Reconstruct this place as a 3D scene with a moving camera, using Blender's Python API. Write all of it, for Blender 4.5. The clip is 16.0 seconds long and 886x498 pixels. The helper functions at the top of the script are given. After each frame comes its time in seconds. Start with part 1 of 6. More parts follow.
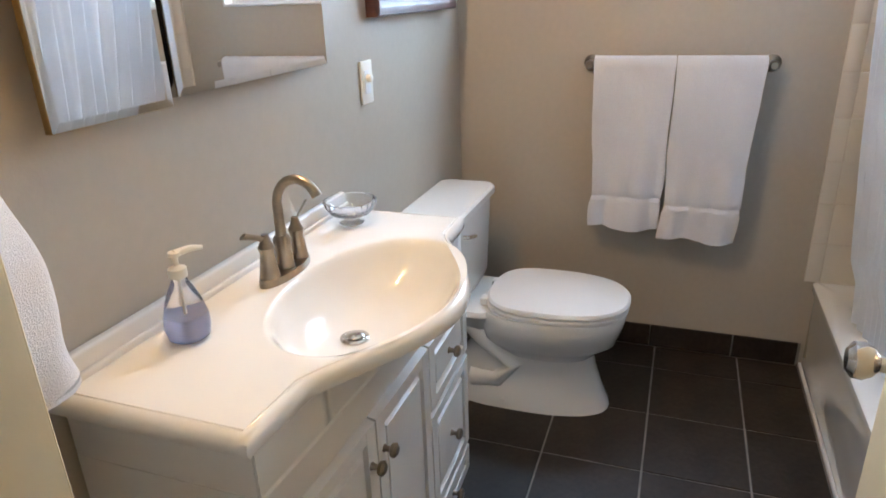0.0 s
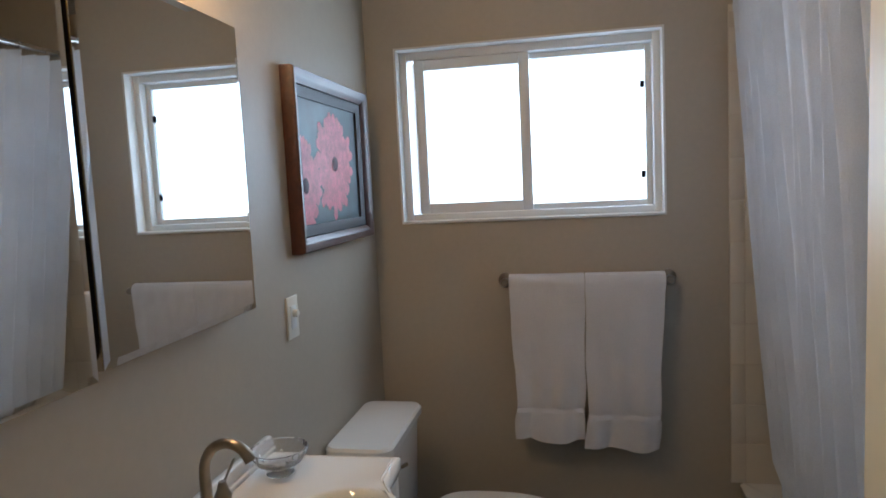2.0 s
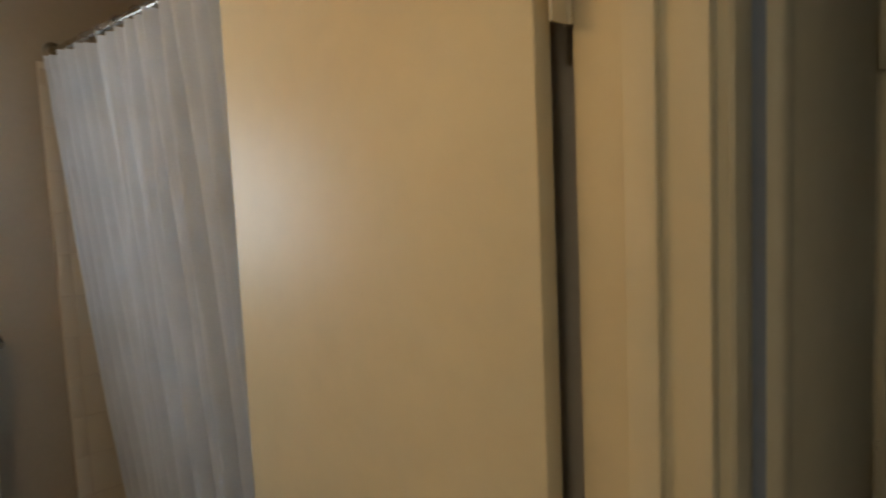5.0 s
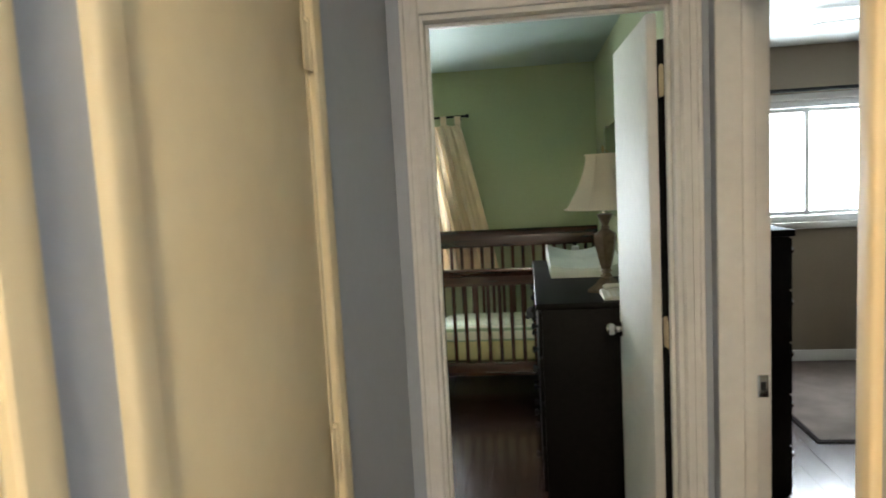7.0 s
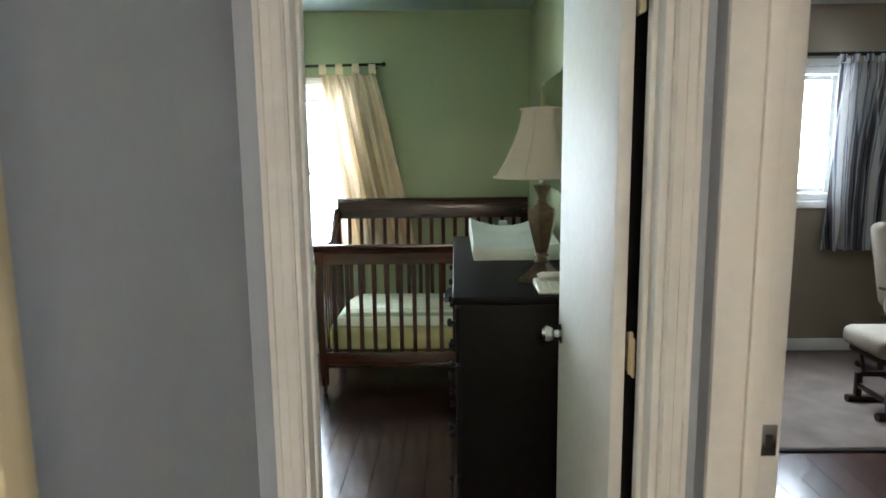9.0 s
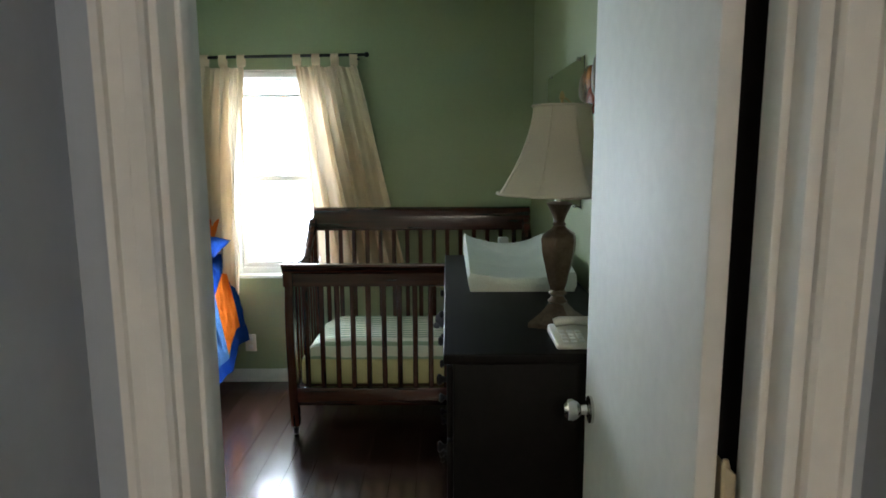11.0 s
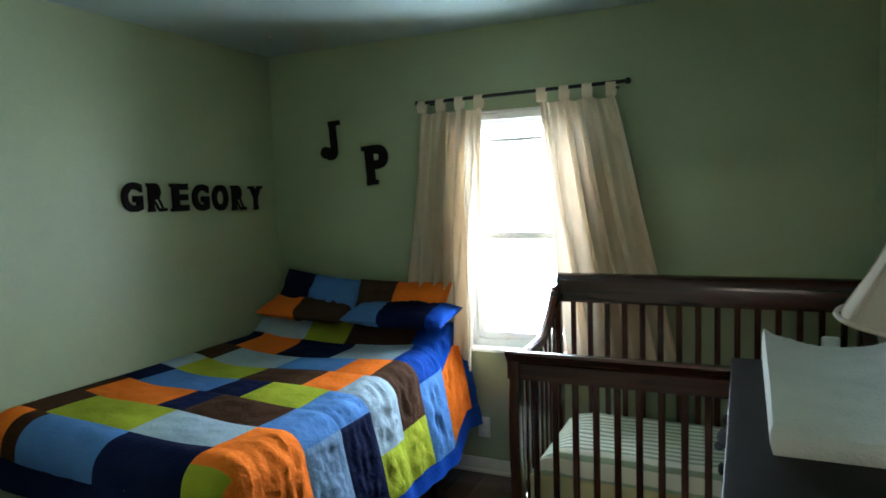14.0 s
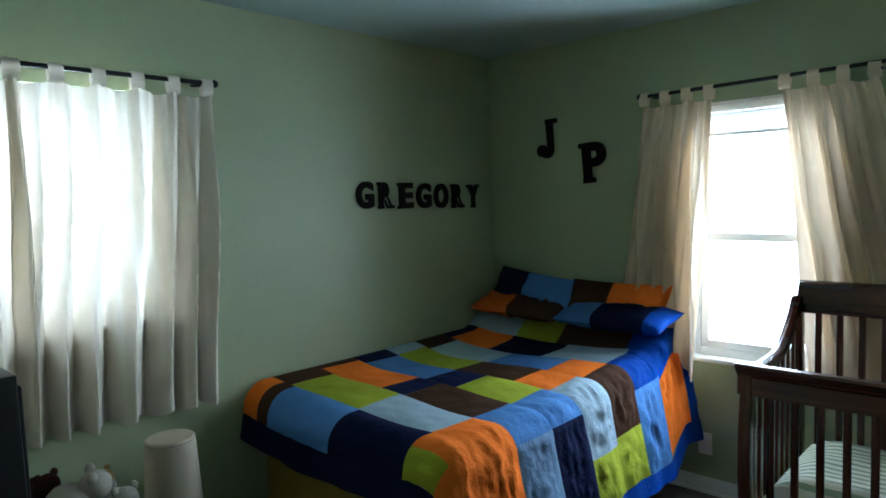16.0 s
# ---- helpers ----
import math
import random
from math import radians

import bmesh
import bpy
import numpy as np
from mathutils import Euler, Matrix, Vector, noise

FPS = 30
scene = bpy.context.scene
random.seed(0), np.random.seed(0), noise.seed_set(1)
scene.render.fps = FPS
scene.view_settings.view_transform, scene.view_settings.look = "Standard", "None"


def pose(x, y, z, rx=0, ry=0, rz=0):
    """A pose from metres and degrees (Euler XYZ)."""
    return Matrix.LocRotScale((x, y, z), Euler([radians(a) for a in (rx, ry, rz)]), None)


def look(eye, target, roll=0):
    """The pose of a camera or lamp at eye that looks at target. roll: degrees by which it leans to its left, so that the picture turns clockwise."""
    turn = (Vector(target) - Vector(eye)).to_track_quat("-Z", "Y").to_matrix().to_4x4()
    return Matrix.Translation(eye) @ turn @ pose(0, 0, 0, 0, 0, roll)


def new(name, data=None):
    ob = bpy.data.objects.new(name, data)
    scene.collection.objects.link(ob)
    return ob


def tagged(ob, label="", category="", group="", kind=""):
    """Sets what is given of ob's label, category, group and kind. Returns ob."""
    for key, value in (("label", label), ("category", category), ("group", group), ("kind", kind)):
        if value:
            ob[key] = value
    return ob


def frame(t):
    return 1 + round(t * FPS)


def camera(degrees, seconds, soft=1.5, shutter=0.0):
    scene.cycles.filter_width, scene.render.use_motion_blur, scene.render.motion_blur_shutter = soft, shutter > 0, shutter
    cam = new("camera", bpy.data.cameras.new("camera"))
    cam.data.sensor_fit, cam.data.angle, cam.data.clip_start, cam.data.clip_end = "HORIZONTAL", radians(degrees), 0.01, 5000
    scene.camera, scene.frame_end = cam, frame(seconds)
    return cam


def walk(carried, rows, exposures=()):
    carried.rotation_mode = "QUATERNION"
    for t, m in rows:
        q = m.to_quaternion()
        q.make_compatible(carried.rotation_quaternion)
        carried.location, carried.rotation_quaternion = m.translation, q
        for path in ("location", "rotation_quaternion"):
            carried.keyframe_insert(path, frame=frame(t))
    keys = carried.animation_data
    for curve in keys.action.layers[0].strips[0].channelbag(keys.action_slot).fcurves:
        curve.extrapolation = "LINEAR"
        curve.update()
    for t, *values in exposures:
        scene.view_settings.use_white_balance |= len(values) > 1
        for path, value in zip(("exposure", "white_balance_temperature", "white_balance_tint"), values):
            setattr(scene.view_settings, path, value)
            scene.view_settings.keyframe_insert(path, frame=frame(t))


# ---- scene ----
cam = camera(68.0, 16.0, soft=1.6, shutter=0.3)
PATH = [
    (0, (0.850, 0.836, 1.415), (-0.896, 0.193, 0.683), -2.0),
    (0.5, (0.855, 0.804, 1.439), (-0.966, 0.242, 0.834), -1.7),
    (1, (0.863, 0.775, 1.475), (-1.037, 0.322, 1.044), -2.2),
    (1.5, (0.860, 0.767, 1.500), (-1.067, 0.324, 1.205), -2.8),
    (2, (0.832, 0.764, 1.527), (-1.121, 0.380, 1.335), -2.8),
    (2.5, (0.795, 0.736, 1.532), (-1.178, 0.450, 1.363), -3.1),
    (3, (0.778, 0.715, 1.531), (-1.208, 0.571, 1.343), -2.7),
    (3.5, (0.792, 0.674, 1.539), (-1.189, 0.882, 1.355), -2.0),
    (4, (0.847, 0.671, 1.574), (-1.035, 1.322, 1.391), -2.3),
    (4.6, (0.885, 0.570, 1.595), (-0.707, 1.767, 1.409), -2.4),
    (5, (0.926, 0.544, 1.597), (-0.427, 2.007, 1.420), -2.5),
    (5.2, (0.940, 0.532, 1.597), (-0.277, 2.095, 1.420), -2.4),
    (7.3, (1.105, 0.796, 1.553), (0.972, 2.779, 1.332), -1.9),
    (7.5, (1.085, 0.836, 1.559), (1.012, 2.820, 1.310), -1.1),
    (8, (1.125, 0.987, 1.541), (1.060, 2.965, 1.257), -1.1),
    (8.5, (1.115, 1.170, 1.520), (1.083, 3.146, 1.212), -0.9),
    (8.7, (1.122, 1.276, 1.511), (1.083, 3.252, 1.203), -0.7),
    (11, (1.123, 1.981, 1.537), (1.109, 3.956, 1.224), -0.3),
    (11.5, (1.126, 2.149, 1.536), (1.052, 4.120, 1.205), -0.4),
    (12, (1.095, 2.354, 1.550), (0.962, 4.324, 1.232), -0.6),
    (12.5, (1.068, 2.496, 1.562), (0.867, 4.468, 1.299), -0.9),
    (13, (1.067, 2.610, 1.575), (0.668, 4.557, 1.348), -2.1),
    (13.5, (1.104, 2.723, 1.594), (0.415, 4.590, 1.395), -2.5),
    (14, (1.146, 2.811, 1.601), (0.312, 4.620, 1.416), -2.0),
    (14.5, (1.149, 2.837, 1.593), (0.153, 4.561, 1.407), -2.0),
    (15, (1.142, 2.827, 1.596), (-0.010, 4.450, 1.409), -2.2),
    (15.5, (1.132, 2.815, 1.600), (-0.147, 4.343, 1.423), -2.3),
    (16, (1.108, 2.806, 1.595), (-0.246, 4.268, 1.431), -2.1),
]
EXPOSURES = [(0,-0.56,5400,10),(1.0,-0.80,5480,10),(1.5,-1.15,5580,10),(2.0,-2.0,5600,10),(2.5,-2.5,5640,10),(3.5,-2.75,5780,9),(4.5,-2.8,6250,7),(5.0,-2.2,6500,6),(5.3,-2.0,6500,6),(7.3,0.86,6500,9),(8.7,0.92,6100,9),(11,0.15,6000,9),(12.5,0.2,6000,9),(13,0.22,5900,8),(14,0.0,5720,7),(16,-0.38,5320,7)]

walk(cam, [(t, look(eye, target, roll)) for t, eye, target, roll in PATH], EXPOSURES)

# ---- light ----
world = bpy.data.worlds.new("world")
scene.world = world
world.use_nodes = True
sky = world.node_tree.nodes.new("ShaderNodeTexSky")
sky.sky_type, sky.sun_disc = "NISHITA", False
sky.sun_elevation, sky.sun_rotation = radians(48), radians(200)
world.node_tree.links.new(sky.outputs[0], world.node_tree.nodes["Background"].inputs[0])
world.node_tree.nodes["Background"].inputs[1].default_value = 0.12
sun = new("sun", bpy.data.lights.new("sun", "SUN"))
sun.data.energy, sun.data.angle, sun.data.color = 3.0, radians(0.5), (1.0, 0.95, 0.88)
sun.matrix_world = look((1, -6, 9), (0, 0, 0))


def window_light(name, eye, target, width, height, watts, color):
    """Daylight of the sky in a window's opening."""
    ob = new(name, bpy.data.lights.new(name, "AREA"))
    ob.data.shape, ob.data.size, ob.data.size_y = "RECTANGLE", width, height
    ob.data.energy, ob.data.color = watts, color
    ob.matrix_world = look(eye, target)
    return ob


window_light("daylight_bathroom", (-1.88, 0.61, 1.722), (0, 0.61, 1.722), 1.0, 0.68, 52, (0.72, 0.87, 1.0))
window_light("daylight_bedroom_front", (0.07, 6.36, 1.36), (0.07, 0, 1.36), 0.64, 1.28, 85, (0.84, 0.93, 1.0))
window_light("daylight_bedroom_side", (-1.75, 3.50, 1.60), (0, 3.50, 1.60), 0.98, 0.88, 72, (0.82, 0.925, 1.0))
window_light("daylight_second_room", (3.24, 6.36, 1.56), (3.24, 0, 1.56), 1.18, 0.90, 60, (0.80, 0.91, 1.0))


# ---- materials ----
def material(name, color, rough=0.5, metal=0.0, vary=0.06, scale=3.0, grain=0.0, grain_scale=120.0, bump=0.0, bump_scale=60.0, spread=0.0, **more):
    """A surface with slow stains, fine grain and relief, all in metres."""
    m = bpy.data.materials.new(name)
    m.use_nodes = True
    nt = m.node_tree
    b = nt.nodes["Principled BSDF"]
    b.inputs["Roughness"].default_value, b.inputs["Metallic"].default_value = rough, metal
    for key, value in more.items():
        b.inputs[key.replace("_", " ")].default_value = value
    co = nt.nodes.new("ShaderNodeTexCoord")
    col = None
    for amount, size in ((vary, scale), (grain, grain_scale)):
        if amount:
            n = nt.nodes.new("ShaderNodeTexNoise")
            n.inputs["Scale"].default_value, n.inputs["Detail"].default_value = size, 4
            nt.links.new(co.outputs["Object"], n.inputs["Vector"])
            r = nt.nodes.new("ShaderNodeMapRange")
            r.inputs[1].default_value, r.inputs[2].default_value = 0.3, 0.7
            r.inputs[3].default_value, r.inputs[4].default_value = 1 - amount, 1 + amount
            nt.links.new(n.outputs["Fac"], r.inputs[0])
            mx = nt.nodes.new("ShaderNodeVectorMath")
            mx.operation = "SCALE"
            if col:
                nt.links.new(col, mx.inputs[0])
            else:
                mx.inputs[0].default_value = color
            nt.links.new(r.outputs[0], mx.inputs["Scale"])
            col = mx.outputs[0]
    if spread:
        info = nt.nodes.new("ShaderNodeObjectInfo")
        r = nt.nodes.new("ShaderNodeMapRange")
        r.inputs[3].default_value, r.inputs[4].default_value = 1 - spread, 1 + spread
        nt.links.new(info.outputs["Random"], r.inputs[0])
        mx = nt.nodes.new("ShaderNodeVectorMath")
        mx.operation = "SCALE"
        if col:
            nt.links.new(col, mx.inputs[0])
        else:
            mx.inputs[0].default_value = color
        nt.links.new(r.outputs[0], mx.inputs["Scale"])
        col = mx.outputs[0]
    if col:
        nt.links.new(col, b.inputs["Base Color"])
    else:
        b.inputs["Base Color"].default_value = (*color, 1)
    if bump:
        n = nt.nodes.new("ShaderNodeTexNoise")
        n.inputs["Scale"].default_value, n.inputs["Detail"].default_value = bump_scale, 5
        nt.links.new(co.outputs["Object"], n.inputs["Vector"])
        bp = nt.nodes.new("ShaderNodeBump")
        bp.inputs["Strength"].default_value, bp.inputs["Distance"].default_value = bump, 0.004
        nt.links.new(n.outputs["Fac"], bp.inputs["Height"])
        nt.links.new(bp.outputs[0], b.inputs["Normal"])
    return m


def wood(name, dark, light, rough=0.35, axis="X", scale=1.0, spread=0.0, coat=0.0):
    """Stained wood: stretched grain along one axis."""
    m = bpy.data.materials.new(name)
    m.use_nodes = True
    nt = m.node_tree
    b = nt.nodes["Principled BSDF"]
    b.inputs["Roughness"].default_value, b.inputs["Coat Weight"].default_value = rough, coat
    b.inputs["Coat Roughness"].default_value = 0.15
    co = nt.nodes.new("ShaderNodeTexCoord")
    mp = nt.nodes.new("ShaderNodeMapping")
    mp.inputs["Scale"].default_value = [(2.2 if a == axis else 38) * scale for a in "XYZ"]
    nt.links.new(co.outputs["Object"], mp.inputs[0])
    if spread:
        info = nt.nodes.new("ShaderNodeObjectInfo")
        add = nt.nodes.new("ShaderNodeVectorMath")
        add.operation = "MULTIPLY_ADD"
        nt.links.new(info.outputs["Random"], add.inputs[0])
        add.inputs[1].default_value = (37, 53, 71)
        nt.links.new(mp.outputs[0], add.inputs[2])
        vec = add.outputs[0]
    else:
        vec = mp.outputs[0]
    n = nt.nodes.new("ShaderNodeTexNoise")
    n.inputs["Scale"].default_value, n.inputs["Detail"].default_value, n.inputs["Distortion"].default_value = 1.0, 6, 0.6
    nt.links.new(vec, n.inputs["Vector"])
    ramp = nt.nodes.new("ShaderNodeValToRGB")
    ramp.color_ramp.elements[0].position, ramp.color_ramp.elements[1].position = 0.3, 0.72
    ramp.color_ramp.elements[0].color, ramp.color_ramp.elements[1].color = (*dark, 1), (*light, 1)
    nt.links.new(n.outputs["Fac"], ramp.inputs[0])
    out = ramp.outputs[0]
    if spread:
        r = nt.nodes.new("ShaderNodeMapRange")
        r.inputs[3].default_value, r.inputs[4].default_value = 1 - spread, 1 + spread
        nt.links.new(info.outputs["Random"], r.inputs[0])
        mx = nt.nodes.new("ShaderNodeVectorMath")
        mx.operation = "SCALE"
        nt.links.new(out, mx.inputs[0])
        nt.links.new(r.outputs[0], mx.inputs["Scale"])
        out = mx.outputs[0]
    nt.links.new(out, b.inputs["Base Color"])
    bp = nt.nodes.new("ShaderNodeBump")
    bp.inputs["Strength"].default_value, bp.inputs["Distance"].default_value = 0.12, 0.002
    nt.links.new(n.outputs["Fac"], bp.inputs["Height"])
    nt.links.new(bp.outputs[0], b.inputs["Normal"])
    return m


def glowing(name, color, strength):
    m = bpy.data.materials.new(name)
    m.use_nodes = True
    b = m.node_tree.nodes["Principled BSDF"]
    b.inputs["Base Color"].default_value = (*color, 1)
    b.inputs["Emission Color"].default_value, b.inputs["Emission Strength"].default_value = (*color, 1), strength
    return m


def cloth(name, color, through_light=0.3, weave=0.25, weave_scale=700.0, vary=0.08, rough=0.9, sheen=0.0):
    """Woven cloth that lets some light through."""
    m = material(name, color, rough, vary=vary, scale=5, grain=0.05, grain_scale=300, bump=weave, bump_scale=weave_scale)
    nt = m.node_tree
    b = nt.nodes["Principled BSDF"]
    b.inputs["Sheen Weight"].default_value = sheen
    b.inputs["Specular IOR Level"].default_value = 0.2
    if through_light:
        tr = nt.nodes.new("ShaderNodeBsdfTranslucent")
        tr.inputs[0].default_value = (*color, 1)
        mix = nt.nodes.new("ShaderNodeMixShader")
        mix.inputs[0].default_value = through_light
        nt.links.new(b.outputs[0], mix.inputs[1])
        nt.links.new(tr.outputs[0], mix.inputs[2])
        nt.links.new(mix.outputs[0], nt.nodes["Material Output"].inputs[0])
    return m


PAINT_BATH = material("paint_bath", (0.448, 0.392, 0.310), 0.45, vary=0.035, scale=1.6, grain=0.02, grain_scale=45, bump=0.10, bump_scale=90)
PAINT_HALL = material("paint_hall", (0.38, 0.41, 0.46), 0.5, vary=0.04, scale=1.5, grain=0.02, grain_scale=45, bump=0.10, bump_scale=90)
PAINT_GREEN = material("paint_green", (0.350, 0.392, 0.226), 0.5, vary=0.04, scale=1.3, grain=0.02, grain_scale=45, bump=0.10, bump_scale=90)
PAINT_TAUPE = material("paint_taupe", (0.285, 0.230, 0.165), 0.5, vary=0.04, scale=1.3, grain=0.02, grain_scale=45, bump=0.10, bump_scale=90)
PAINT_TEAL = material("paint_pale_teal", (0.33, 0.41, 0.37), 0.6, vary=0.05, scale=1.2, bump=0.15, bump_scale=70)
PAINT_CEILING = material("paint_ceiling", (0.62, 0.64, 0.62), 0.6, vary=0.04, scale=1.2, bump=0.15, bump_scale=70)
PAINT_WHITE = material("paint_white", (0.75, 0.73, 0.69), 0.56, Specular_IOR_Level=0.25, vary=0.04, scale=2.5, grain=0.03, grain_scale=30, bump=0.10, bump_scale=35)
PAINT_DOOR = material("paint_door", (0.67, 0.57, 0.37), 0.5, Specular_IOR_Level=0.35, vary=0.03, scale=2.0, grain=0.02, grain_scale=20, bump=0.14, bump_scale=28)
# near-black; at gaps and holes the shade is put into this colour
DARK_GAP = material("dark_gap", (0.012, 0.011, 0.010), 0.9)
VINYL = material("vinyl", (0.78, 0.78, 0.76), 0.35, vary=0.02)
CHROME = material("chrome", (0.62, 0.60, 0.57), 0.16, 1.0, vary=0.05, scale=20)
NICKEL = material("nickel", (0.31, 0.26, 0.20), 0.28, 1.0, vary=0.10, scale=40)
BRASS_OLD = material("brass_old", (0.40, 0.29, 0.13), 0.35, 1.0, vary=0.1, scale=30)
PORCELAIN = material("porcelain", (0.80, 0.79, 0.76), 0.07, vary=0.02, Coat_Weight=0.5)
MARBLE = material("marble", (0.82, 0.79, 0.74), 0.10, vary=0.02, Coat_Weight=0.6)
WHITE_LACQUER = material("white_lacquer", (0.78, 0.76, 0.73), 0.28, vary=0.03, scale=4)
TILE_DARK = material("tile_dark", (0.025, 0.018, 0.014), 0.45, Specular_IOR_Level=0.3, vary=0.35, scale=7, grain=0.25, grain_scale=60, bump=0.25, bump_scale=45, spread=0.16)
GROUT = material("grout", (0.26, 0.235, 0.21), 0.9, vary=0.15, scale=12, bump=0.2, bump_scale=200)
TILE_WHITE = material("tile_white", (0.75, 0.70, 0.61), 0.12, vary=0.03, spread=0.03)
GROUT_WHITE = material("grout_white", (0.67, 0.61, 0.52), 0.9)
FLOOR_WOOD = wood("floor_wood", (0.020, 0.008, 0.006), (0.072, 0.030, 0.020), 0.24, "Y", 0.8, spread=0.28, coat=0.4)
FLOOR_GAP = material("floor_gap", (0.010, 0.006, 0.005), 0.7)
CHERRY = wood("cherry", (0.026, 0.007, 0.0035), (0.080, 0.022, 0.010), 0.26, "X", 1.0, coat=0.3)
CHERRY_UP = wood("cherry_up", (0.026, 0.007, 0.0035), (0.080, 0.022, 0.010), 0.26, "Z", 1.0, coat=0.3)
ESPRESSO = wood("espresso", (0.0045, 0.0035, 0.003), (0.008, 0.006, 0.0055), 0.48, "Y", 1.0, coat=0.0)
ESPRESSO.node_tree.nodes["Principled BSDF"].inputs["Specular IOR Level"].default_value = 0.12
MAHOGANY = wood("mahogany", (0.030, 0.009, 0.005), (0.075, 0.023, 0.011), 0.36, "X", 1.2, coat=0.1)
BLACK_METAL = material("black_metal", (0.012, 0.012, 0.012), 0.4, 0.6)
CANVAS = cloth("canvas", (0.80, 0.66, 0.48), 0.07)
SHEER = cloth("sheer", (0.74, 0.67, 0.56), 0.145)
SHOWER_CLOTH = cloth("shower_cloth", (0.78, 0.83, 0.90), 0.16, weave=0.05, rough=0.45)
TERRY = cloth("terry", (0.75, 0.73, 0.73), 0.05, weave=0.65, weave_scale=420, vary=0.05)

PANE_GLOW = glowing("sky_glow", (0.93, 0.97, 1.0), 3.0)
BULB = glowing("bulb_glow", (1.0, 0.62, 0.28), 235.0)
# glow of the added hallway lamp, which stays out of view
HALL_FILL = glowing("hall_fill_glow", (1.0, 0.84, 0.63), 165.0)
GLOBE = glowing("globe_glow", (1.0, 0.97, 0.9), 2.5)
glass = bpy.data.materials.new("glass_pane")
glass.use_nodes = True
glass.node_tree.nodes["Principled BSDF"].inputs["Transmission Weight"].default_value = 1.0
glass.node_tree.nodes["Principled BSDF"].inputs["Roughness"].default_value = 0.0
glass.node_tree.nodes["Principled BSDF"].inputs["IOR"].default_value = 1.45
MIRROR = material("mirror_glass", (0.86, 0.88, 0.87), 0.015, 1.0, vary=0)


# ---- building tools ----
def box(bm, x0, x1, y0, y1, z0, z1):
    v = [bm.verts.new((x, y, z)) for z in (z0, z1) for y in (y0, y1) for x in (x0, x1)]
    for f in ((0, 2, 3, 1), (4, 5, 7, 6), (0, 1, 5, 4), (2, 6, 7, 3), (0, 4, 6, 2), (1, 3, 7, 5)):
        bm.faces.new([v[i] for i in f])
    return v


def block(x0, x1, y0, y1, z0, z1, bevel=0.0, segments=2):
    """A bmesh box with rounded edges."""
    bm = bmesh.new()
    box(bm, x0, x1, y0, y1, z0, z1)
    if bevel:
        bmesh.ops.bevel(bm, geom=bm.edges[:], offset=bevel, segments=segments, profile=0.5, affect="EDGES")
    return bm


def lathe(rings, n=24, at=(0, 0, 0), caps=True):
    """A turned shape from (radius, height) pairs."""
    bm = bmesh.new()
    loops = [[bm.verts.new((at[0] + r * math.cos(2 * math.pi * i / n), at[1] + r * math.sin(2 * math.pi * i / n), at[2] + z)) for i in range(n)] for r, z in rings]
    for a, b in zip(loops, loops[1:]):
        for i in range(n):
            bm.faces.new((a[i], a[(i + 1) % n], b[(i + 1) % n], b[i]))
    if caps:
        bm.faces.new(loops[0][::-1])
        bm.faces.new(loops[-1])
    return bm


def tube(points, radius, n=10, flat=1.0):
    """A rod swept along points."""
    bm = bmesh.new()
    pts = [Vector(p) for p in points]
    radii = radius if isinstance(radius, (list, tuple)) else [radius] * len(pts)
    side = None
    loops = []
    for i, p in enumerate(pts):
        d = (pts[min(i + 1, len(pts) - 1)] - pts[max(i - 1, 0)]).normalized()
        if side is None:
            side = d.orthogonal().normalized()
        side = (side - d * side.dot(d)).normalized()
        up = d.cross(side)
        loops.append([bm.verts.new(p + (side * math.cos(2 * math.pi * k / n) + up * flat * math.sin(2 * math.pi * k / n)) * radii[i]) for k in range(n)])
    for a, b in zip(loops, loops[1:]):
        for k in range(n):
            bm.faces.new((a[k], a[(k + 1) % n], b[(k + 1) % n], b[k]))
    bm.faces.new(loops[0][::-1])
    bm.faces.new(loops[-1])
    return bm


def merge(*bms):
    out = bmesh.new()
    for b in bms:
        me = bpy.data.meshes.new("part")
        b.to_mesh(me)
        out.from_mesh(me)
        bpy.data.meshes.remove(me)
        b.free()
    return out


def slab(outline, z0, z1, bevel=0.0, segments=3):
    """A flat shape with the outline (x, y), from z0 to z1."""
    bm = bmesh.new()
    low = [bm.verts.new((x, y, z0)) for x, y in outline]
    high = [bm.verts.new((x, y, z1)) for x, y in outline]
    bm.faces.new(low[::-1])
    top = bm.faces.new(high)
    n = len(low)
    for i in range(n):
        bm.faces.new((low[i], low[(i + 1) % n], high[(i + 1) % n], high[i]))
    if bevel:
        bmesh.ops.bevel(bm, geom=list(top.edges), offset=bevel, segments=segments, profile=0.5, affect="EDGES")
    return bm


def sheet(fn, nu, nv, thickness=0.0):
    """A surface fn(u, v) with u and v from 0 to 1; thickness gives it a back."""
    bm = bmesh.new()
    rows = [[bm.verts.new(fn(i / nu, j / nv)) for i in range(nu + 1)] for j in range(nv + 1)]
    for j in range(nv):
        for i in range(nu):
            bm.faces.new((rows[j][i], rows[j][i + 1], rows[j + 1][i + 1], rows[j + 1][i]))
    if thickness:
        bm.normal_update()
        bmesh.ops.solidify(bm, geom=bm.faces[:], thickness=thickness)
    return bm


def mesh_of(name, bm, mat, smooth=None):
    bmesh.ops.recalc_face_normals(bm, faces=bm.faces[:])
    me = bpy.data.meshes.new(name)
    bm.to_mesh(me)
    bm.free()
    for m in mat if isinstance(mat, (list, tuple)) else [mat]:
        me.materials.append(m)
    me.shade_smooth()
    me.set_sharp_from_angle(angle=radians(38))
    return me


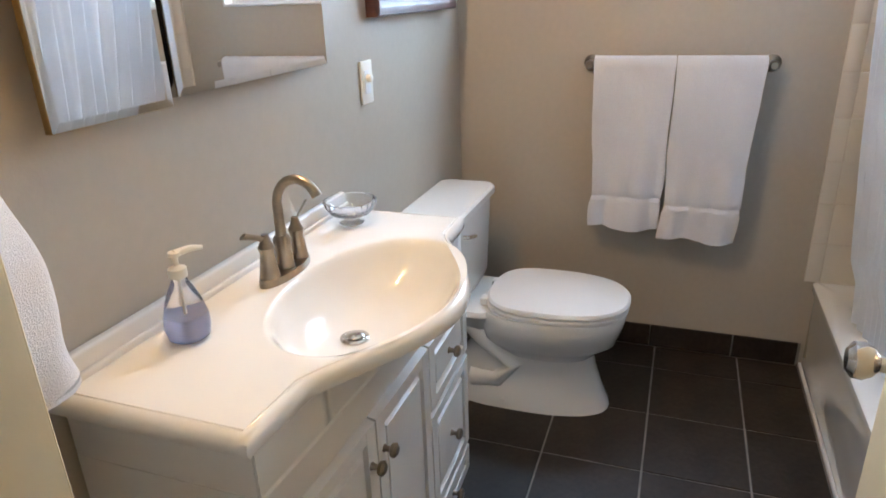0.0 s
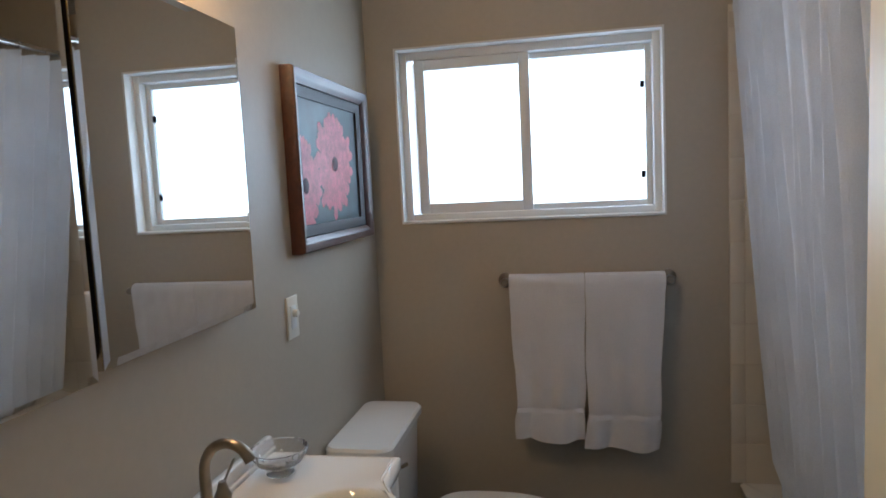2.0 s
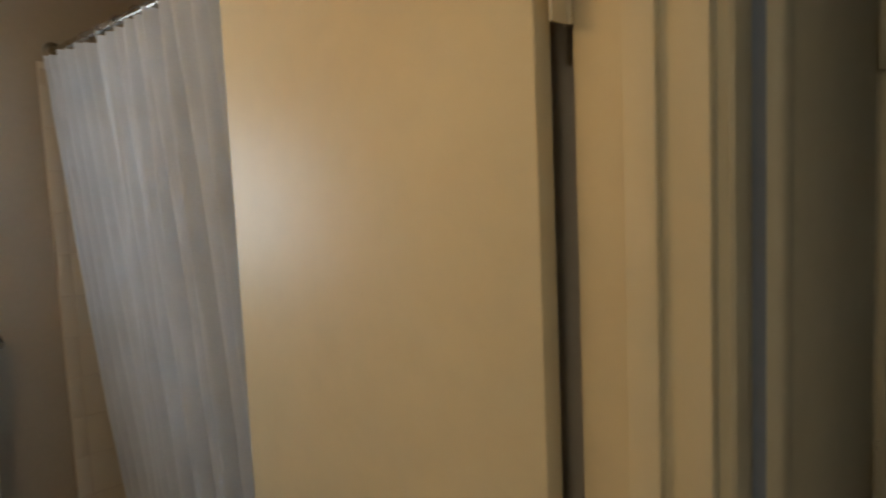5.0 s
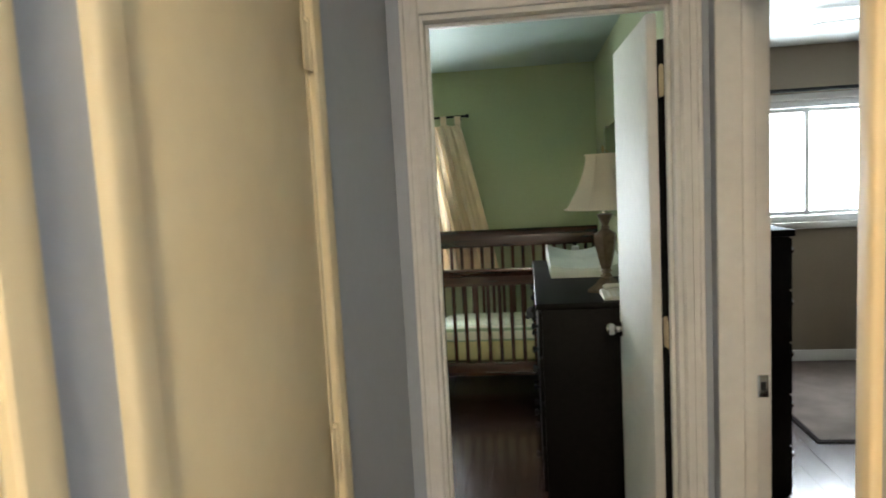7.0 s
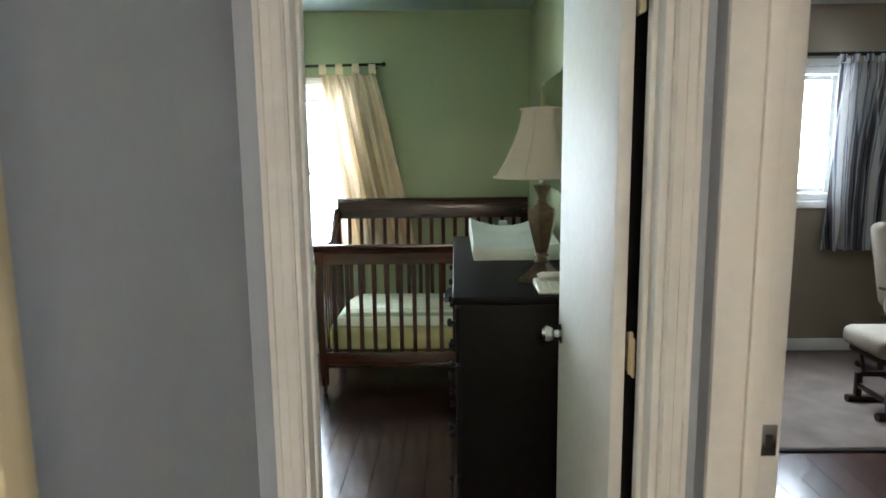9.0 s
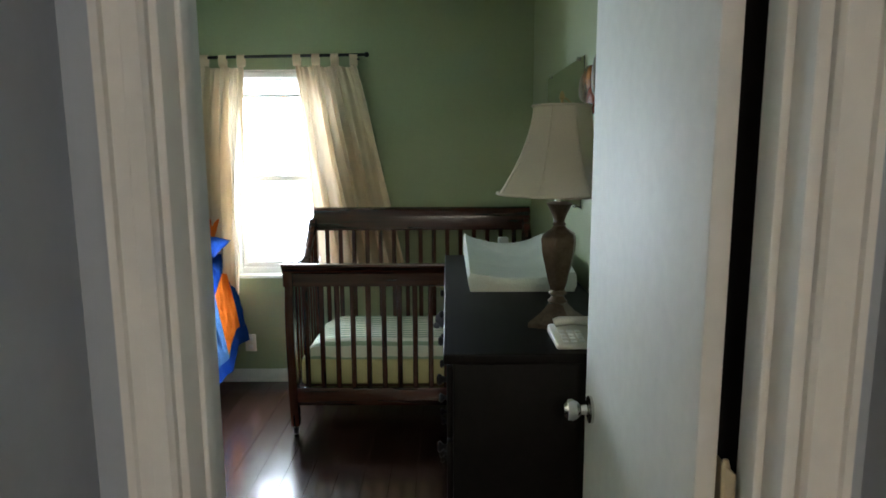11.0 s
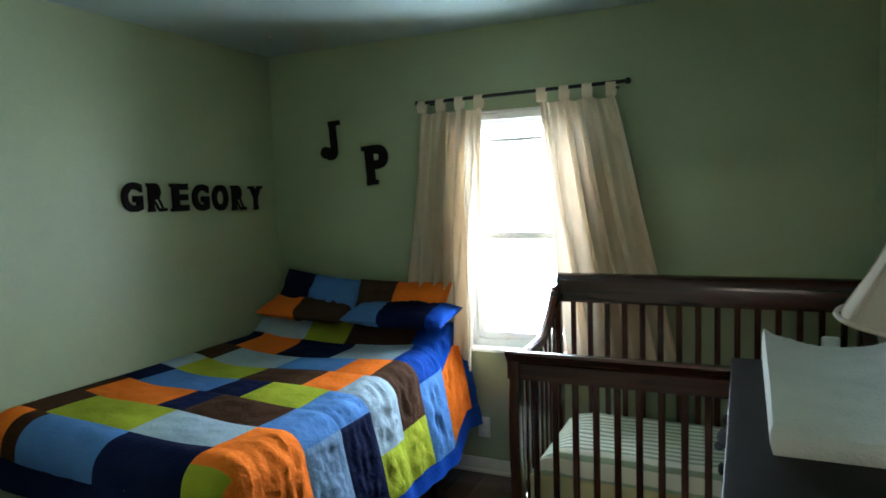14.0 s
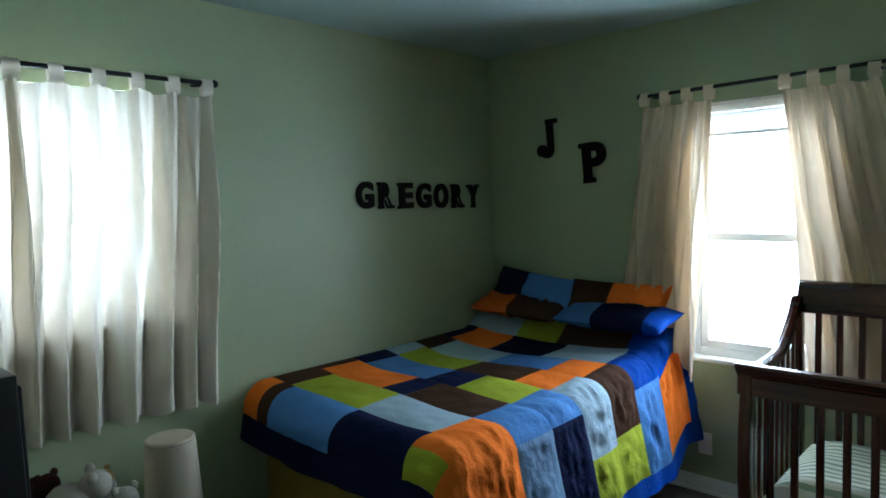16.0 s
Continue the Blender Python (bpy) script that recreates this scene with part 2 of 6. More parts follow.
def part(name, bm, mat, parent, label=""):
    """One mesh object under a thing or a part, given in the world's metres."""
    ob = new(name, mesh_of(name, bm, mat))
    ob.parent = parent
    root = parent
    while root.parent:
        root = root.parent
    base = root.location.copy()
    ob.location = (0, 0, 0)
    ob.data.transform(Matrix.Translation(-base))
    return tagged(ob, label)


def thing(name, at, label, category, group="", kind=""):
    ob = new(name)
    ob.empty_display_size = 0.1
    ob.matrix_world = Matrix.Translation(at)
    ob.location = at
    return tagged(ob, label, category, group, kind)


def solid(name, bm, mat, label="", category="", group="", kind="", turn=None):
    """A thing that is one mesh."""
    ob = new(name, mesh_of(name, bm, mat))
    return tagged(ob, label, category, group, kind)


def structure(name, bm, mat, label, category):
    return solid(name, bm, mat, label, category, "", "structure")


def wall_along_x(x0, x1, y0, y1, z1, holes=()):
    """A wall with its length along x and openings (x0, x1, z0, z1)."""
    bm = bmesh.new()
    at = x0
    for a, b, lo, hi in sorted(holes):
        box(bm, at, a, y0, y1, 0, z1)
        if lo > 0:
            box(bm, a, b, y0, y1, 0, lo)
        box(bm, a, b, y0, y1, hi, z1)
        at = b
    box(bm, at, x1, y0, y1, 0, z1)
    return bm


def wall_along_y(y0, y1, x0, x1, z1, holes=()):
    bm = wall_along_x(y0, y1, x0, x1, z1, holes)
    for v in bm.verts:
        v.co = (v.co.y, v.co.x, v.co.z)
    return bm


# ---- structure ----
H = 2.44
# two skins where a wall has a different paint on each side
structure("wall_bath_window", wall_along_y(-0.14, 2.26, -1.88, -1.713, H, [(0.104, 1.114, 1.38, 2.065)]), PAINT_BATH, "taupe painted bathroom wall with a sliding window", "wall")
structure("wall_bath_vanity", wall_along_x(-1.713, 0.56, -0.14, -0.012, H), PAINT_BATH, "taupe painted wall behind the vanity", "wall")
structure("wall_bath_tub", wall_along_x(-1.713, 0.56, 2.13, 2.26, H), PAINT_BATH, "taupe painted wall behind the bathtub", "wall")
structure("wall_bath_alcove", wall_along_y(1.26, 2.13, -0.18, -0.08, H), PAINT_BATH, "taupe painted end wall of the tub alcove", "wall")
structure("wall_bath_return", wall_along_x(-0.08, 0.56, 1.20, 1.26, H), PAINT_BATH, "taupe painted wall behind the open door", "wall")
structure("wall_bath_door", wall_along_y(-0.14, 1.20, 0.56, 0.63, H, [(0.39, 1.166, 0, 2.05)]), PAINT_BATH, "taupe painted wall round the bathroom doorway", "wall")
structure("wall_hall_left", wall_along_y(-1.6, 2.72, 0.63, 0.70, H, [(0.39, 1.166, 0, 2.05), (1.36, 1.96, 0, 2.03)]), PAINT_HALL, "blue-grey painted hallway wall with two doorways", "wall")
structure("wall_hall_right", wall_along_y(-1.6, 2.72, 1.62, 1.69, H, [(1.84, 2.67, 0, 2.05)]), PAINT_HALL, "blue-grey painted hallway wall with a doorway", "wall")
structure("wall_hall_end", wall_along_x(0.56, 1.76, -1.72, -1.6, H), PAINT_HALL, "blue-grey painted end wall of the hallway", "wall")
structure("wall_hall_bedroom", wall_along_x(0.63, 1.69, 2.72, 2.78, H, [(0.80, 1.540, 0, 2.05)]), PAINT_HALL, "blue-grey painted wall round the bedroom doorway", "wall")
structure("wall_bedroom_door", wall_along_x(-1.525, 1.655, 2.78, 2.84, H, [(0.80, 1.540, 0, 2.05)]), PAINT_GREEN, "sage green bedroom wall round the doorway", "wall")
structure("wall_bedroom_window", wall_along_x(-1.72, 1.655, 6.135, 6.32, H, [(-0.25, 0.40, 0.71, 2.0)]), PAINT_GREEN, "sage green bedroom wall with a sash window", "wall")
structure("wall_bedroom_left", wall_along_y(2.72, 6.135, -1.72, -1.525, H, [(3.02, 3.98, 1.15, 2.04)]), PAINT_GREEN, "sage green bedroom wall with a window", "wall")
structure("wall_bedroom_right", wall_along_y(2.84, 6.135, 1.655, 1.705, H), PAINT_GREEN, "sage green bedroom wall behind the dresser", "wall")
structure("wall_second_left", wall_along_y(-1.6, 6.135, 1.705, 1.76, H, [(1.84, 2.67, 0, 2.05)]), PAINT_TAUPE, "taupe wall of the second room", "wall")
structure("wall_second_window", wall_along_x(1.655, 5.5, 6.135, 6.32, H, [(2.62, 3.86, 1.10, 2.03)]), PAINT_TAUPE, "taupe wall of the second room with a sliding window", "wall")
structure("wall_second_right", wall_along_y(0.9, 6.135, 5.3, 5.42, H), PAINT_TAUPE, "taupe side wall of the second room", "wall")
structure("wall_second_back", wall_along_x(1.76, 5.42, 0.78, 0.9, H), PAINT_TAUPE, "taupe back wall of the second room", "wall")
structure("closet_back", block(0.10, 0.16, 1.26, 2.13, 0, H), PAINT_WHITE, "plain white inside of the linen closet", "wall")

structure("ceiling_bath_hall", block(-1.90, 1.69, -1.72, 2.78, H, H + 0.12), PAINT_CEILING, "white painted ceiling", "ceiling")
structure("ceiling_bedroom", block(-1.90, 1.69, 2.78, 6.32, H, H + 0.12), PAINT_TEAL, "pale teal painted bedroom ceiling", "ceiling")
structure("ceiling_second_room", block(1.69, 5.5, -1.72, 6.32, H, H + 0.12), PAINT_CEILING, "white painted ceiling of the second room", "ceiling")
structure("ground", block(-40, 40, -40, 40, -0.40, -0.30), material("ground_soil", (0.10, 0.11, 0.06), 0.9, vary=0.3, scale=2), "open ground outside the house", "ground")
structure("subfloor", block(-1.90, 5.5, -1.72, 6.32, -0.30, -0.012), FLOOR_GAP, "dark bed under the floor boards", "floor")


# ---- doors, frames and windows ----
FLAT_MOULD = ((0, 0), (0, 0.011), (0.08, 0.015), (0.5, 0.017), (0.86, 0.017), (0.95, 0.0145), (1, 0.010), (1, 0))
STEP_MOULD = ((0, 0), (0, 0.010), (0.06, 0.013), (0.10, 0.016), (0.42, 0.016), (0.47, 0.011), (0.76, 0.011), (0.80, 0.018), (0.96, 0.019), (1, 0.014), (1, 0))


def moulding(profile, u0, u1, out, z0, z1):
    """An upright strip of casing: u0 is its edge at the opening, u1 the outer edge; (u, depth, z)."""
    bm = bmesh.new()
    ends = [[bm.verts.new((u0 + (u1 - u0) * a, out * d, z)) for a, d in profile] for z in (z0, z1)]
    n = len(profile)
    for k in range(n):
        bm.faces.new((ends[0][k], ends[0][(k + 1) % n], ends[1][(k + 1) % n], ends[1][k]))
    bm.faces.new(ends[0][::-1])
    bm.faces.new(ends[1])
    return bm


def casing_y(name, x, out, y0, y1, z1, label, width=0.062, sides="both", mat=PAINT_WHITE):
    """Moulded casing on a wall face at x, round an opening along y. out: +1 or -1, the way the face looks."""
    t = thing(name, (x, (y0 + y1) / 2, 0), label, "door casing", "", "structure")
    for side, u0, u1 in (("low", y0, y0 - width), ("high", y1, y1 + width)):
        if sides in ("both", side):
            bm = moulding(FLAT_MOULD, u0, u1, out, 0, z1 + width)
            for v in bm.verts:
                v.co = (x + v.co.y, v.co.x, v.co.z)
            part("side_casing", bm, mat, t)
    part("head_casing", block(*sorted((x, x + out * 0.015)), y0, y1, z1, z1 + width, 0.004), mat, t)
    return t


def casing_x(name, y, out, x0, x1, z1, label, width=0.062, low=True, high=True):
    t = thing(name, ((x0 + x1) / 2, y, 0), label, "door casing", "", "structure")
    for here, u0, u1 in ((low, x0, x0 - width), (high, x1, x1 + width)):
        if here:
            bm = moulding(STEP_MOULD, u0, u1, out, 0, z1 + width)
            bm.transform(Matrix.Translation((0, y, 0)))
            part("side_casing", bm, PAINT_WHITE, t)
    part("head_casing", block(x0, x1, *sorted((y, y + out * 0.016)), z1, z1 + width, 0.004), PAINT_WHITE, t)
    return t


def jamb_in_x_wall(name, x0, x1, y0, y1, z1, stop, label):
    """Door lining in an opening whose wall runs along x."""
    t = thing(name, ((x0 + x1) / 2, y0, 0), label, "door frame", "", "structure")
    part("jamb", block(x0 - 0.001, x0 + 0.010, y0, y1, 0, z1, 0.002), PAINT_WHITE, t)
    part("jamb", block(x1 - 0.016, x1 + 0.001, y0, y1, 0, z1, 0.002), PAINT_WHITE, t)
    part("head_jamb", block(x0 + 0.010, x1 - 0.016, y0, y1, z1 - 0.016, z1 + 0.001, 0.002), PAINT_WHITE, t)
    for a, b in ((x0 + 0.010, x0 + 0.018), (x1 - 0.028, x1 - 0.016)):
        part("door_stop", block(a, b, stop, stop + 0.034, 0, z1 - 0.016, 0.003), PAINT_WHITE, t)
    part("door_stop", block(x0 + 0.018, x1 - 0.028, stop, stop + 0.034, z1 - 0.028, z1 - 0.016, 0.003), PAINT_WHITE, t)
    return t


def jamb_in_y_wall(name, y0, y1, x0, x1, z1, stop, label, mat=PAINT_WHITE):
    t = thing(name, (x0, (y0 + y1) / 2, 0), label, "door frame", "", "structure")
    part("jamb", block(x0, x1, y0 - 0.001, y0 + 0.016, 0, z1, 0.002), mat, t)
    part("jamb", block(x0, x1, y1 - 0.016, y1 + 0.001, 0, z1, 0.002), mat, t)
    part("head_jamb", block(x0, x1, y0 + 0.016, y1 - 0.016, z1 - 0.016, z1 + 0.001, 0.002), mat, t)
    for a, b in ((y0 + 0.016, y0 + 0.028), (y1 - 0.028, y1 - 0.016)):
        part("door_stop", block(stop, stop + 0.034, a, b, 0, z1 - 0.016, 0.003), mat, t)
    part("door_stop", block(stop, stop + 0.034, y0 + 0.028, y1 - 0.028, z1 - 0.028, z1 - 0.016, 0.003), mat, t)
    return t


def knob_along(axis, at, way):
    """A round door knob with its rose; it points along axis ('x' or 'y') the given way."""
    bm = lathe([(0.032, 0), (0.032, 0.006), (0.013, 0.012), (0.012, 0.026), (0.021, 0.034), (0.027, 0.046), (0.026, 0.058), (0.016, 0.066)], 20)
    turn = Matrix.Rotation(radians(90 if way > 0 else -90), 4, "Y") if axis == "x" else Matrix.Rotation(radians(-90 if way > 0 else 90), 4, "X")
    bm.transform(Matrix.Translation(at) @ turn)
    return bm


def hinge(parent, x, y, z):
    bm = merge(lathe([(0.0055, 0), (0.0055, 0.09)], 10, (x, y, z)), lathe([(0.0068, 0.088), (0.004, 0.098)], 10, (x, y, z)))
    h = part("hinge", bm, PAINT_DOOR, parent, "painted steel butt hinge")
    part("hinge_leaf", block(x - 0.002, x + 0.002, y - 0.03, y + 0.03, z, z + 0.09, 0.001), PAINT_DOOR, h)


jamb_in_y_wall("door_frame_bath", 0.39, 1.166, 0.56, 0.70, 2.05, 0.62, "cream painted lining of the bathroom doorway", PAINT_DOOR)
casing_y("door_casing_bath_hall", 0.70, 1, 0.39, 1.166, 2.05, "cream painted moulded casing on the hallway side", width=0.050, mat=PAINT_DOOR)
casing_y("door_casing_bath_room", 0.56, -1, 0.39, 1.166, 2.05, "cream painted moulded casing on the bathroom side", sides="low", mat=PAINT_DOOR)
jamb_in_y_wall("door_frame_closet", 1.36, 1.96, 0.63, 0.70, 2.03, 0.632, "cream painted lining of the linen closet", PAINT_DOOR)
casing_y("door_casing_closet", 0.70, 1, 1.36, 1.96, 2.03, "cream painted moulded casing of the linen closet", width=0.05, mat=PAINT_DOOR)
jamb_in_y_wall("door_frame_second", 1.84, 2.67, 1.62, 1.76, 2.05, 1.685, "white painted lining of the second room's doorway")
casing_y("door_casing_second", 1.62, -1, 1.84, 2.67, 2.05, "cream painted moulded casing of the second room's doorway", width=0.055, sides="low", mat=PAINT_DOOR)
jamb_in_x_wall("door_frame_bedroom", 0.80, 1.540, 2.72, 2.84, 2.05, 2.765, "white painted lining of the bedroom doorway")
casing_x("door_casing_bedroom_hall", 2.72, -1, 0.80, 1.540, 2.05, "white painted moulded casing on the hallway side", width=0.058)
casing_x("door_casing_bedroom_room", 2.84, 1, 0.80, 1.540, 2.05, "white painted moulded casing on the bedroom side", width=0.058, high=False)

strike = thing("strike_plate", (1.735, 2.653, 0.93), "chrome strike plate let into the white door lining", "strike plate")
part("plate", block(1.722, 1.752, 2.651, 2.654, 0.90, 0.965, 0.001), CHROME, strike)
# no recess: a dark block gives the shade of the hole
part("latch_hole", block(1.730, 1.744, 2.6495, 2.651, 0.92, 0.945), DARK_GAP, strike, "dark block for the shade in the latch opening")

# bathroom door, open against the wall behind it
bath_door = thing("door_bathroom", (0.62, 1.135, 0), "cream painted flush door standing open, chrome knobs", "door", "", "structure")
part("leaf", block(-0.062, 0.620, 1.112, 1.141, 0.012, 2.03, 0.003), PAINT_DOOR, bath_door)
kb = part("door_handle", knob_along("y", (0.002, 1.112, 0.92), -1), CHROME, bath_door, "round chrome knob")
part("latch_plate", block(-0.0635, -0.0615, 1.118, 1.141, 0.89, 0.95), CHROME, bath_door, "brass-edged latch plate")
for z in (0.2, 1.0, 1.76):
    hinge(bath_door, 0.638, 1.146, z)
bath_door.rotation_euler = (0, 0, radians(-3.6))

# linen closet door, closed
closet_door = thing("door_closet", (0.68, 1.66, 0), "narrow cream painted flush closet door, closed", "door", "", "structure")
part("leaf", block(0.667, 0.699, 1.379, 1.941, 0.012, 2.010, 0.003), PAINT_DOOR, closet_door)
part("door_handle", knob_along("x", (0.699, 1.435, 0.93), 1), CHROME, closet_door, "round chrome knob")
for z in (0.22, 1.0, 1.775):
    hinge(closet_door, 0.7055, 1.950, z)

# bedroom door, open along the dresser's end
bed_door = thing("door_bedroom", (1.507, 2.850, 0), "white painted flush bedroom door standing open", "door", "", "structure")
part("leaf", block(1.472, 1.503, 2.853, 3.512, 0.012, 2.03, 0.003), PAINT_WHITE, bed_door)
part("door_handle", knob_along("x", (1.472, 3.452, 0.92), -1), CHROME, bed_door, "round chrome knob")
part("door_handle", knob_along("x", (1.503, 3.452, 0.92), 1), CHROME, bed_door, "round chrome knob")
part("latch_plate", block(1.478, 1.501, 3.5115, 3.5135, 0.89, 0.95), CHROME, bed_door, "chrome latch plate")
for z in (0.2, 1.0, 1.78):
    hinge(bed_door, 1.513, 2.849, z)
bed_door.rotation_euler = (0, 0, radians(1.2))

# bathroom sliding window
w1 = thing("window_1", (-1.74, 0.609, 1.38), "white vinyl sliding window with frosted panes", "window", "", "structure")
Y0, Y1, Z0, Z1 = 0.104, 1.114, 1.38, 2.065
part("window_frame", merge(block(-1.770, -1.690, Y0, Y0 + 0.035, Z0, Z1, 0.004), block(-1.770, -1.690, Y1 - 0.035, Y1, Z0, Z1, 0.004),
                           block(-1.770, -1.690, Y0 + 0.035, Y1 - 0.035, Z0, Z0 + 0.035, 0.004), block(-1.770, -1.690, Y0 + 0.035, Y1 - 0.035, Z1 - 0.04, Z1, 0.004)), VINYL, w1)
part("reveal", merge(block(-1.690, -1.628, Y0, Y0 + 0.008, Z0, Z1), block(-1.690, -1.628, Y1 - 0.008, Y1, Z0, Z1),
                     block(-1.690, -1.622, Y0 + 0.008, Y1 - 0.008, Z0, Z0 + 0.010, 0.002), block(-1.690, -1.628, Y0 + 0.008, Y1 - 0.008, Z1 - 0.008, Z1)), PAINT_WHITE, w1)
mid = 0.60


def sash(parent, x0, x1, y0, y1, z0, z1, w, name="sash"):
    s = part(name, merge(block(x0, x1, y0, y0 + w, z0, z1, 0.003), block(x0, x1, y1 - w, y1, z0, z1, 0.003),
                         block(x0, x1, y0 + w, y1 - w, z0, z0 + w, 0.003), block(x0, x1, y0 + w, y1 - w, z1 - w, z1, 0.003)), VINYL, parent)
    p = part("pane", block((x0 + x1) / 2 - 0.002, (x0 + x1) / 2 + 0.002, y0 + w, y1 - w, z0 + w, z1 - w), glass, s, "clear glass pane")
    p.visible_shadow = False
    return s


sash(w1, -1.722, -1.697, Y0 + 0.062, mid + 0.022, Z0 + 0.036, Z1 - 0.041, 0.040)
sash(w1, -1.760, -1.732, mid - 0.022, Y1 - 0.036, Z0 + 0.036, Z1 - 0.041, 0.022)
for z in (1.52, 1.86):
    part("latch", block(-1.732, -1.722, Y1 - 0.078, Y1 - 0.062, z, z + 0.028, 0.002), BLACK_METAL, w1, "small black plastic latch")
part("finger_pull", block(-1.697, -1.689, Y0 + 0.066, Y0 + 0.078, 1.66, 1.74, 0.002), VINYL, w1)


def backdrop(name, bm):
    structure(name, bm, PANE_GLOW, "bright overcast daylight outside the window", "backdrop")


backdrop("backdrop_bath", block(-2.42, -2.40, -0.8, 2.0, 0.6, 3.0))
backdrop("backdrop_bedroom", block(-1.1, 1.2, 6.90, 6.92, -0.1, 3.0))
backdrop("backdrop_side", block(-2.42, -2.40, 2.2, 4.8, 0.3, 3.0))
backdrop("backdrop_second", block(1.9, 4.8, 6.90, 6.92, 0.2, 3.0))

# bedroom sash window
w2 = thing("window_2", (0.075, 6.22, 0.71), "white painted sash window with an upper roller blind", "window", "", "structure")


def sash_x(parent, y0, y1, x0, x1, z0, z1, w, name="sash"):
    s = part(name, merge(block(x0, x0 + w, y0, y1, z0, z1, 0.003), block(x1 - w, x1, y0, y1, z0, z1, 0.003),
                         block(x0 + w, x1 - w, y0, y1, z0, z0 + w, 0.003), block(x0 + w, x1 - w, y0, y1, z1 - w, z1, 0.003)), VINYL, parent)
    p = part("pane", block(x0 + w, x1 - w, (y0 + y1) / 2 - 0.002, (y0 + y1) / 2 + 0.002, z0 + w, z1 - w), glass, s, "clear glass pane")
    p.visible_shadow = False
    return s


part("window_frame", merge(block(-0.25, -0.215, 6.19, 6.29, 0.71, 2.0, 0.004), block(0.365, 0.40, 6.19, 6.29, 0.71, 2.0, 0.004),
                           block(-0.215, 0.365, 6.19, 6.29, 1.955, 2.0, 0.004), block(-0.215, 0.365, 6.19, 6.29, 0.71, 0.755, 0.004)), VINYL, w2)
part("window_sill", block(-0.26, 0.41, 6.118, 6.19, 0.695, 0.716, 0.005), PAINT_WHITE, w2)
part("reveal", merge(block(-0.25, -0.242, 6.13, 6.19, 0.716, 2.0), block(0.392, 0.40, 6.13, 6.19, 0.716, 2.0), block(-0.242, 0.392, 6.13, 6.19, 1.992, 2.0)), PAINT_WHITE, w2)
sash_x(w2, 6.20, 6.228, -0.213, 0.363, 0.756, 1.350, 0.038)
sash_x(w2, 6.235, 6.262, -0.213, 0.363, 1.315, 1.954, 0.034)
blind = thing("mini_blind", (0.075, 6.20, 1.99), "white window blind raised into a stack", "blind")
part("head_rail", block(-0.21, 0.36, 6.165, 6.195, 1.955, 1.990, 0.003), VINYL, blind)
for k in range(9):
    part("slat", block(-0.205, 0.355, 6.166, 6.194, 1.852 + 0.011 * k, 1.857 + 0.011 * k, 0.001, 1), VINYL, blind)
part("bottom_rail", block(-0.205, 0.355, 6.166, 6.194, 1.835, 1.850, 0.002), VINYL, blind)

# bedroom side window behind the white curtain
w3 = thing("window_3", (-1.62, 3.5, 1.15), "white vinyl window behind a sheer curtain", "window", "", "structure")
part("window_frame", merge(block(-1.69, -1.60, 3.02, 3.06, 1.15, 2.04, 0.004), block(-1.69, -1.60, 3.94, 3.98, 1.15, 2.04, 0.004),
                           block(-1.69, -1.60, 3.06, 3.94, 1.15, 1.19, 0.004), block(-1.69, -1.60, 3.06, 3.94, 2.0, 2.04, 0.004)), VINYL, w3)
sash(w3, -1.64, -1.615, 3.062, 3.52, 1.192, 1.998, 0.034)
sash(w3, -1.67, -1.645, 3.48, 3.938, 1.192, 1.998, 0.034)
part("window_sill", block(-1.60, -1.508, 3.01, 3.99, 1.130, 1.150, 0.004), PAINT_WHITE, w3)

# second room's sliding window
w4 = thing("window_4", (3.24, 6.22, 1.10), "white vinyl sliding window in the second room", "window", "", "structure")
part("window_frame", merge(block(2.62, 2.665, 6.15, 6.27, 1.10, 2.03, 0.004), block(3.815, 3.86, 6.15, 6.27, 1.10, 2.03, 0.004),
                           block(2.665, 3.815, 6.15, 6.27, 1.98, 2.03, 0.004), block(2.665, 3.815, 6.15, 6.27, 1.10, 1.15, 0.004)), VINYL, w4)
part("trim", merge(block(2.57, 2.62, 6.118, 6.135, 1.05, 2.08, 0.003), block(3.86, 3.91, 6.118, 6.135, 1.05, 2.08, 0.003),
                   block(2.62, 3.86, 6.118, 6.135, 2.03, 2.08, 0.003), block(2.62, 3.86, 6.110, 6.135, 1.05, 1.10, 0.003)), PAINT_WHITE, w4)
sash_x(w4, 6.18, 6.205, 2.666, 3.265, 1.152, 1.978, 0.034)
sash_x(w4, 6.21, 6.235, 3.225, 3.814, 1.152, 1.978, 0.034)

# baseboards
structure("baseboard_bedroom", merge(block(-1.525, 1.655, 6.121, 6.135, 0, 0.085, 0.003), block(-1.525, 1.655, 6.117, 6.121, 0, 0.02, 0.001), block(-1.525, -1.511, 2.84, 6.121, 0, 0.085, 0.003),
                                     block(1.641, 1.655, 2.84, 6.121, 0, 0.085, 0.003), block(-1.511, 0.735, 2.84, 2.854, 0, 0.085, 0.003)), PAINT_WHITE, "white painted wooden baseboard", "baseboard")
structure("baseboard_second", merge(block(1.76, 5.3, 6.121, 6.135, 0, 0.09, 0.003), block(5.286, 5.3, 0.9, 6.121, 0, 0.09, 0.003), block(1.76, 1.774, 2.74, 6.121, 0, 0.09, 0.003)), PAINT_WHITE, "white painted wooden baseboard", "baseboard")
structure("baseboard_hall", merge(block(0.70, 0.713, 2.015, 2.70, 0, 0.085, 0.003), block(0.70, 0.713, -1.6, 0.335, 0, 0.085, 0.003), block(1.607, 1.62, -1.6, 1.78, 0, 0.085, 0.003)), PAINT_WHITE, "white painted wooden baseboard", "baseboard")


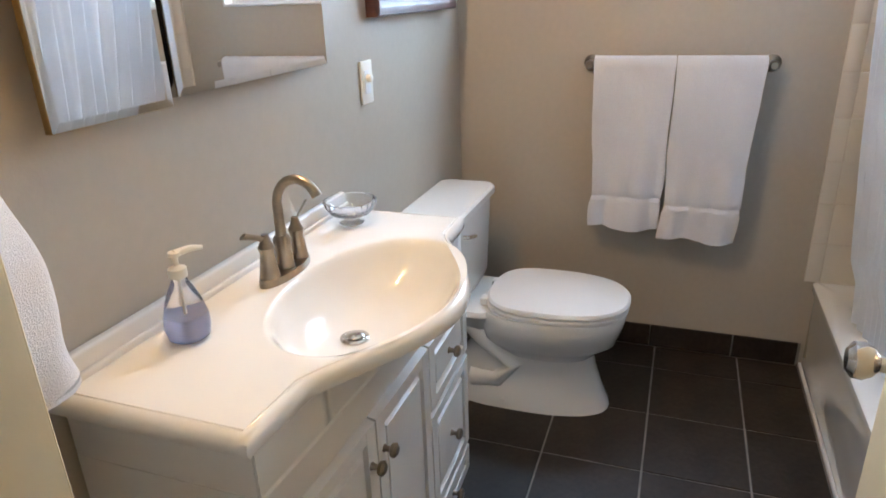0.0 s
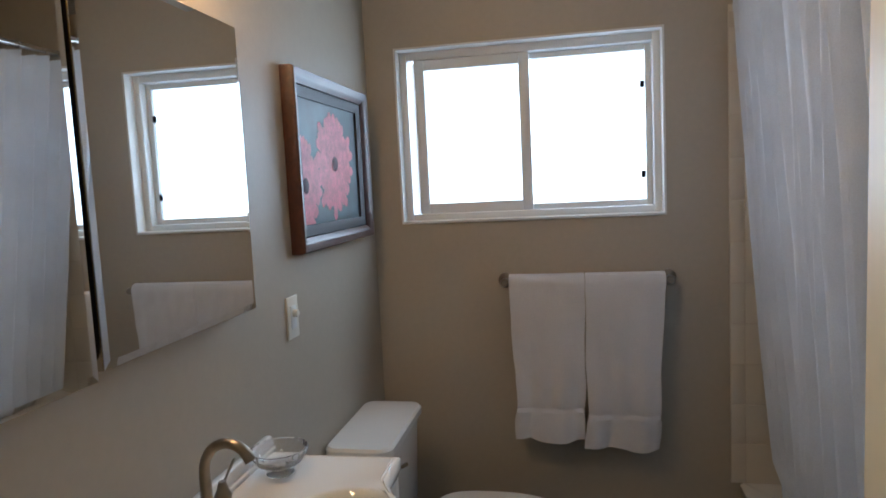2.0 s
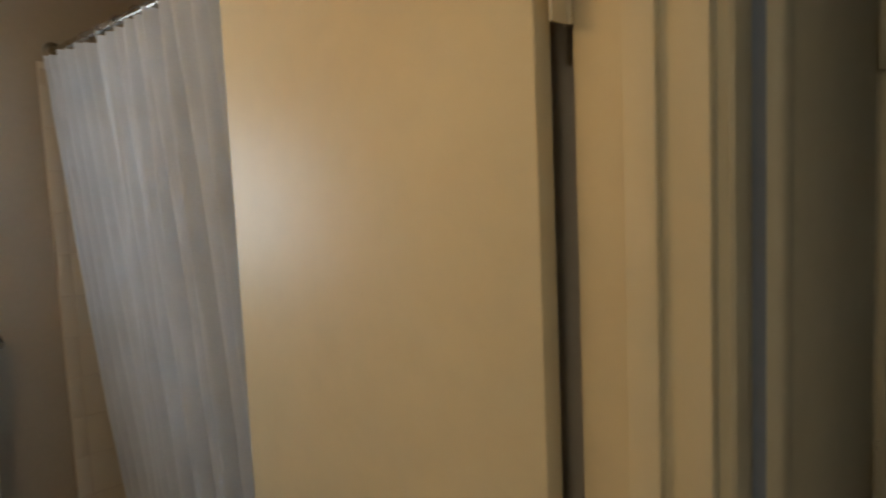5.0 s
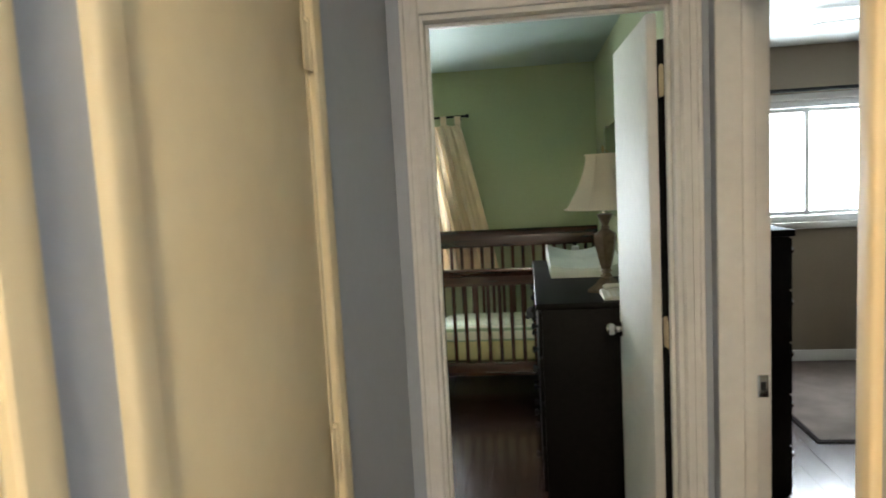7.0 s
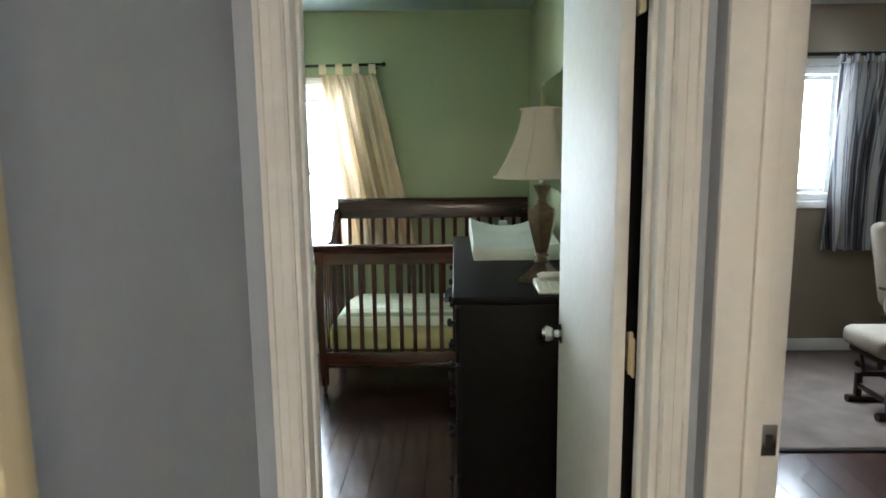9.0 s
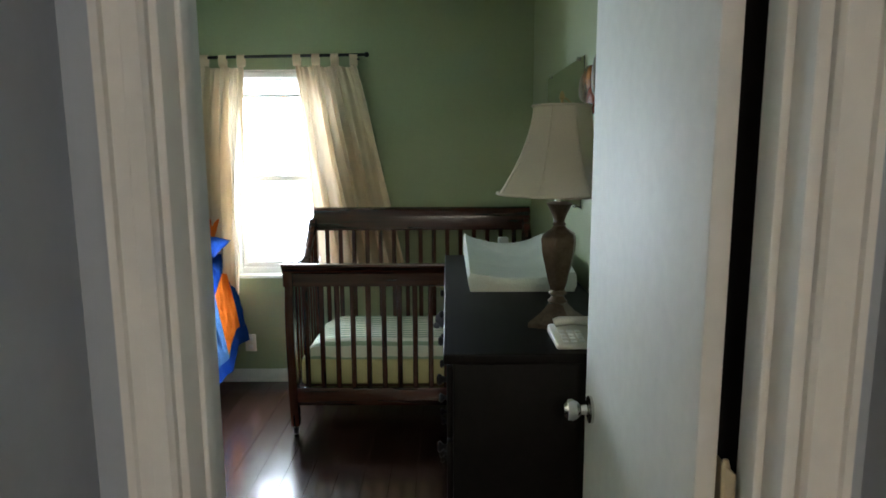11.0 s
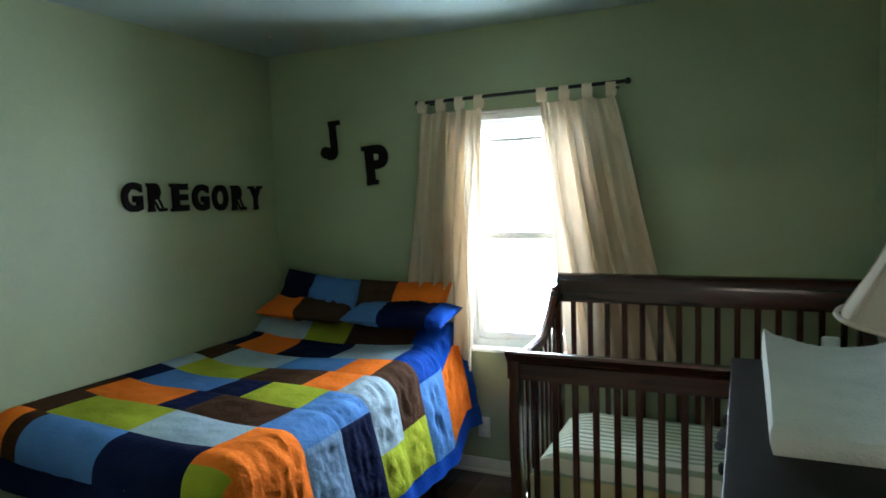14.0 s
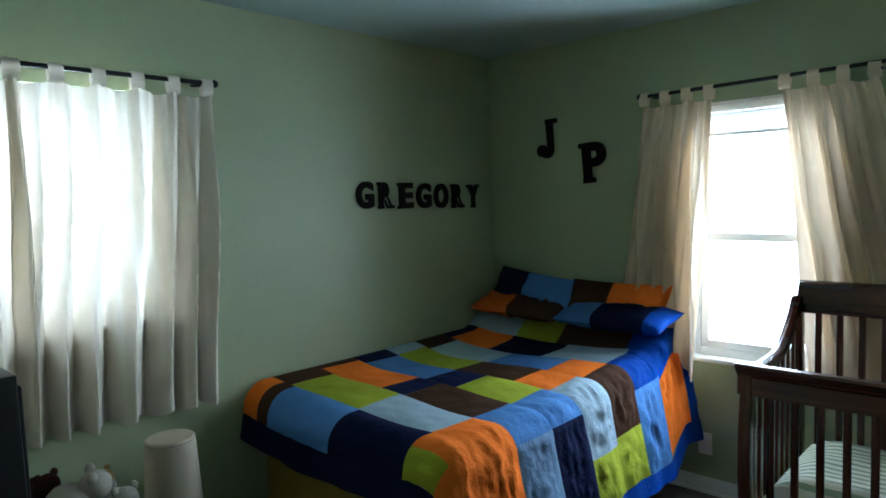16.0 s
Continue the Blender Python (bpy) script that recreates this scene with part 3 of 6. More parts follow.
# ---- bathroom ----
def loop_points(f, n):
    return [f(2 * math.pi * i / n) for i in range(n)]


# countertop with its moulded basin
BX, BY, BA, BB = -0.125, 0.298, 0.268, 0.165


def top_front(x):
    w = abs(x + 0.115) / 0.335
    return 0.350 + (0.140 * (0.5 + 0.5 * math.cos(math.pi * min(w, 1))) ** 0.62 if w < 1 else 0)


def top_outline(a, inset=0.0):
    """The point of the top's edge seen from the basin's middle at the angle a."""
    dx, dy = math.cos(a), math.sin(a)
    lo, hi = 0.0, 1.2
    for _ in range(40):
        m = (lo + hi) / 2
        x, y = BX + dx * m, BY + dy * m
        if -0.578 + inset < x < 0.362 - inset and -0.011 < y < top_front(x) - inset:
            lo = m
        else:
            hi = m
    return BX + dx * lo, BY + dy * lo


vanity_top = thing("bathroom_countertop", (-0.11, 0.2, 0.845), "glossy white cultured-marble top with moulded oval basin", "countertop")
N = 200
bm = bmesh.new()
rings = []
for k, (inset, z) in enumerate(((0.035, 0.843), (0.012, 0.843), (0.003, 0.849), (0.0, 0.860), (0.003, 0.871), (0.010, 0.878), (0.016, 0.880), (0.0175, 0.8775), (0.0205, 0.8775), (0.022, 0.880))):
    rings.append([(*top_outline(2 * math.pi * i / N, inset), z) for i in range(N)])
for s, z in ((1.045, 0.880), (1.02, 0.879), (1.0, 0.876), (0.965, 0.868), (0.92, 0.850), (0.84, 0.822), (0.70, 0.795), (0.48, 0.776), (0.22, 0.767), (0.11, 0.765)):
    rings.append([(BX + 0.02 * (1 - s) + BA * s * math.cos(2 * math.pi * i / N), BY - 0.045 * (1 - min(s, 1)) + BB * s * math.sin(2 * math.pi * i / N), z) for i in range(N)])
vs = [[bm.verts.new(p) for p in r] for r in rings]
for a, b in zip(vs, vs[1:]):
    for i in range(N):
        bm.faces.new((a[i], a[(i + 1) % N], b[(i + 1) % N], b[i]))
bm.faces.new(vs[-1])
part("slab", bm, MARBLE, vanity_top)
part("backsplash", merge(block(-0.578, 0.362, -0.011, 0.010, 0.876, 0.922, 0.006, 3), block(-0.578, 0.362, 0.006, 0.018, 0.876, 0.892, 0.005, 3)), MARBLE, vanity_top)
dr = part("drain", lathe([(0.030, 0.7655), (0.030, 0.769), (0.024, 0.771), (0.022, 0.7685)], 28, (BX + 0.018, BY - 0.040, 0)), CHROME, vanity_top, "chrome drain ring")
part("stopper", lathe([(0.019, 0.768), (0.019, 0.775), (0.012, 0.778), (0.002, 0.779)], 24, (BX + 0.018, BY - 0.040, 0)), CHROME, dr)


def van_front(x, back=0.022):
    return 0.372 - back + 0.012 * max(0.0, 1 - ((x + 0.11) / 0.45) ** 2)


vanity = thing("vanity_cabinet", (-0.11, 0.17, 0), "white lacquered bow-front bathroom vanity with raised panels", "vanity")
out = [(-0.560, 0.0), (0.340, 0.0)] + [(0.340 - 0.9 * k / 40, van_front(0.340 - 0.9 * k / 40, 0.040)) for k in range(41)]
part("body", slab(out, 0.09, 0.760), WHITE_LACQUER, vanity)
for x in (-0.560, 0.326):
    part("side_rail", block(x, x + 0.014, 0.0, 0.3315, 0.761, 0.8425, 0.001), WHITE_LACQUER, vanity)
toe = [(-0.555, 0.0), (0.335, 0.0)] + [(0.335 - 0.89 * k / 20, van_front(0.335 - 0.89 * k / 20, 0.085)) for k in range(21)]
part("toe_kick", slab(toe, 0.0, 0.09), WHITE_LACQUER, vanity)
for x in (-0.545, 0.315):
    part("foot", block(x - 0.02, x + 0.02, 0.275, 0.315, 0.0, 0.10, 0.006), WHITE_LACQUER, vanity)


def bow_panel(x0, x1, z0, z1, off, thick, n=10):
    """A panel that follows the bowed front."""
    bm = bmesh.new()
    rows = []
    for k in range(n + 1):
        x = x0 + (x1 - x0) * k / n
        yf = van_front(x, 0.040) + off
        rows.append([bm.verts.new((x, y, z)) for y, z in ((yf, z0), (yf + thick, z0 + 0.004), (yf + thick, z1 - 0.004), (yf, z1))])
    for a, b in zip(rows, rows[1:]):
        for i in range(3):
            bm.faces.new((a[i], b[i], b[i + 1], a[i + 1]))
    bm.faces.new(rows[0])
    bm.faces.new(rows[-1][::-1])
    return bm


def front(name, x0, x1, z0, z1, knob):
    """A door or drawer front: frame, sunk field and raised panel, with its knob."""
    w = 0.034
    d = part(name, merge(bow_panel(x0, x0 + w, z0, z1, 0.001, 0.018), bow_panel(x1 - w, x1, z0, z1, 0.001, 0.018),
                         bow_panel(x0 + w, x1 - w, z0, z0 + w, 0.001, 0.0175), bow_panel(x0 + w, x1 - w, z1 - w, z1, 0.001, 0.0175), bow_panel(x0 + w, x1 - w, z0 + w, z1 - w, 0.001, 0.007)), WHITE_LACQUER, vanity)
    if x1 - x0 > 0.1:
        part("raised_panel", bow_panel(x0 + w + 0.014, x1 - w - 0.014, z0 + w + 0.014, z1 - w - 0.014, 0.008, 0.008), WHITE_LACQUER, d)
    kx, kz = knob
    kb = lathe([(0.009, 0), (0.006, 0.006), (0.006, 0.012), (0.014, 0.018), (0.015, 0.024), (0.009, 0.029)], 16)
    kb.transform(Matrix.Translation((kx, van_front(kx, 0.040) + 0.018, kz)) @ Matrix.Rotation(radians(-90), 4, "X"))
    part("knob", kb, NICKEL, d, "brushed nickel knob")


front("door", 0.036, 0.306, 0.12, 0.690, (0.060, 0.605))
front("door", -0.238, 0.030, 0.12, 0.690, (0.006, 0.605))
for z0, z1 in ((0.12, 0.205), (0.215, 0.500), (0.510, 0.690)):
    front("drawer", -0.545, -0.246, z0, z1, (-0.385, (z0 + z1) / 2))
BOWL = ((0.22, 0.767), (0.48, 0.776), (0.70, 0.795), (0.84, 0.822), (0.92, 0.850), (1.0, 0.876), (9.0, 0.876))


def under_bowl(x):
    """Height of the bowl's underside above the cabinet front at x."""
    s = math.hypot((x - BX) / BA, (0.365 - BY) / BB)
    for (s0, z0), (s1, z1) in zip(BOWL, BOWL[1:]):
        if s <= s1:
            return z0 + (z1 - z0) * max(0.0, s - s0) / (s1 - s0)
    return 0.876


strips = {0: [], 1: []}
for k in range(60):
    x0, x1 = -0.560 + 0.015 * k, -0.560 + 0.015 * (k + 1)
    top = min(0.8425, min(under_bowl(x0), under_bowl(x1)) - 0.009)
    if top > 0.770:
        strips[int(x0 > BX)].append(bow_panel(x0, x1, 0.763, top, 0.001, 0.004, 1))
for pieces in strips.values():
    bm = merge(*pieces)
    bmesh.ops.remove_doubles(bm, verts=bm.verts[:], dist=0.0004)
    part("apron", bm, WHITE_LACQUER, vanity)
part("apron", bow_panel(-0.560, 0.340, 0.700, 0.7625, 0.001, 0.004, 30), WHITE_LACQUER, vanity)

faucet = thing("faucet", (-0.135, 0.095, 0.88), "brushed nickel gooseneck faucet with two lever handles", "faucet")
part("base_plate", slab([(-0.135 + 0.085 * math.cos(a) * (1 if abs(math.cos(a)) < 0.2 else 1), 0.095 + 0.030 * math.sin(a)) for a in [2 * math.pi * i / 28 for i in range(28)]], 0.8805, 0.896, 0.006), NICKEL, faucet)
arc = [(-0.135, 0.095, 0.896), (-0.135, 0.095, 0.96), (-0.135, 0.095, 1.028)] + [(-0.135, 0.095 + 0.049 * (1 - math.cos(a)), 1.028 + 0.056 * math.sin(a)) for a in [math.pi * k / 14 for k in range(1, 13)]]
part("spout", merge(tube(arc, [0.016, 0.0115, 0.0105] + [0.0100] * 10 + [0.0108, 0.0108], 14), lathe([(0.021, 0.896), (0.017, 0.935), (0.019, 0.955), (0.014, 0.965)], 18, (-0.135, 0.095, 0))), NICKEL, faucet)
for x in (-0.190, -0.080):
    h = part("handle", lathe([(0.021, 0.896), (0.018, 0.915), (0.014, 0.945), (0.017, 0.958), (0.011, 0.970), (0.007, 0.985)], 18, (x, 0.095, 0)), NICKEL, faucet)
    s = -1 if x < -0.135 else 1
    part("lever", tube([(x, 0.095, 0.972), (x + s * 0.02, 0.092, 0.984), (x + s * 0.058, 0.088, 1.000)], [0.006, 0.0065, 0.009], 8, 0.40), NICKEL, h)

PLASTIC_CLEAR = material("clear_plastic", (0.93, 0.95, 1.0), 0.05, vary=0, Transmission_Weight=0.95, IOR=1.3)
SOAP_BLUE = material("soap_blue", (0.62, 0.65, 0.90), 0.08, vary=0, Transmission_Weight=0.55, IOR=1.33)
CRYSTAL = material("crystal", (0.97, 0.98, 1.0), 0.03, vary=0, Transmission_Weight=0.95, IOR=1.4)
WHITE_PLASTIC = material("white_plastic", (0.78, 0.75, 0.66), 0.35, vary=0.02)
soap = thing("soap_dispenser", (0.150, 0.085, 0.88), "clear teardrop soap bottle with pale blue soap", "soap dispenser")
prof = [(0.028, 0.0), (0.034, 0.005), (0.038, 0.024), (0.037, 0.042), (0.030, 0.068), (0.021, 0.090), (0.0135, 0.105), (0.012, 0.113)]
part("bottle", lathe([(r, 0.8805 + z) for r, z in prof], 28, (0.150, 0.085, 0)), PLASTIC_CLEAR, soap)
part("soap", lathe([(r - 0.003, 0.8835 + z) for r, z in prof[:4]], 24, (0.150, 0.085, 0)), SOAP_BLUE, soap, "pale blue liquid soap")
pm = part("pump", merge(lathe([(0.015, 0.9925), (0.015, 1.0081), (0.008, 1.0114), (0.0045, 1.0130), (0.0045, 1.0278), (0.010, 1.0294), (0.010, 1.0360)], 16, (0.150, 0.085, 0)),
                        tube([(0.150, 0.085, 1.0327), (0.125, 0.095, 1.0343), (0.105, 0.103, 1.0294)], [0.007, 0.006, 0.004], 8)), WHITE_PLASTIC, soap, "cream plastic pump")
part("dip_tube", lathe([(0.002, 0.89), (0.002, 1.02)], 8, (0.150, 0.085, 0)), WHITE_PLASTIC, soap)

dish = thing("crystal_dish", (-0.455, 0.085, 0.88), "cut crystal footed dish on the vanity top", "dish")
bm = bmesh.new()
n = 48
rings = []
for r, z in ((0.032, 0.0), (0.036, 0.004), (0.018, 0.014), (0.026, 0.022), (0.055, 0.038), (0.068, 0.062), (0.072, 0.080), (0.067, 0.080), (0.062, 0.062), (0.047, 0.041), (0.016, 0.029)):
    rings.append([bm.verts.new((-0.455 + 0.9 * r * (1 + (0.045 if i % 2 and 0.025 < z < 0.082 else 0)) * math.cos(2 * math.pi * i / n), 0.085 + 0.9 * r * (1 + (0.045 if i % 2 and 0.025 < z < 0.082 else 0)) * math.sin(2 * math.pi * i / n), 0.8805 + 0.76 * z)) for i in range(n)])
for a, b in zip(rings, rings[1:]):
    for i in range(n):
        bm.faces.new((a[i], a[(i + 1) % n], b[(i + 1) % n], b[i]))
bm.faces.new(rings[0][::-1])
bm.faces.new(rings[-1])
part("bowl", bm, CRYSTAL, dish)

# toilet
TX = -1.150
toilet = thing("toilet", (TX, 0.2, 0), "white porcelain two-piece toilet with closed lid", "toilet")


def rounded_rect(cx, cy, hx, hy, r, n=6):
    pts = []
    for sx, sy, a0 in ((1, 1, 0), (-1, 1, 90), (-1, -1, 180), (1, -1, 270)):
        for k in range(n + 1):
            a = radians(a0 + 90 * k / n)
            pts.append((cx + sx * (hx - r) + r * math.cos(a), cy + sy * (hy - r) + r * math.sin(a)))
    return pts


def loft(sections):
    """Stacked outlines (list of (x, y)) at heights z, closed at both ends."""
    bm = bmesh.new()
    vs = [[bm.verts.new((x, y, z)) for x, y in pts] for pts, z in sections]
    n = len(vs[0])
    for a, b in zip(vs, vs[1:]):
        for i in range(n):
            bm.faces.new((a[i], a[(i + 1) % n], b[(i + 1) % n], b[i]))
    bm.faces.new(vs[0][::-1])
    bm.faces.new(vs[-1])
    return bm


part("tank", loft([(rounded_rect(TX, 0.100, 0.190, 0.078, 0.04), 0.385), (rounded_rect(TX, 0.100, 0.205, 0.088, 0.04), 0.42), (rounded_rect(TX, 0.100, 0.218, 0.098, 0.04), 0.702)]), PORCELAIN, toilet)
part("tank_lid", loft([(rounded_rect(TX, 0.102, 0.222, 0.102, 0.04), 0.703), (rounded_rect(TX, 0.102, 0.230, 0.110, 0.045), 0.711), (rounded_rect(TX, 0.102, 0.230, 0.110, 0.045), 0.733), (rounded_rect(TX, 0.102, 0.222, 0.102, 0.04), 0.742)]), PORCELAIN, toilet)
part("flush_lever", merge(tube([(TX + 0.15, 0.198, 0.655), (TX + 0.15, 0.215, 0.655), (TX + 0.09, 0.222, 0.64)], 0.007, 8)), CHROME, toilet, "chrome flush lever")


def egg(s, y0, y1, w, n=40):
    """An elongated bowl outline, square-backed, from y0 to y1."""
    pts = []
    for i in range(n):
        a = 2 * math.pi * i / n
        c, q = math.cos(a), math.sin(a)
        yy = (y0 + y1) / 2 - 0.02 + ((y1 - (y0 + y1) / 2 + 0.02) if q > 0 else ((y0 + y1) / 2 - 0.02 - y0)) * (abs(q) ** (0.9 if q > 0 else 0.55)) * (1 if q > 0 else -1)
        xx = TX + w * (abs(c) ** 0.8) * (1 if c > 0 else -1)
        pts.append((TX + (xx - TX) * s, (y0 + y1) / 2 + (yy - (y0 + y1) / 2) * s))
    return pts


part("bowl", loft([(egg(1, 0.30, 0.62, 0.100), 0.20), (egg(1, 0.26, 0.655, 0.125), 0.235), (egg(1, 0.235, 0.705, 0.168), 0.275), (egg(1, 0.225, 0.725, 0.184), 0.345), (egg(1, 0.225, 0.730, 0.187), 0.375), (egg(0.98, 0.225, 0.730, 0.187), 0.385)]), PORCELAIN, toilet)
part("pedestal", loft([(egg(1, 0.10, 0.690, 0.135), 0.0), (egg(1, 0.10, 0.685, 0.132), 0.02), (egg(1, 0.11, 0.66, 0.112), 0.08), (egg(1, 0.14, 0.635, 0.098), 0.16), (egg(1, 0.2, 0.62, 0.10), 0.24)]), PORCELAIN, toilet)
part("trapway", tube([(TX + 0.09, 0.18, 0.33), (TX + 0.09, 0.26, 0.25), (TX + 0.088, 0.36, 0.17), (TX + 0.085, 0.30, 0.10), (TX + 0.085, 0.2, 0.09)], 0.038, 12), PORCELAIN, toilet)
part("deck", loft([(rounded_rect(TX, 0.17, 0.12, 0.10, 0.04), 0.30), (rounded_rect(TX, 0.17, 0.16, 0.125, 0.05), 0.365), (rounded_rect(TX, 0.17, 0.155, 0.12, 0.05), 0.384)]), PORCELAIN, toilet)
part("seat", loft([(egg(0.985, 0.25, 0.735, 0.186), 0.386), (egg(1, 0.25, 0.735, 0.188), 0.392), (egg(1, 0.25, 0.735, 0.188), 0.401), (egg(0.985, 0.25, 0.735, 0.186), 0.406)]), WHITE_LACQUER, toilet)
part("lid", loft([(egg(0.985, 0.252, 0.738, 0.187), 0.4075), (egg(1, 0.252, 0.738, 0.189), 0.412), (egg(1, 0.252, 0.738, 0.189), 0.420), (egg(0.97, 0.252, 0.738, 0.189), 0.428), (egg(0.6, 0.252, 0.738, 0.189), 0.432)]), WHITE_LACQUER, toilet)
for s in (-1, 1):
    part("hinge_cap", block(TX + s * 0.075 - 0.02, TX + s * 0.075 + 0.02, 0.235, 0.262, 0.3845, 0.412, 0.006), WHITE_LACQUER, toilet)
    part("bolt_cap", lathe([(0.014, 0.02), (0.013, 0.035), (0.006, 0.042)], 12, (TX + s * 0.118, 0.33, 0)), WHITE_LACQUER, toilet)

# bathtub
tub = thing("bathtub", (-0.87, 1.75, 0), "white enamelled alcove bathtub with a plain apron", "bathtub")
sec = []
for inset, z in ((0.0, 0.0), (0.0, 0.30), (-0.012, 0.325), (-0.012, 0.352), (0.0, 0.360), (0.06, 0.360), (0.085, 0.350), (0.11, 0.30), (0.15, 0.12), (0.20, 0.075)):
    hx, hy = 0.765 - inset, 0.379 - inset
    sec.append((rounded_rect(-0.866, 1.751, hx if inset > 0.01 else 0.765, hy, 0.012 if inset < 0.05 else 0.12, 5), z))
part("shell", loft(sec), PORCELAIN, tub)
part("floor_trim", block(-1.622, -0.102, 1.361, 1.371, 0.001, 0.018, 0.004), VINYL, tub, "white vinyl strip along the floor")

# towel bar and towels
bar = thing("towel_bar", (-1.60, 0.81, 1.148), "brushed nickel towel bar on two round posts", "towel bar")
part("rail", tube([(-1.558, 0.510, 1.148), (-1.558, 1.114, 1.148)], 0.008, 12), NICKEL, bar)
for y in (0.510, 1.114):
    po = lathe([(0.030, 0), (0.030, 0.006), (0.022, 0.012), (0.011, 0.02), (0.011, 0.055), (0.016, 0.062), (0.017, 0.080), (0.012, 0.092)], 20)
    po.transform(Matrix.Translation((-1.633, y, 1.148)) @ Matrix.Rotation(radians(90), 4, "Y"))
    part("post", po, NICKEL, bar)


def hung_towel(y0, y1, z_front, seed, lean):
    """A folded towel over the bar, with its woven band near the hem."""
    ph = random.Random(seed).uniform(0, 6)
    top = 1.149
    t = thing("bath_towel", (-1.558, (y0 + y1) / 2, top), "thick white terry bath towel folded over the bar", "towel", "towels on the bar")
    L = top - z_front
    half = math.pi * 0.017

    def fn(u, v):
        s = v * (2 * L + half)
        if s < L:
            x, z, front_side = -1.575, top - (L - s), False
        elif s < L + half:
            a = (s - L) / 0.017
            x, z, front_side = -1.558 - 0.017 * math.cos(a), top + 0.017 * math.sin(a), a > 1.57
        else:
            x, z, front_side = -1.541, top - (s - L - half), True
        d = max(0.0, (top - z) / L)
        w = 1 - 0.13 * min(d, 0.8) + (0.035 if d > 0.83 else 0.0)
        y = (y0 + y1) / 2 + (u - 0.5) * (y1 - y0) * w + lean * d + 0.006 * math.sin(11 * d + ph) * d
        if front_side:
            wob = 0.008 * math.sin(8 * u + ph + 2 * d) * d + 0.006 * math.sin(19 * u + ph) * d
            band = -0.007 if 0.79 < d < 0.825 else (0.006 + 0.004 * math.sin(13 * u + ph) if d >= 0.825 else 0.0)
            x += wob + 0.012 * math.sin(math.pi * u) * (0.3 + d) + band + 0.003 * noise.noise(Vector((u * 9, d * 11, ph)))
            if v == 1:
                z += 0.007 * math.sin(7 * u + ph)
        else:
            x -= 0.004 * d
        return (x, y, z)

    part("front_fold", sheet(fn, 30, 110, 0.014), TERRY, t)
    return t


hung_towel(0.528, 0.806, 0.548, 1, 0.004)
hung_towel(0.810, 1.092, 0.522, 2, -0.016)

# picture of pink daisies
PETAL = material("petal_pink", (0.60, 0.14, 0.17), 0.5, vary=0.22, scale=30, grain=0.12, grain_scale=120)
TEAL = material("canvas_teal", (0.018, 0.045, 0.055), 0.45, vary=0.5, scale=9)
EYE = material("flower_eye", (0.08, 0.012, 0.02), 0.6, vary=0.2, scale=60)
PEWTER = material("pewter_liner", (0.022, 0.020, 0.022), 0.55, vary=0.1)
pic = thing("framed_picture", (-1.155, -0.01, 1.615), "mahogany framed picture of pink daisies on teal", "picture")
PX0, PX1, PZ0, PZ1 = -1.490, -0.818, 1.352, 1.880


def rect_frame(x0, x1, z0, z1, w, y0, y1, bev):
    """A mitred frame on the wall behind it."""
    bm = bmesh.new()
    outer, inner = [(x0, z0), (x1, z0), (x1, z1), (x0, z1)], [(x0 + w, z0 + w), (x1 - w, z0 + w), (x1 - w, z1 - w), (x0 + w, z1 - w)]
    prof = [(0.0, y0), (0.0, y1 - bev), (0.12, y1), (0.55, y1 - bev * 0.3), (0.8, y1 - bev), (1.0, y1 - bev * 1.6), (1.0, y0)]
    vs = [[bm.verts.new((o[0] + (i[0] - o[0]) * u, y, o[1] + (i[1] - o[1]) * u)) for u, y in prof] for o, i in zip(outer, inner)]
    for k in range(4):
        for j in range(len(prof) - 1):
            bm.faces.new((vs[k][j], vs[(k + 1) % 4][j], vs[(k + 1) % 4][j + 1], vs[k][j + 1]))
    return bm


part("frame", rect_frame(PX0, PX1, PZ0, PZ1, 0.042, -0.011, 0.030, 0.010), MAHOGANY, pic, "polished mahogany moulding")
part("liner", rect_frame(PX0 + 0.042, PX1 - 0.042, PZ0 + 0.042, PZ1 - 0.042, 0.034, -0.009, 0.012, 0.004), PEWTER, pic, "dark pewter inner liner")
part("canvas", block(PX0 + 0.07, PX1 - 0.07, -0.009, -0.001, PZ0 + 0.07, PZ1 - 0.07), TEAL, pic, "dark teal painted ground")


def daisy(cx, cz, r, petals, y, clip):
    bm = bmesh.new()
    rng = random.Random(petals)
    for ring in range(2):
        for k in range(petals):
            a = 2 * math.pi * (k + 0.5 * ring) / petals + rng.uniform(-0.06, 0.06)
            L = r * (1 - 0.12 * ring) * rng.uniform(0.88, 1.08)
            pts = []
            for s in (0.15, 0.45, 0.75, 0.93, 1.0):
                w = 0.095 * r * math.sin(min(s * 1.9, 1.75)) * (1.0 if s < 0.95 else 0.35)
                pts.append((s * L, w))
            poly = [(d, -w) for d, w in pts] + [(d, w) for d, w in reversed(pts)]
            out3 = []
            for d, w in poly:
                x = cx + d * math.cos(a) - w * math.sin(a)
                z = cz + d * math.sin(a) + w * math.cos(a)
                x, z = min(max(x, clip[0]), clip[1]), min(max(z, clip[2]), clip[3])
                out3.append((x, y + 0.0008 * ring + 0.0002 * (k % 3), z))
            f = [bm.verts.new(p) for p in out3]
            bm.faces.new(f)
    return bm


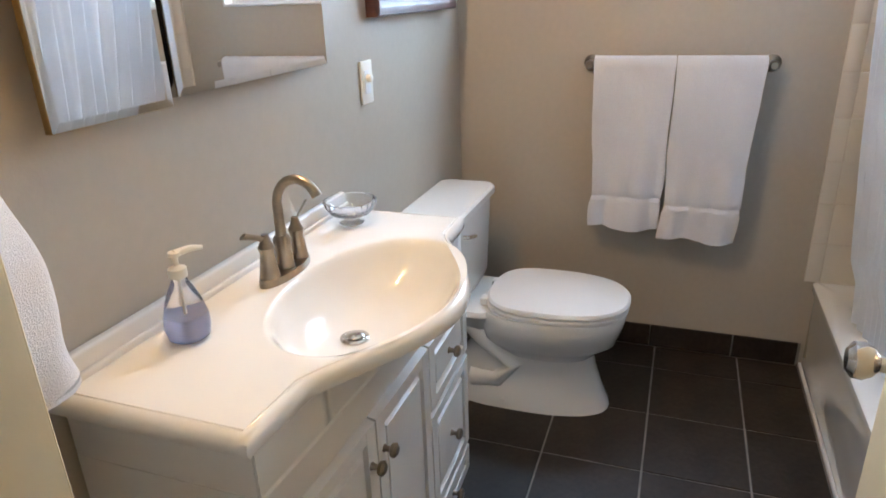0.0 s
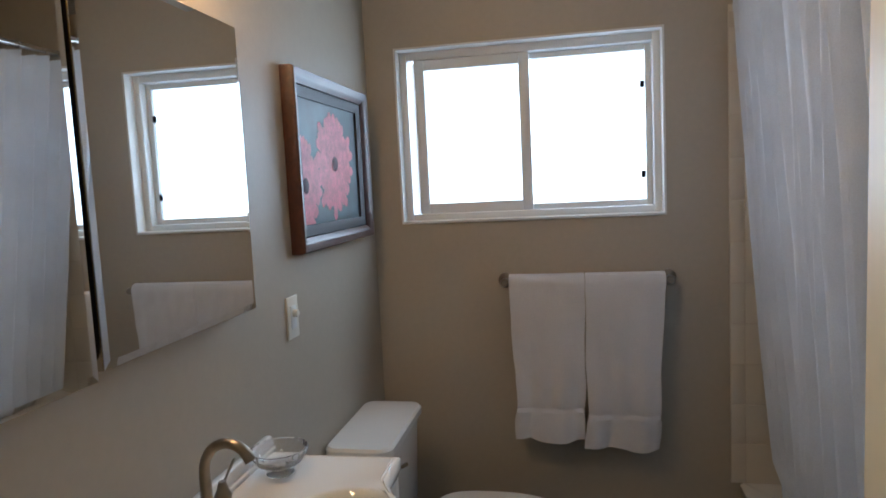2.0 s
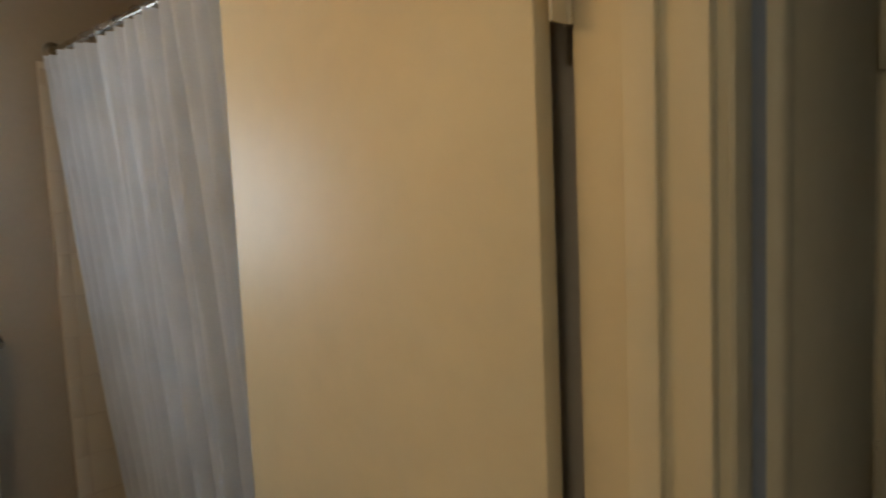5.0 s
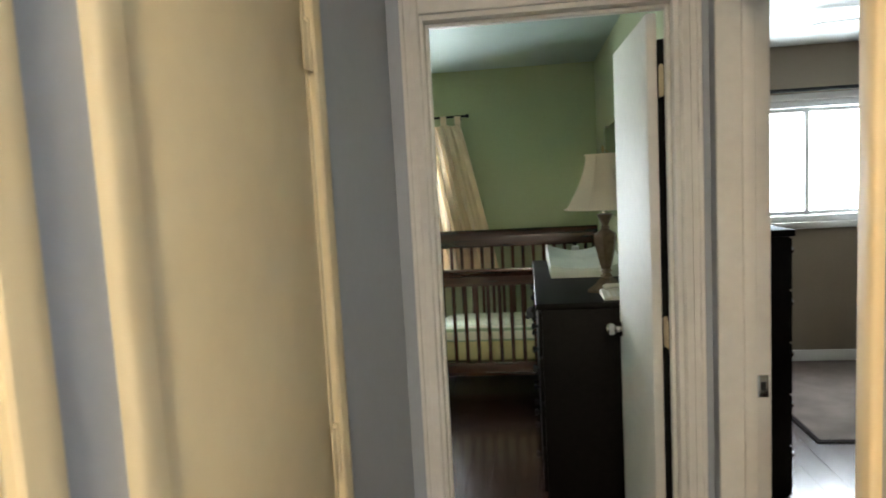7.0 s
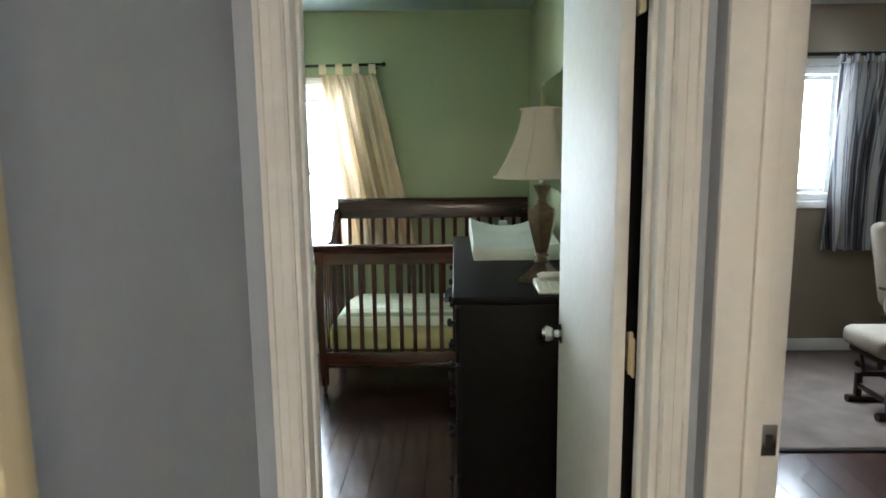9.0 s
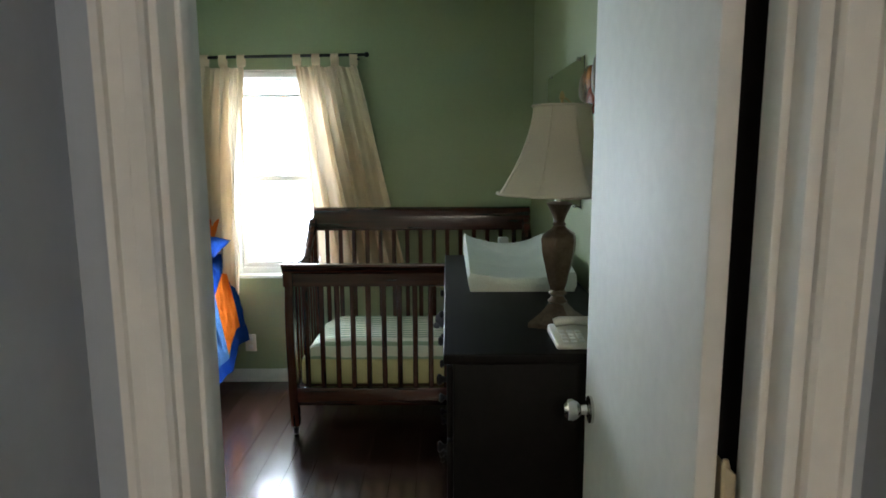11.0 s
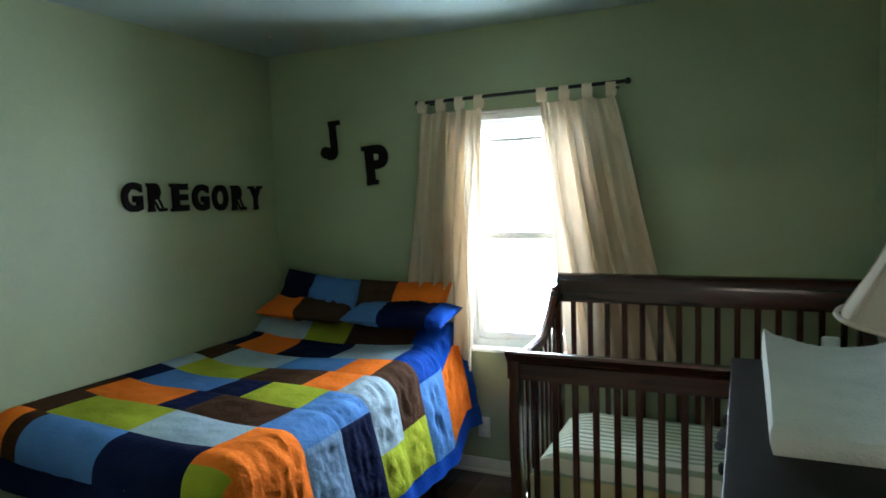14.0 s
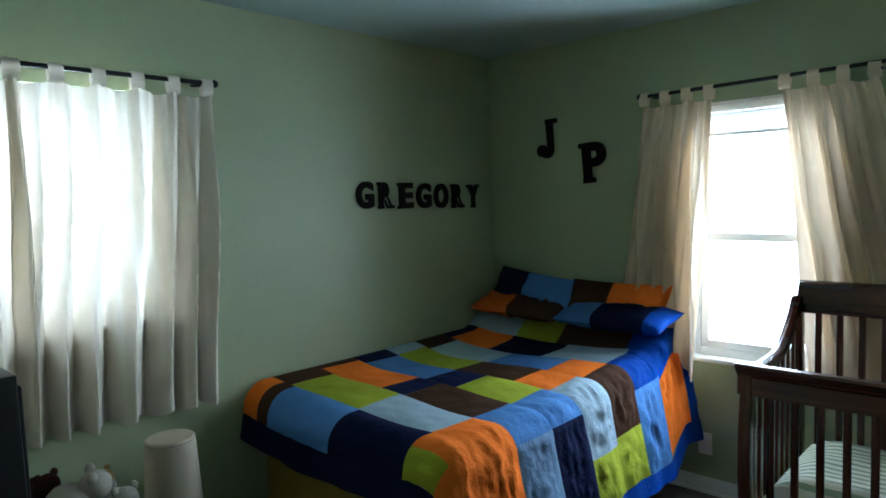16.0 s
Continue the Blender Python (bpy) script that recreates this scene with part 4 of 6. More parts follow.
clip = (PX0 + 0.078, PX1 - 0.078, PZ0 + 0.078, PZ1 - 0.078)
for cx, cz, r in ((-1.180, 1.615, 0.176), (-0.885, 1.545, 0.165)):
    fl = part("flower", daisy(cx, cz, r, 17, 0.0, clip), PETAL, pic, "painted pink daisy")
    eye = lathe([(0.024, 0), (0.022, 0.001)], 20)
    eye.transform(Matrix.Translation((max(min(cx, clip[1] - 0.025), clip[0]), 0.0022, cz)) @ Matrix.Rotation(radians(-90), 4, "X"))
    part("flower_eye", eye, EYE, fl, "dark crimson middle")

dimmer = thing("dimmer_switch", (-0.785, -0.01, 1.18), "almond wall plate with a rotary dimmer knob", "switch")
part("plate", block(-0.820, -0.750, -0.0115, -0.005, 1.122, 1.240, 0.002), WHITE_PLASTIC, dimmer)
part("inset", block(-0.802, -0.768, -0.0055, -0.003, 1.150, 1.214, 0.001), VINYL, dimmer)
kb = lathe([(0.012, 0), (0.010, 0.012), (0.007, 0.014)], 20)
kb.transform(Matrix.Translation((-0.785, -0.003, 1.192)) @ Matrix.Rotation(radians(-90), 4, "X"))
part("knob", kb, WHITE_PLASTIC, dimmer)

# mirrored medicine cabinet
cab = thing("mirror_cabinet", (-0.1, 0.0, 1.26), "frameless bathroom mirror cabinet with one door ajar", "mirror")
# the shade in the door gap comes from this box's colour
part("body", block(-0.492, 0.225, -0.011, 0.016, 1.275, 1.890), DARK_GAP, cab, "shallow cabinet box, near-black for the shade between the doors")


def mirror_door(x0, x1, y, z0, z1, turn, pivot, edge):
    d = merge(block(x0, x1, y - 0.012, y, z0, z1, 0.001))
    d.transform(Matrix.Translation(pivot) @ Matrix.Rotation(radians(turn), 4, "Z") @ Matrix.Translation([-c for c in pivot]))
    door = part("door", d, edge, cab)
    g = bmesh.new()
    b = 0.014
    o = [(x0 + 0.001, z0 + 0.001), (x1 - 0.001, z0 + 0.001), (x1 - 0.001, z1 - 0.001), (x0 + 0.001, z1 - 0.001)]
    i = [(x0 + b, z0 + b), (x1 - b, z0 + b), (x1 - b, z1 - b), (x0 + b, z1 - b)]
    ov, iv = [g.verts.new((x, y + 0.0006, z)) for x, z in o], [g.verts.new((x, y + 0.0020, z)) for x, z in i]
    g.faces.new(iv)
    for k in range(4):
        g.faces.new((ov[k], ov[(k + 1) % 4], iv[(k + 1) % 4], iv[k]))
    g.transform(Matrix.Translation(pivot) @ Matrix.Rotation(radians(turn), 4, "Z") @ Matrix.Translation([-c for c in pivot]))
    ob = part("mirror_glass", g, MIRROR, door, "bevelled mirror glass")
    ob.data.shade_flat()


mirror_door(-0.500, 0.024, 0.032, 1.262, 1.905, 0.6, (-0.500, 0.020, 0), CHROME)
mirror_door(0.040, 0.278, 0.040, 1.250, 1.930, 0.0, (0, 0, 0), BRASS_OLD)

lamp_bar = thing("vanity_light", (-0.12, 0.0, 2.12), "brass vanity light with four warm bulbs", "wall lamp")
part("back_plate", block(-0.42, 0.18, -0.011, 0.022, 2.065, 2.155, 0.008), BRASS_OLD, lamp_bar)
for x in (-0.345, -0.195, -0.045, 0.105):
    s = part("socket", tube([(x, 0.022, 2.11), (x, 0.05, 2.11)], 0.022, 14), BRASS_OLD, lamp_bar)
    part("bulb", lathe([(0.012, -0.045), (0.030, -0.025), (0.037, 0.0), (0.030, 0.025), (0.010, 0.038)], 18, (x, 0.090, 2.11)), BULB, s, "glowing warm white bulb")

# shower curtain on its rod
rod = thing("shower_rod", (-0.87, 1.385, 2.14), "chrome shower curtain rod with round end flanges", "curtain rod")
part("rod", tube([(-1.630, 1.385, 2.150), (-0.102, 1.385, 2.130)], 0.0125, 14), CHROME, rod)
for x, w in ((-1.633, 90), (-0.1, -90)):
    f = lathe([(0.034, 0), (0.034, 0.008), (0.018, 0.022)], 20)
    f.transform(Matrix.Translation((x, 1.385, 2.150 if w > 0 else 2.13)) @ Matrix.Rotation(radians(w), 4, "Y"))
    part("flange", f, NICKEL, rod)
curtain = thing("shower_curtain", (-0.87, 1.385, 2.1), "white pleated fabric shower curtain, drawn", "shower curtain")


def shower(u, v):
    x = -1.585 + 1.47 * u
    d = v
    fold = math.sin(2 * math.pi * (21 * u + 0.45 * math.sin(6 * u) + 0.12 * math.sin(4 * d + 5 * u)))
    y = 1.385 + (0.040 + 0.012 * d) * (fold + 0.35 * fold ** 3) * (0.75 + 0.25 * math.sin(11 * u + 1 + d)) + 0.085 * d
    y += 0.007 * math.sin(2 * math.pi * 47 * u + 2 + 2 * d)
    x += 0.018 * math.sin(3 * d + 9 * u) * d + 0.25 * d * (1 - u)
    z = 2.105 - (2.105 - 0.20) * d + (0.012 * abs(math.sin(math.pi * 12 * u)) if v == 0 else 0)
    return (x, y + (0.02 if z < 0.5 else 0), z)


part("cloth", sheet(shower, 420, 26), SHOWER_CLOTH, curtain)
part("hem", sheet(lambda u, v: (lambda p: (p[0], p[1] - 0.002, p[2] + 0.03 * v))(shower(u, 0.02)), 420, 1), SHOWER_CLOTH, curtain)
for k in range(12):
    x = -1.58 + 1.45 * k / 11
    part("ring", tube([(x, 1.385 + 0.019 * math.cos(a), 2.135 + 0.024 * math.sin(a)) for a in [2 * math.pi * i / 14 for i in range(14)]], 0.0028, 6), NICKEL, curtain, "bronze curtain ring")

# hand towel on a ring by the door
hand = thing("towel_ring", (0.47, 0.0, 1.36), "brushed nickel towel ring on the wall", "towel ring")
po = lathe([(0.026, 0), (0.026, 0.006), (0.012, 0.012), (0.012, 0.045)], 18)
po.transform(Matrix.Translation((0.47, -0.012, 1.40)) @ Matrix.Rotation(radians(-90), 4, "X"))
part("post", po, NICKEL, hand)
part("ring", tube([(0.47 + 0.075 * math.sin(a), 0.038, 1.325 + 0.075 * math.cos(a)) for a in [2 * math.pi * i / 28 for i in range(29)]], 0.005, 8), NICKEL, hand)
ht = thing("hand_towel", (0.47, 0.05, 1.25), "white terry hand towel hanging from a ring", "towel")


def hand_towel(u, v):
    a = 2 * math.pi * u
    w = 0.052 + 0.040 * min(1, v * 1.4) ** 0.8 + 0.016 * math.sin(8.5 * v - 2.2) * v + 0.008 * math.sin(3 * a) * v
    d = 0.026 + 0.034 * min(1, v * 1.3)
    return (0.455 + w * math.cos(a), 0.060 + d * math.sin(a) + 0.006 * math.sin(4 * a + 5 * v), 1.262 - 0.325 * v - 0.01 * math.sin(2 * a))


part("cloth", merge(sheet(hand_towel, 40, 24), loft([([hand_towel(i / 40, 1.0)[:2] for i in range(40)], 0.935), ([hand_towel(i / 40, 1.0)[:2] for i in range(40)], 0.942)])), TERRY, ht)

# the bathroom as a whole lies a little further from the hallway
BATH_THINGS = {"door_bathroom", "window_1", "backdrop_bath", "bathroom_countertop", "vanity_cabinet", "faucet", "soap_dispenser", "crystal_dish", "toilet", "bathtub", "towel_bar", "bath_towel", "bath_towel.001",
               "framed_picture", "dimmer_switch", "mirror_cabinet", "vanity_light", "shower_rod", "shower_curtain", "towel_ring", "hand_towel"}
for ob in [o for o in scene.objects if o.parent is None and o.name in BATH_THINGS]:
    ob.location.x -= 0.08


# ---- bedroom ----
QUILT = {}
for key, name, color in (("O", "orange", (0.78, 0.17, 0.015)), ("N", "navy", (0.007, 0.011, 0.040)), ("D", "denim_blue", (0.085, 0.19, 0.42)), ("W", "pale_grey_blue", (0.33, 0.42, 0.48)),
                         ("L", "lime", (0.31, 0.35, 0.025)), ("B", "brown", (0.055, 0.026, 0.014)), ("R", "royal_blue", (0.010, 0.050, 0.28)), ("S", "chambray", (0.15, 0.22, 0.32))):
    QUILT[key] = cloth("quilt_" + name, color, 0.0, weave=0.8, weave_scale=70, vary=0.12)
    QUILT[key].node_tree.nodes["Principled BSDF"].inputs["Specular IOR Level"].default_value = 0.05
TICKING = cloth("ticking", (0.34, 0.23, 0.04), 0.0, weave=0.3)
BX0, BXR, BYF, BYH, BZ = -1.510, -0.400, 4.400, 6.110, 0.745

bed = thing("bed", (-0.95, 5.2, 0), "full-size bed with a gold ticking box spring", "bed")
part("box_spring", block(-1.495, -0.36, 4.37, 6.10, 0.20, 0.44, 0.02), TICKING, bed, "gold striped box spring")
part("mattress", block(-1.495, -0.36, 4.37, 6.10, 0.441, 0.715, 0.05, 3), cloth("mattress_white", (0.6, 0.6, 0.58), 0.0), bed)
part("bed_frame", merge(block(-1.48, -0.38, 4.39, 4.42, 0.16, 0.20), block(-0.41, -0.38, 4.42, 6.08, 0.16, 0.20), block(-1.48, -1.45, 4.42, 6.08, 0.16, 0.20)), BLACK_METAL, bed, "black steel bed frame")
for x, y in ((-1.42, 4.45), (-0.43, 4.45), (-1.42, 6.0), (-0.43, 6.0)):
    part("leg", lathe([(0.02, 0.0), (0.024, 0.01), (0.018, 0.02), (0.018, 0.17)], 12, (x, y, 0)), BLACK_METAL, bed)


def quilt_at(s, t):
    """Where the quilt lies: s metres across from the wall, t metres along from its foot hem."""
    R = 0.11
    foot = 0.19
    a = s - (BXR - BX0)
    b = foot - t
    x, y = BX0 + min(s, BXR - BX0), BYF + max(t - foot, 0)
    da, db = max(a, 0.0), max(b, 0.0)
    d = math.hypot(da, db)
    ramp = min(1.0, max(0.0, (t - 1.58) / 0.24))
    z = BZ + 0.010 * math.sin(2.1 * s + 3.3 * t) + 0.008 * math.sin(6 * s - 4 * t + 1) + 0.125 * ramp * ramp * (3 - 2 * ramp) + 0.03 * math.exp(-(s / 0.16) ** 2)
    if d > 0:
        ux, uy = da / d, -db / d
        arc = R * math.pi / 2
        if d < arc:
            h, drop = R * math.sin(d / R), R * (1 - math.cos(d / R))
        else:
            e = d - arc
            along = s * (db > da) + t * (da >= db)
            h, drop = R + 0.20 * e + 0.022 * e * math.sin(13 * along + 1) + 0.010 * e * math.sin(37 * along), R + e * 0.985
        if da > 0 and db > 0:
            h += 0.05 * min(da, db)
        x, y, z = x + ux * h, y + uy * h, max(z - drop, 0.19)
    return Vector((x, y, z))


quilt = thing("patchwork_quilt", (-0.95, 5.2, 0.7), "patchwork quilt in orange, navy, lime, brown and blue", "quilt")
# each row across the bed: its start and end along the bed, then the cloths and where each one ends across the bed
ROWS_OF_PATCHES = [
    (0.0, 0.23, "OBDN", (0.11, 0.19, 0.61, 1.02)),
    (0.0, 0.12, "-LO", (1.02, 1.20, 1.66)),
    (0.12, 0.23, "-O", (1.02, 1.66)),
    (0.23, 0.47, "BLWO", (0.16, 0.60, 1.01, 1.66)),
    (0.47, 0.70, "BONBDS", (0.06, 0.48, 0.62, 1.01, 1.24, 1.66)),
    (0.70, 0.93, "NDNLDN", (0.11, 0.52, 0.71, 1.02, 1.24, 1.66)),
    (0.93, 1.15, "WLBOWL", (0.10, 0.50, 0.865, 1.05, 1.45, 1.66)),
    (1.15, 1.38, "BWDOBL", (0.13, 0.53, 0.89, 1.08, 1.42, 1.66)),
    (1.38, 1.63, "NONWRD", (0.08, 0.35, 0.71, 1.07, 1.27, 1.66)),
    (1.63, 1.86, "WLBRO", (0.36, 0.63, 1.05, 1.30, 1.66)),
    (1.86, 1.97, "SWBR", (0.30, 0.63, 1.05, 1.66)),
]
for j, (t0, t1, keys, ends) in enumerate(ROWS_OF_PATCHES):
    s1 = 0.0
    for i, (key, end) in enumerate(zip(keys, ends)):
        s0, s1 = s1, end
        if key == "-":
            continue
        ph = random.Random(j * 31 + i).uniform(0, 6)

        def fn(u, v, s0=s0, s1=s1, t0=t0, t1=t1, ph=ph):
            s, t = s0 + (s1 - s0) * u, t0 + (t1 - t0) * v
            # seams wander a little, the same on both sides of each
            s += 0.012 * noise.noise(Vector((s0 * 3 if u == 0 else s * 3, t * 4, 7.3))) * min(1, s * 5)
            t += 0.012 * noise.noise(Vector((s * 4, t * 3, 2.1))) * min(1, t * 5)
            p = quilt_at(s, t)
            e = 0.01
            n = (quilt_at(s + e, t) - p).cross(quilt_at(s, t + e) - p)
            n = n.normalized() if n.length > 1e-9 else Vector((0, 0, 1))
            if n.z < -0.2:
                n = -n
            q = min(u * (s1 - s0), (1 - u) * (s1 - s0), v * (t1 - t0), (1 - v) * (t1 - t0))
            puff = 0.006 * (1 - (1 - min(q * 14, 1)) ** 2)
            wrinkle = noise.noise(Vector((s * 16, t * 16, ph))) * 0.005 + noise.noise(Vector((s * 45, t * 45, ph))) * 0.0026
            hang = min(1.0, max(0.0, (s - 1.08) / 0.12))
            wrinkle = wrinkle * (1.2 + hang) + hang * 0.009 * noise.noise(Vector((s * 8 + 2 * t, t * 36, ph))) + hang * 0.0045 * noise.noise(Vector((s * 26, t * 80, ph)))
            return p + n * (0.004 + puff + wrinkle * min(1, q * 22))

        nu, nv = max(6, round((s1 - s0) / 0.013)), max(6, round((t1 - t0) / 0.013))
        part("patch", sheet(fn, nu, nv), QUILT[key], quilt)
part("border", sheet(lambda u, v: quilt_at(1.655 + 0.10 * v, 0.02 + 1.95 * u) + Vector((0.004 + 0.006 * math.sin(40 * u), 0, 0)), 110, 5), QUILT["R"], quilt, "royal blue binding along the side hem")
part("border", sheet(lambda u, v: quilt_at(1.70 * u, -0.11 * (1 - v) + 0.004) + Vector((0, -0.004 - 0.006 * math.sin(31 * u), 0)), 90, 5), QUILT["N"], quilt, "navy binding along the foot hem")


def pillow(name_label, at, w, h, thick, turn, cloths):
    """A sham sewn of cloths side by side, lying or leaning; cloths: (key, where it ends from -1 to 1)."""
    t = thing("pillow", at, name_label, "pillow", "pillows on the bed")
    end = -1.0
    for key, stop in cloths:
        start, end = end, stop
        bms = []
        for face in (1, -1):
            def fn(u, v, face=face, start=start, end=end):
                uu = start + (end - start) * u
                q = max(0.0, (1 - abs(uu) ** 3.2) * (1 - abs(2 * v - 1) ** 2.6)) ** 0.45
                wr = 0.014 * noise.noise(Vector((uu * 4 + at[0] * 9, v * 5, face))) + 0.006 * noise.noise(Vector((uu * 11, v * 12 + at[0] * 7, face)))
                pin = 1 - 0.06 * math.cos(uu * math.pi / 2) * abs(2 * v - 1)
                return (uu * w / 2 * (1 - 0.05 * (1 - abs(2 * v - 1))), (v - 0.5) * h * pin, face * (thick / 2 * q + wr * q))
            bms.append(sheet(fn, 18, 18))
        bm = merge(*bms)
        bmesh.ops.remove_doubles(bm, verts=bm.verts[:], dist=0.0006)
        bm.transform(Matrix.Translation(at))
        part("cover", bm, QUILT[key], t)
    t.rotation_euler = [radians(a) for a in turn]
    return t


pillow("navy and denim pillow standing against the wall", (-1.150, 6.025, 0.988), 0.56, 0.27, 0.13, (60, 7, 2), (("N", -0.15), ("D", 1.0)))
pillow("brown and orange pillow standing against the wall", (-0.610, 6.025, 0.974), 0.60, 0.25, 0.13, (62, 0, -2), (("B", -0.05), ("O", 1.0)))
pillow("orange and brown pillow lying on the quilt", (-1.180, 5.950, 0.930), 0.58, 0.27, 0.10, (16, 3, 3), (("O", -0.12), ("B", 1.0)))
pillow("denim and navy pillow lying on the quilt", (-0.560, 5.925, 0.925), 0.64, 0.27, 0.11, (13, 0, -4), (("D", -0.25), ("N", 0.70), ("R", 1.0)))

# crib
crib = thing("crib", (0.95, 5.64, 0), "dark cherry sleigh crib on casters", "crib")
CX0, CX1, CYF, CYB = 0.285, 1.610, 5.300, 5.965


def slat_row(x0, x1, y, z0, z1, n, w=0.026, t=0.014, lean=0.0):
    for k in range(n):
        x = x0 + (x1 - x0) * (k + 0.5) / n
        part("slat", block(x - w / 2, x + w / 2, y - t / 2, y + t / 2, z0, z1, 0.004, 1), CHERRY_UP, crib)


def sleigh_rail(y, z, width, height, roll):
    """A top rail that curls outwards; roll: +1 towards +y, -1 towards -y."""
    prof = [(0.016, 0), (0.016, height * 0.55), (0.026 + 0.012, height * 0.78), (0.048, height * 0.90), (0.046, height * 0.99), (0.030, height * 1.02), (0.008, height * 0.97), (-0.010, height * 0.80), (-0.016, height * 0.55), (-0.016, 0)]
    bm = bmesh.new()
    loops = [[bm.verts.new((x, y + roll * a, z + b)) for a, b in prof] for x in (width[0], width[0] + 0.006, width[1] - 0.006, width[1])]
    for p, q in zip(loops, loops[1:]):
        for i in range(len(prof)):
            bm.faces.new((p[i], p[(i + 1) % len(prof)], q[(i + 1) % len(prof)], q[i]))
    bm.faces.new(loops[0])
    bm.faces.new(loops[-1][::-1])
    return bm


part("headboard_rail", sleigh_rail(CYB, 1.025, (CX0 + 0.02, CX1 + 0.015), 0.135, 1), CHERRY, crib)
slat_row(CX0 + 0.06, CX1 - 0.04, CYB, 0.30, 1.03, 15)
part("headboard_lower_rail", block(CX0 + 0.05, CX1 - 0.03, CYB - 0.016, CYB + 0.016, 0.20, 0.30, 0.006), CHERRY, crib)
part("front_rail", sleigh_rail(CYF, 0.820, (CX0 - 0.01, CX1 + 0.01), 0.122, -1), CHERRY, crib)
slat_row(CX0 + 0.06, CX1 - 0.05, CYF, 0.27, 0.83, 15)
part("front_lower_rail", block(CX0 + 0.04, CX1 - 0.03, CYF - 0.016, CYF + 0.016, 0.175, 0.275, 0.006), CHERRY, crib)


def post(x, y, z1, bow):
    """A sleigh-shaped corner post that bows outwards."""
    pts = [(x, y - bow * 0.020, 0.055), (x, y - bow * 0.012, 0.16), (x, y, 0.32), (x, y + bow * 0.020, 0.52), (x, y + bow * 0.016, 0.68), (x, y - bow * 0.004, z1 * 0.90), (x, y - bow * 0.002, z1)]
    bm = bmesh.new()
    loops = []
    for px, py, pz in pts:
        loops.append([bm.verts.new((px + a * 0.022, py + b * 0.026, pz)) for a, b in ((-1, -1), (1, -1), (1, 1), (-1, 1))])
    for p, q in zip(loops, loops[1:]):
        for i in range(4):
            bm.faces.new((p[i], p[(i + 1) % 4], q[(i + 1) % 4], q[i]))
    bm.faces.new(loops[0][::-1])
    bm.faces.new(loops[-1])
    bmesh.ops.bevel(bm, geom=[e for e in bm.edges if abs((e.verts[0].co - e.verts[1].co).z) > 0.03], offset=0.006, segments=2, profile=0.5, affect="EDGES")
    return bm


for x in (CX0 + 0.02, CX1 - 0.012):
    part("post", post(x, CYF, 0.90, -1), CHERRY_UP, crib)
    part("post", post(x, CYB, 1.10, 1), CHERRY_UP, crib)
    for y in (CYF + 0.02, CYB - 0.02):
        c = part("caster", merge(lathe([(0.010, 0.035), (0.010, 0.06)], 10, (x, y, 0))), BLACK_METAL, crib, "black plastic caster")
        wheel = lathe([(0.016, -0.012), (0.021, -0.009), (0.021, 0.009), (0.016, 0.012)], 16)
        wheel.transform(Matrix.Translation((x, y, 0.0215)) @ Matrix.Rotation(radians(90), 4, "Y"))
        part("wheel", wheel, BLACK_METAL, c)


def side_top(v):
    """Height of the sloping side rail at v from the front to the back."""
    return 0.885 + 0.20 * max(0.0, (v - 0.45) / 0.55) ** 2.0


for x in (CX0 + 0.02, CX1 - 0.012):
    part("side_rail", tube([(x, CYF + 0.02 + (CYB - CYF - 0.04) * k / 14, side_top(k / 14)) for k in range(15)], 0.026, 8), CHERRY, crib)
    part("side_lower_rail", block(x - 0.014, x + 0.014, CYF + 0.02, CYB - 0.02, 0.19, 0.275, 0.005), CHERRY, crib)
    for k in range(8):
        v = (k + 0.7) / 8.4
        y = CYF + 0.02 + (CYB - CYF - 0.04) * v
        part("slat", block(x - 0.007, x + 0.007, y - 0.013, y + 0.013, 0.27, side_top(v) - 0.005, 0.004, 1), CHERRY_UP, crib)
part("mattress_board", block(CX0 + 0.05, CX1 - 0.04, CYF + 0.03, CYB - 0.03, 0.255, 0.272), CHERRY, crib)

stripes = bpy.data.materials.new("striped_sheet")
stripes.use_nodes = True
nt = stripes.node_tree
co, wv, rp = nt.nodes.new("ShaderNodeTexCoord"), nt.nodes.new("ShaderNodeTexWave"), nt.nodes.new("ShaderNodeValToRGB")
wv.bands_direction = "Y"
wv.inputs["Scale"].default_value, wv.inputs["Distortion"].default_value, wv.inputs["Detail Scale"].default_value = 7.5, 0.8, 1.5
rp.color_ramp.elements[0].color, rp.color_ramp.elements[1].color = (0.34, 0.42, 0.27, 1), (0.78, 0.77, 0.62, 1)
rp.color_ramp.elements[0].position, rp.color_ramp.elements[1].position = 0.30, 0.42
nt.links.new(co.outputs["Object"], wv.inputs["Vector"])
nt.links.new(wv.outputs["Fac"], rp.inputs[0])
nt.links.new(rp.outputs[0], nt.nodes["Principled BSDF"].inputs["Base Color"])
nt.nodes["Principled BSDF"].inputs["Roughness"].default_value = 0.9
SHEET_YELLOW = cloth("sheet_yellow", (0.66, 0.60, 0.30), 0.0)
cmat = thing("crib_mattress", (0.95, 5.63, 0.272), "crib mattress in a pale striped and yellow sheet", "mattress")
part("side_band", block(CX0 + 0.055, CX1 - 0.05, CYF + 0.035, CYB - 0.035, 0.273, 0.410, 0.018, 3), SHEET_YELLOW, cmat, "yellow fitted side band")


def crib_sheet(u, v):
    e = min(u, 1 - u, v, 1 - v)
    z = 0.412 + 0.100 * min(1, e * 9) ** 0.55 + 0.006 * noise.noise(Vector((u * 7, v * 5, 3)))
    return (CX0 + 0.06 + (CX1 - CX0 - 0.115) * u, CYF + 0.04 + (CYB - CYF - 0.08) * v, z)


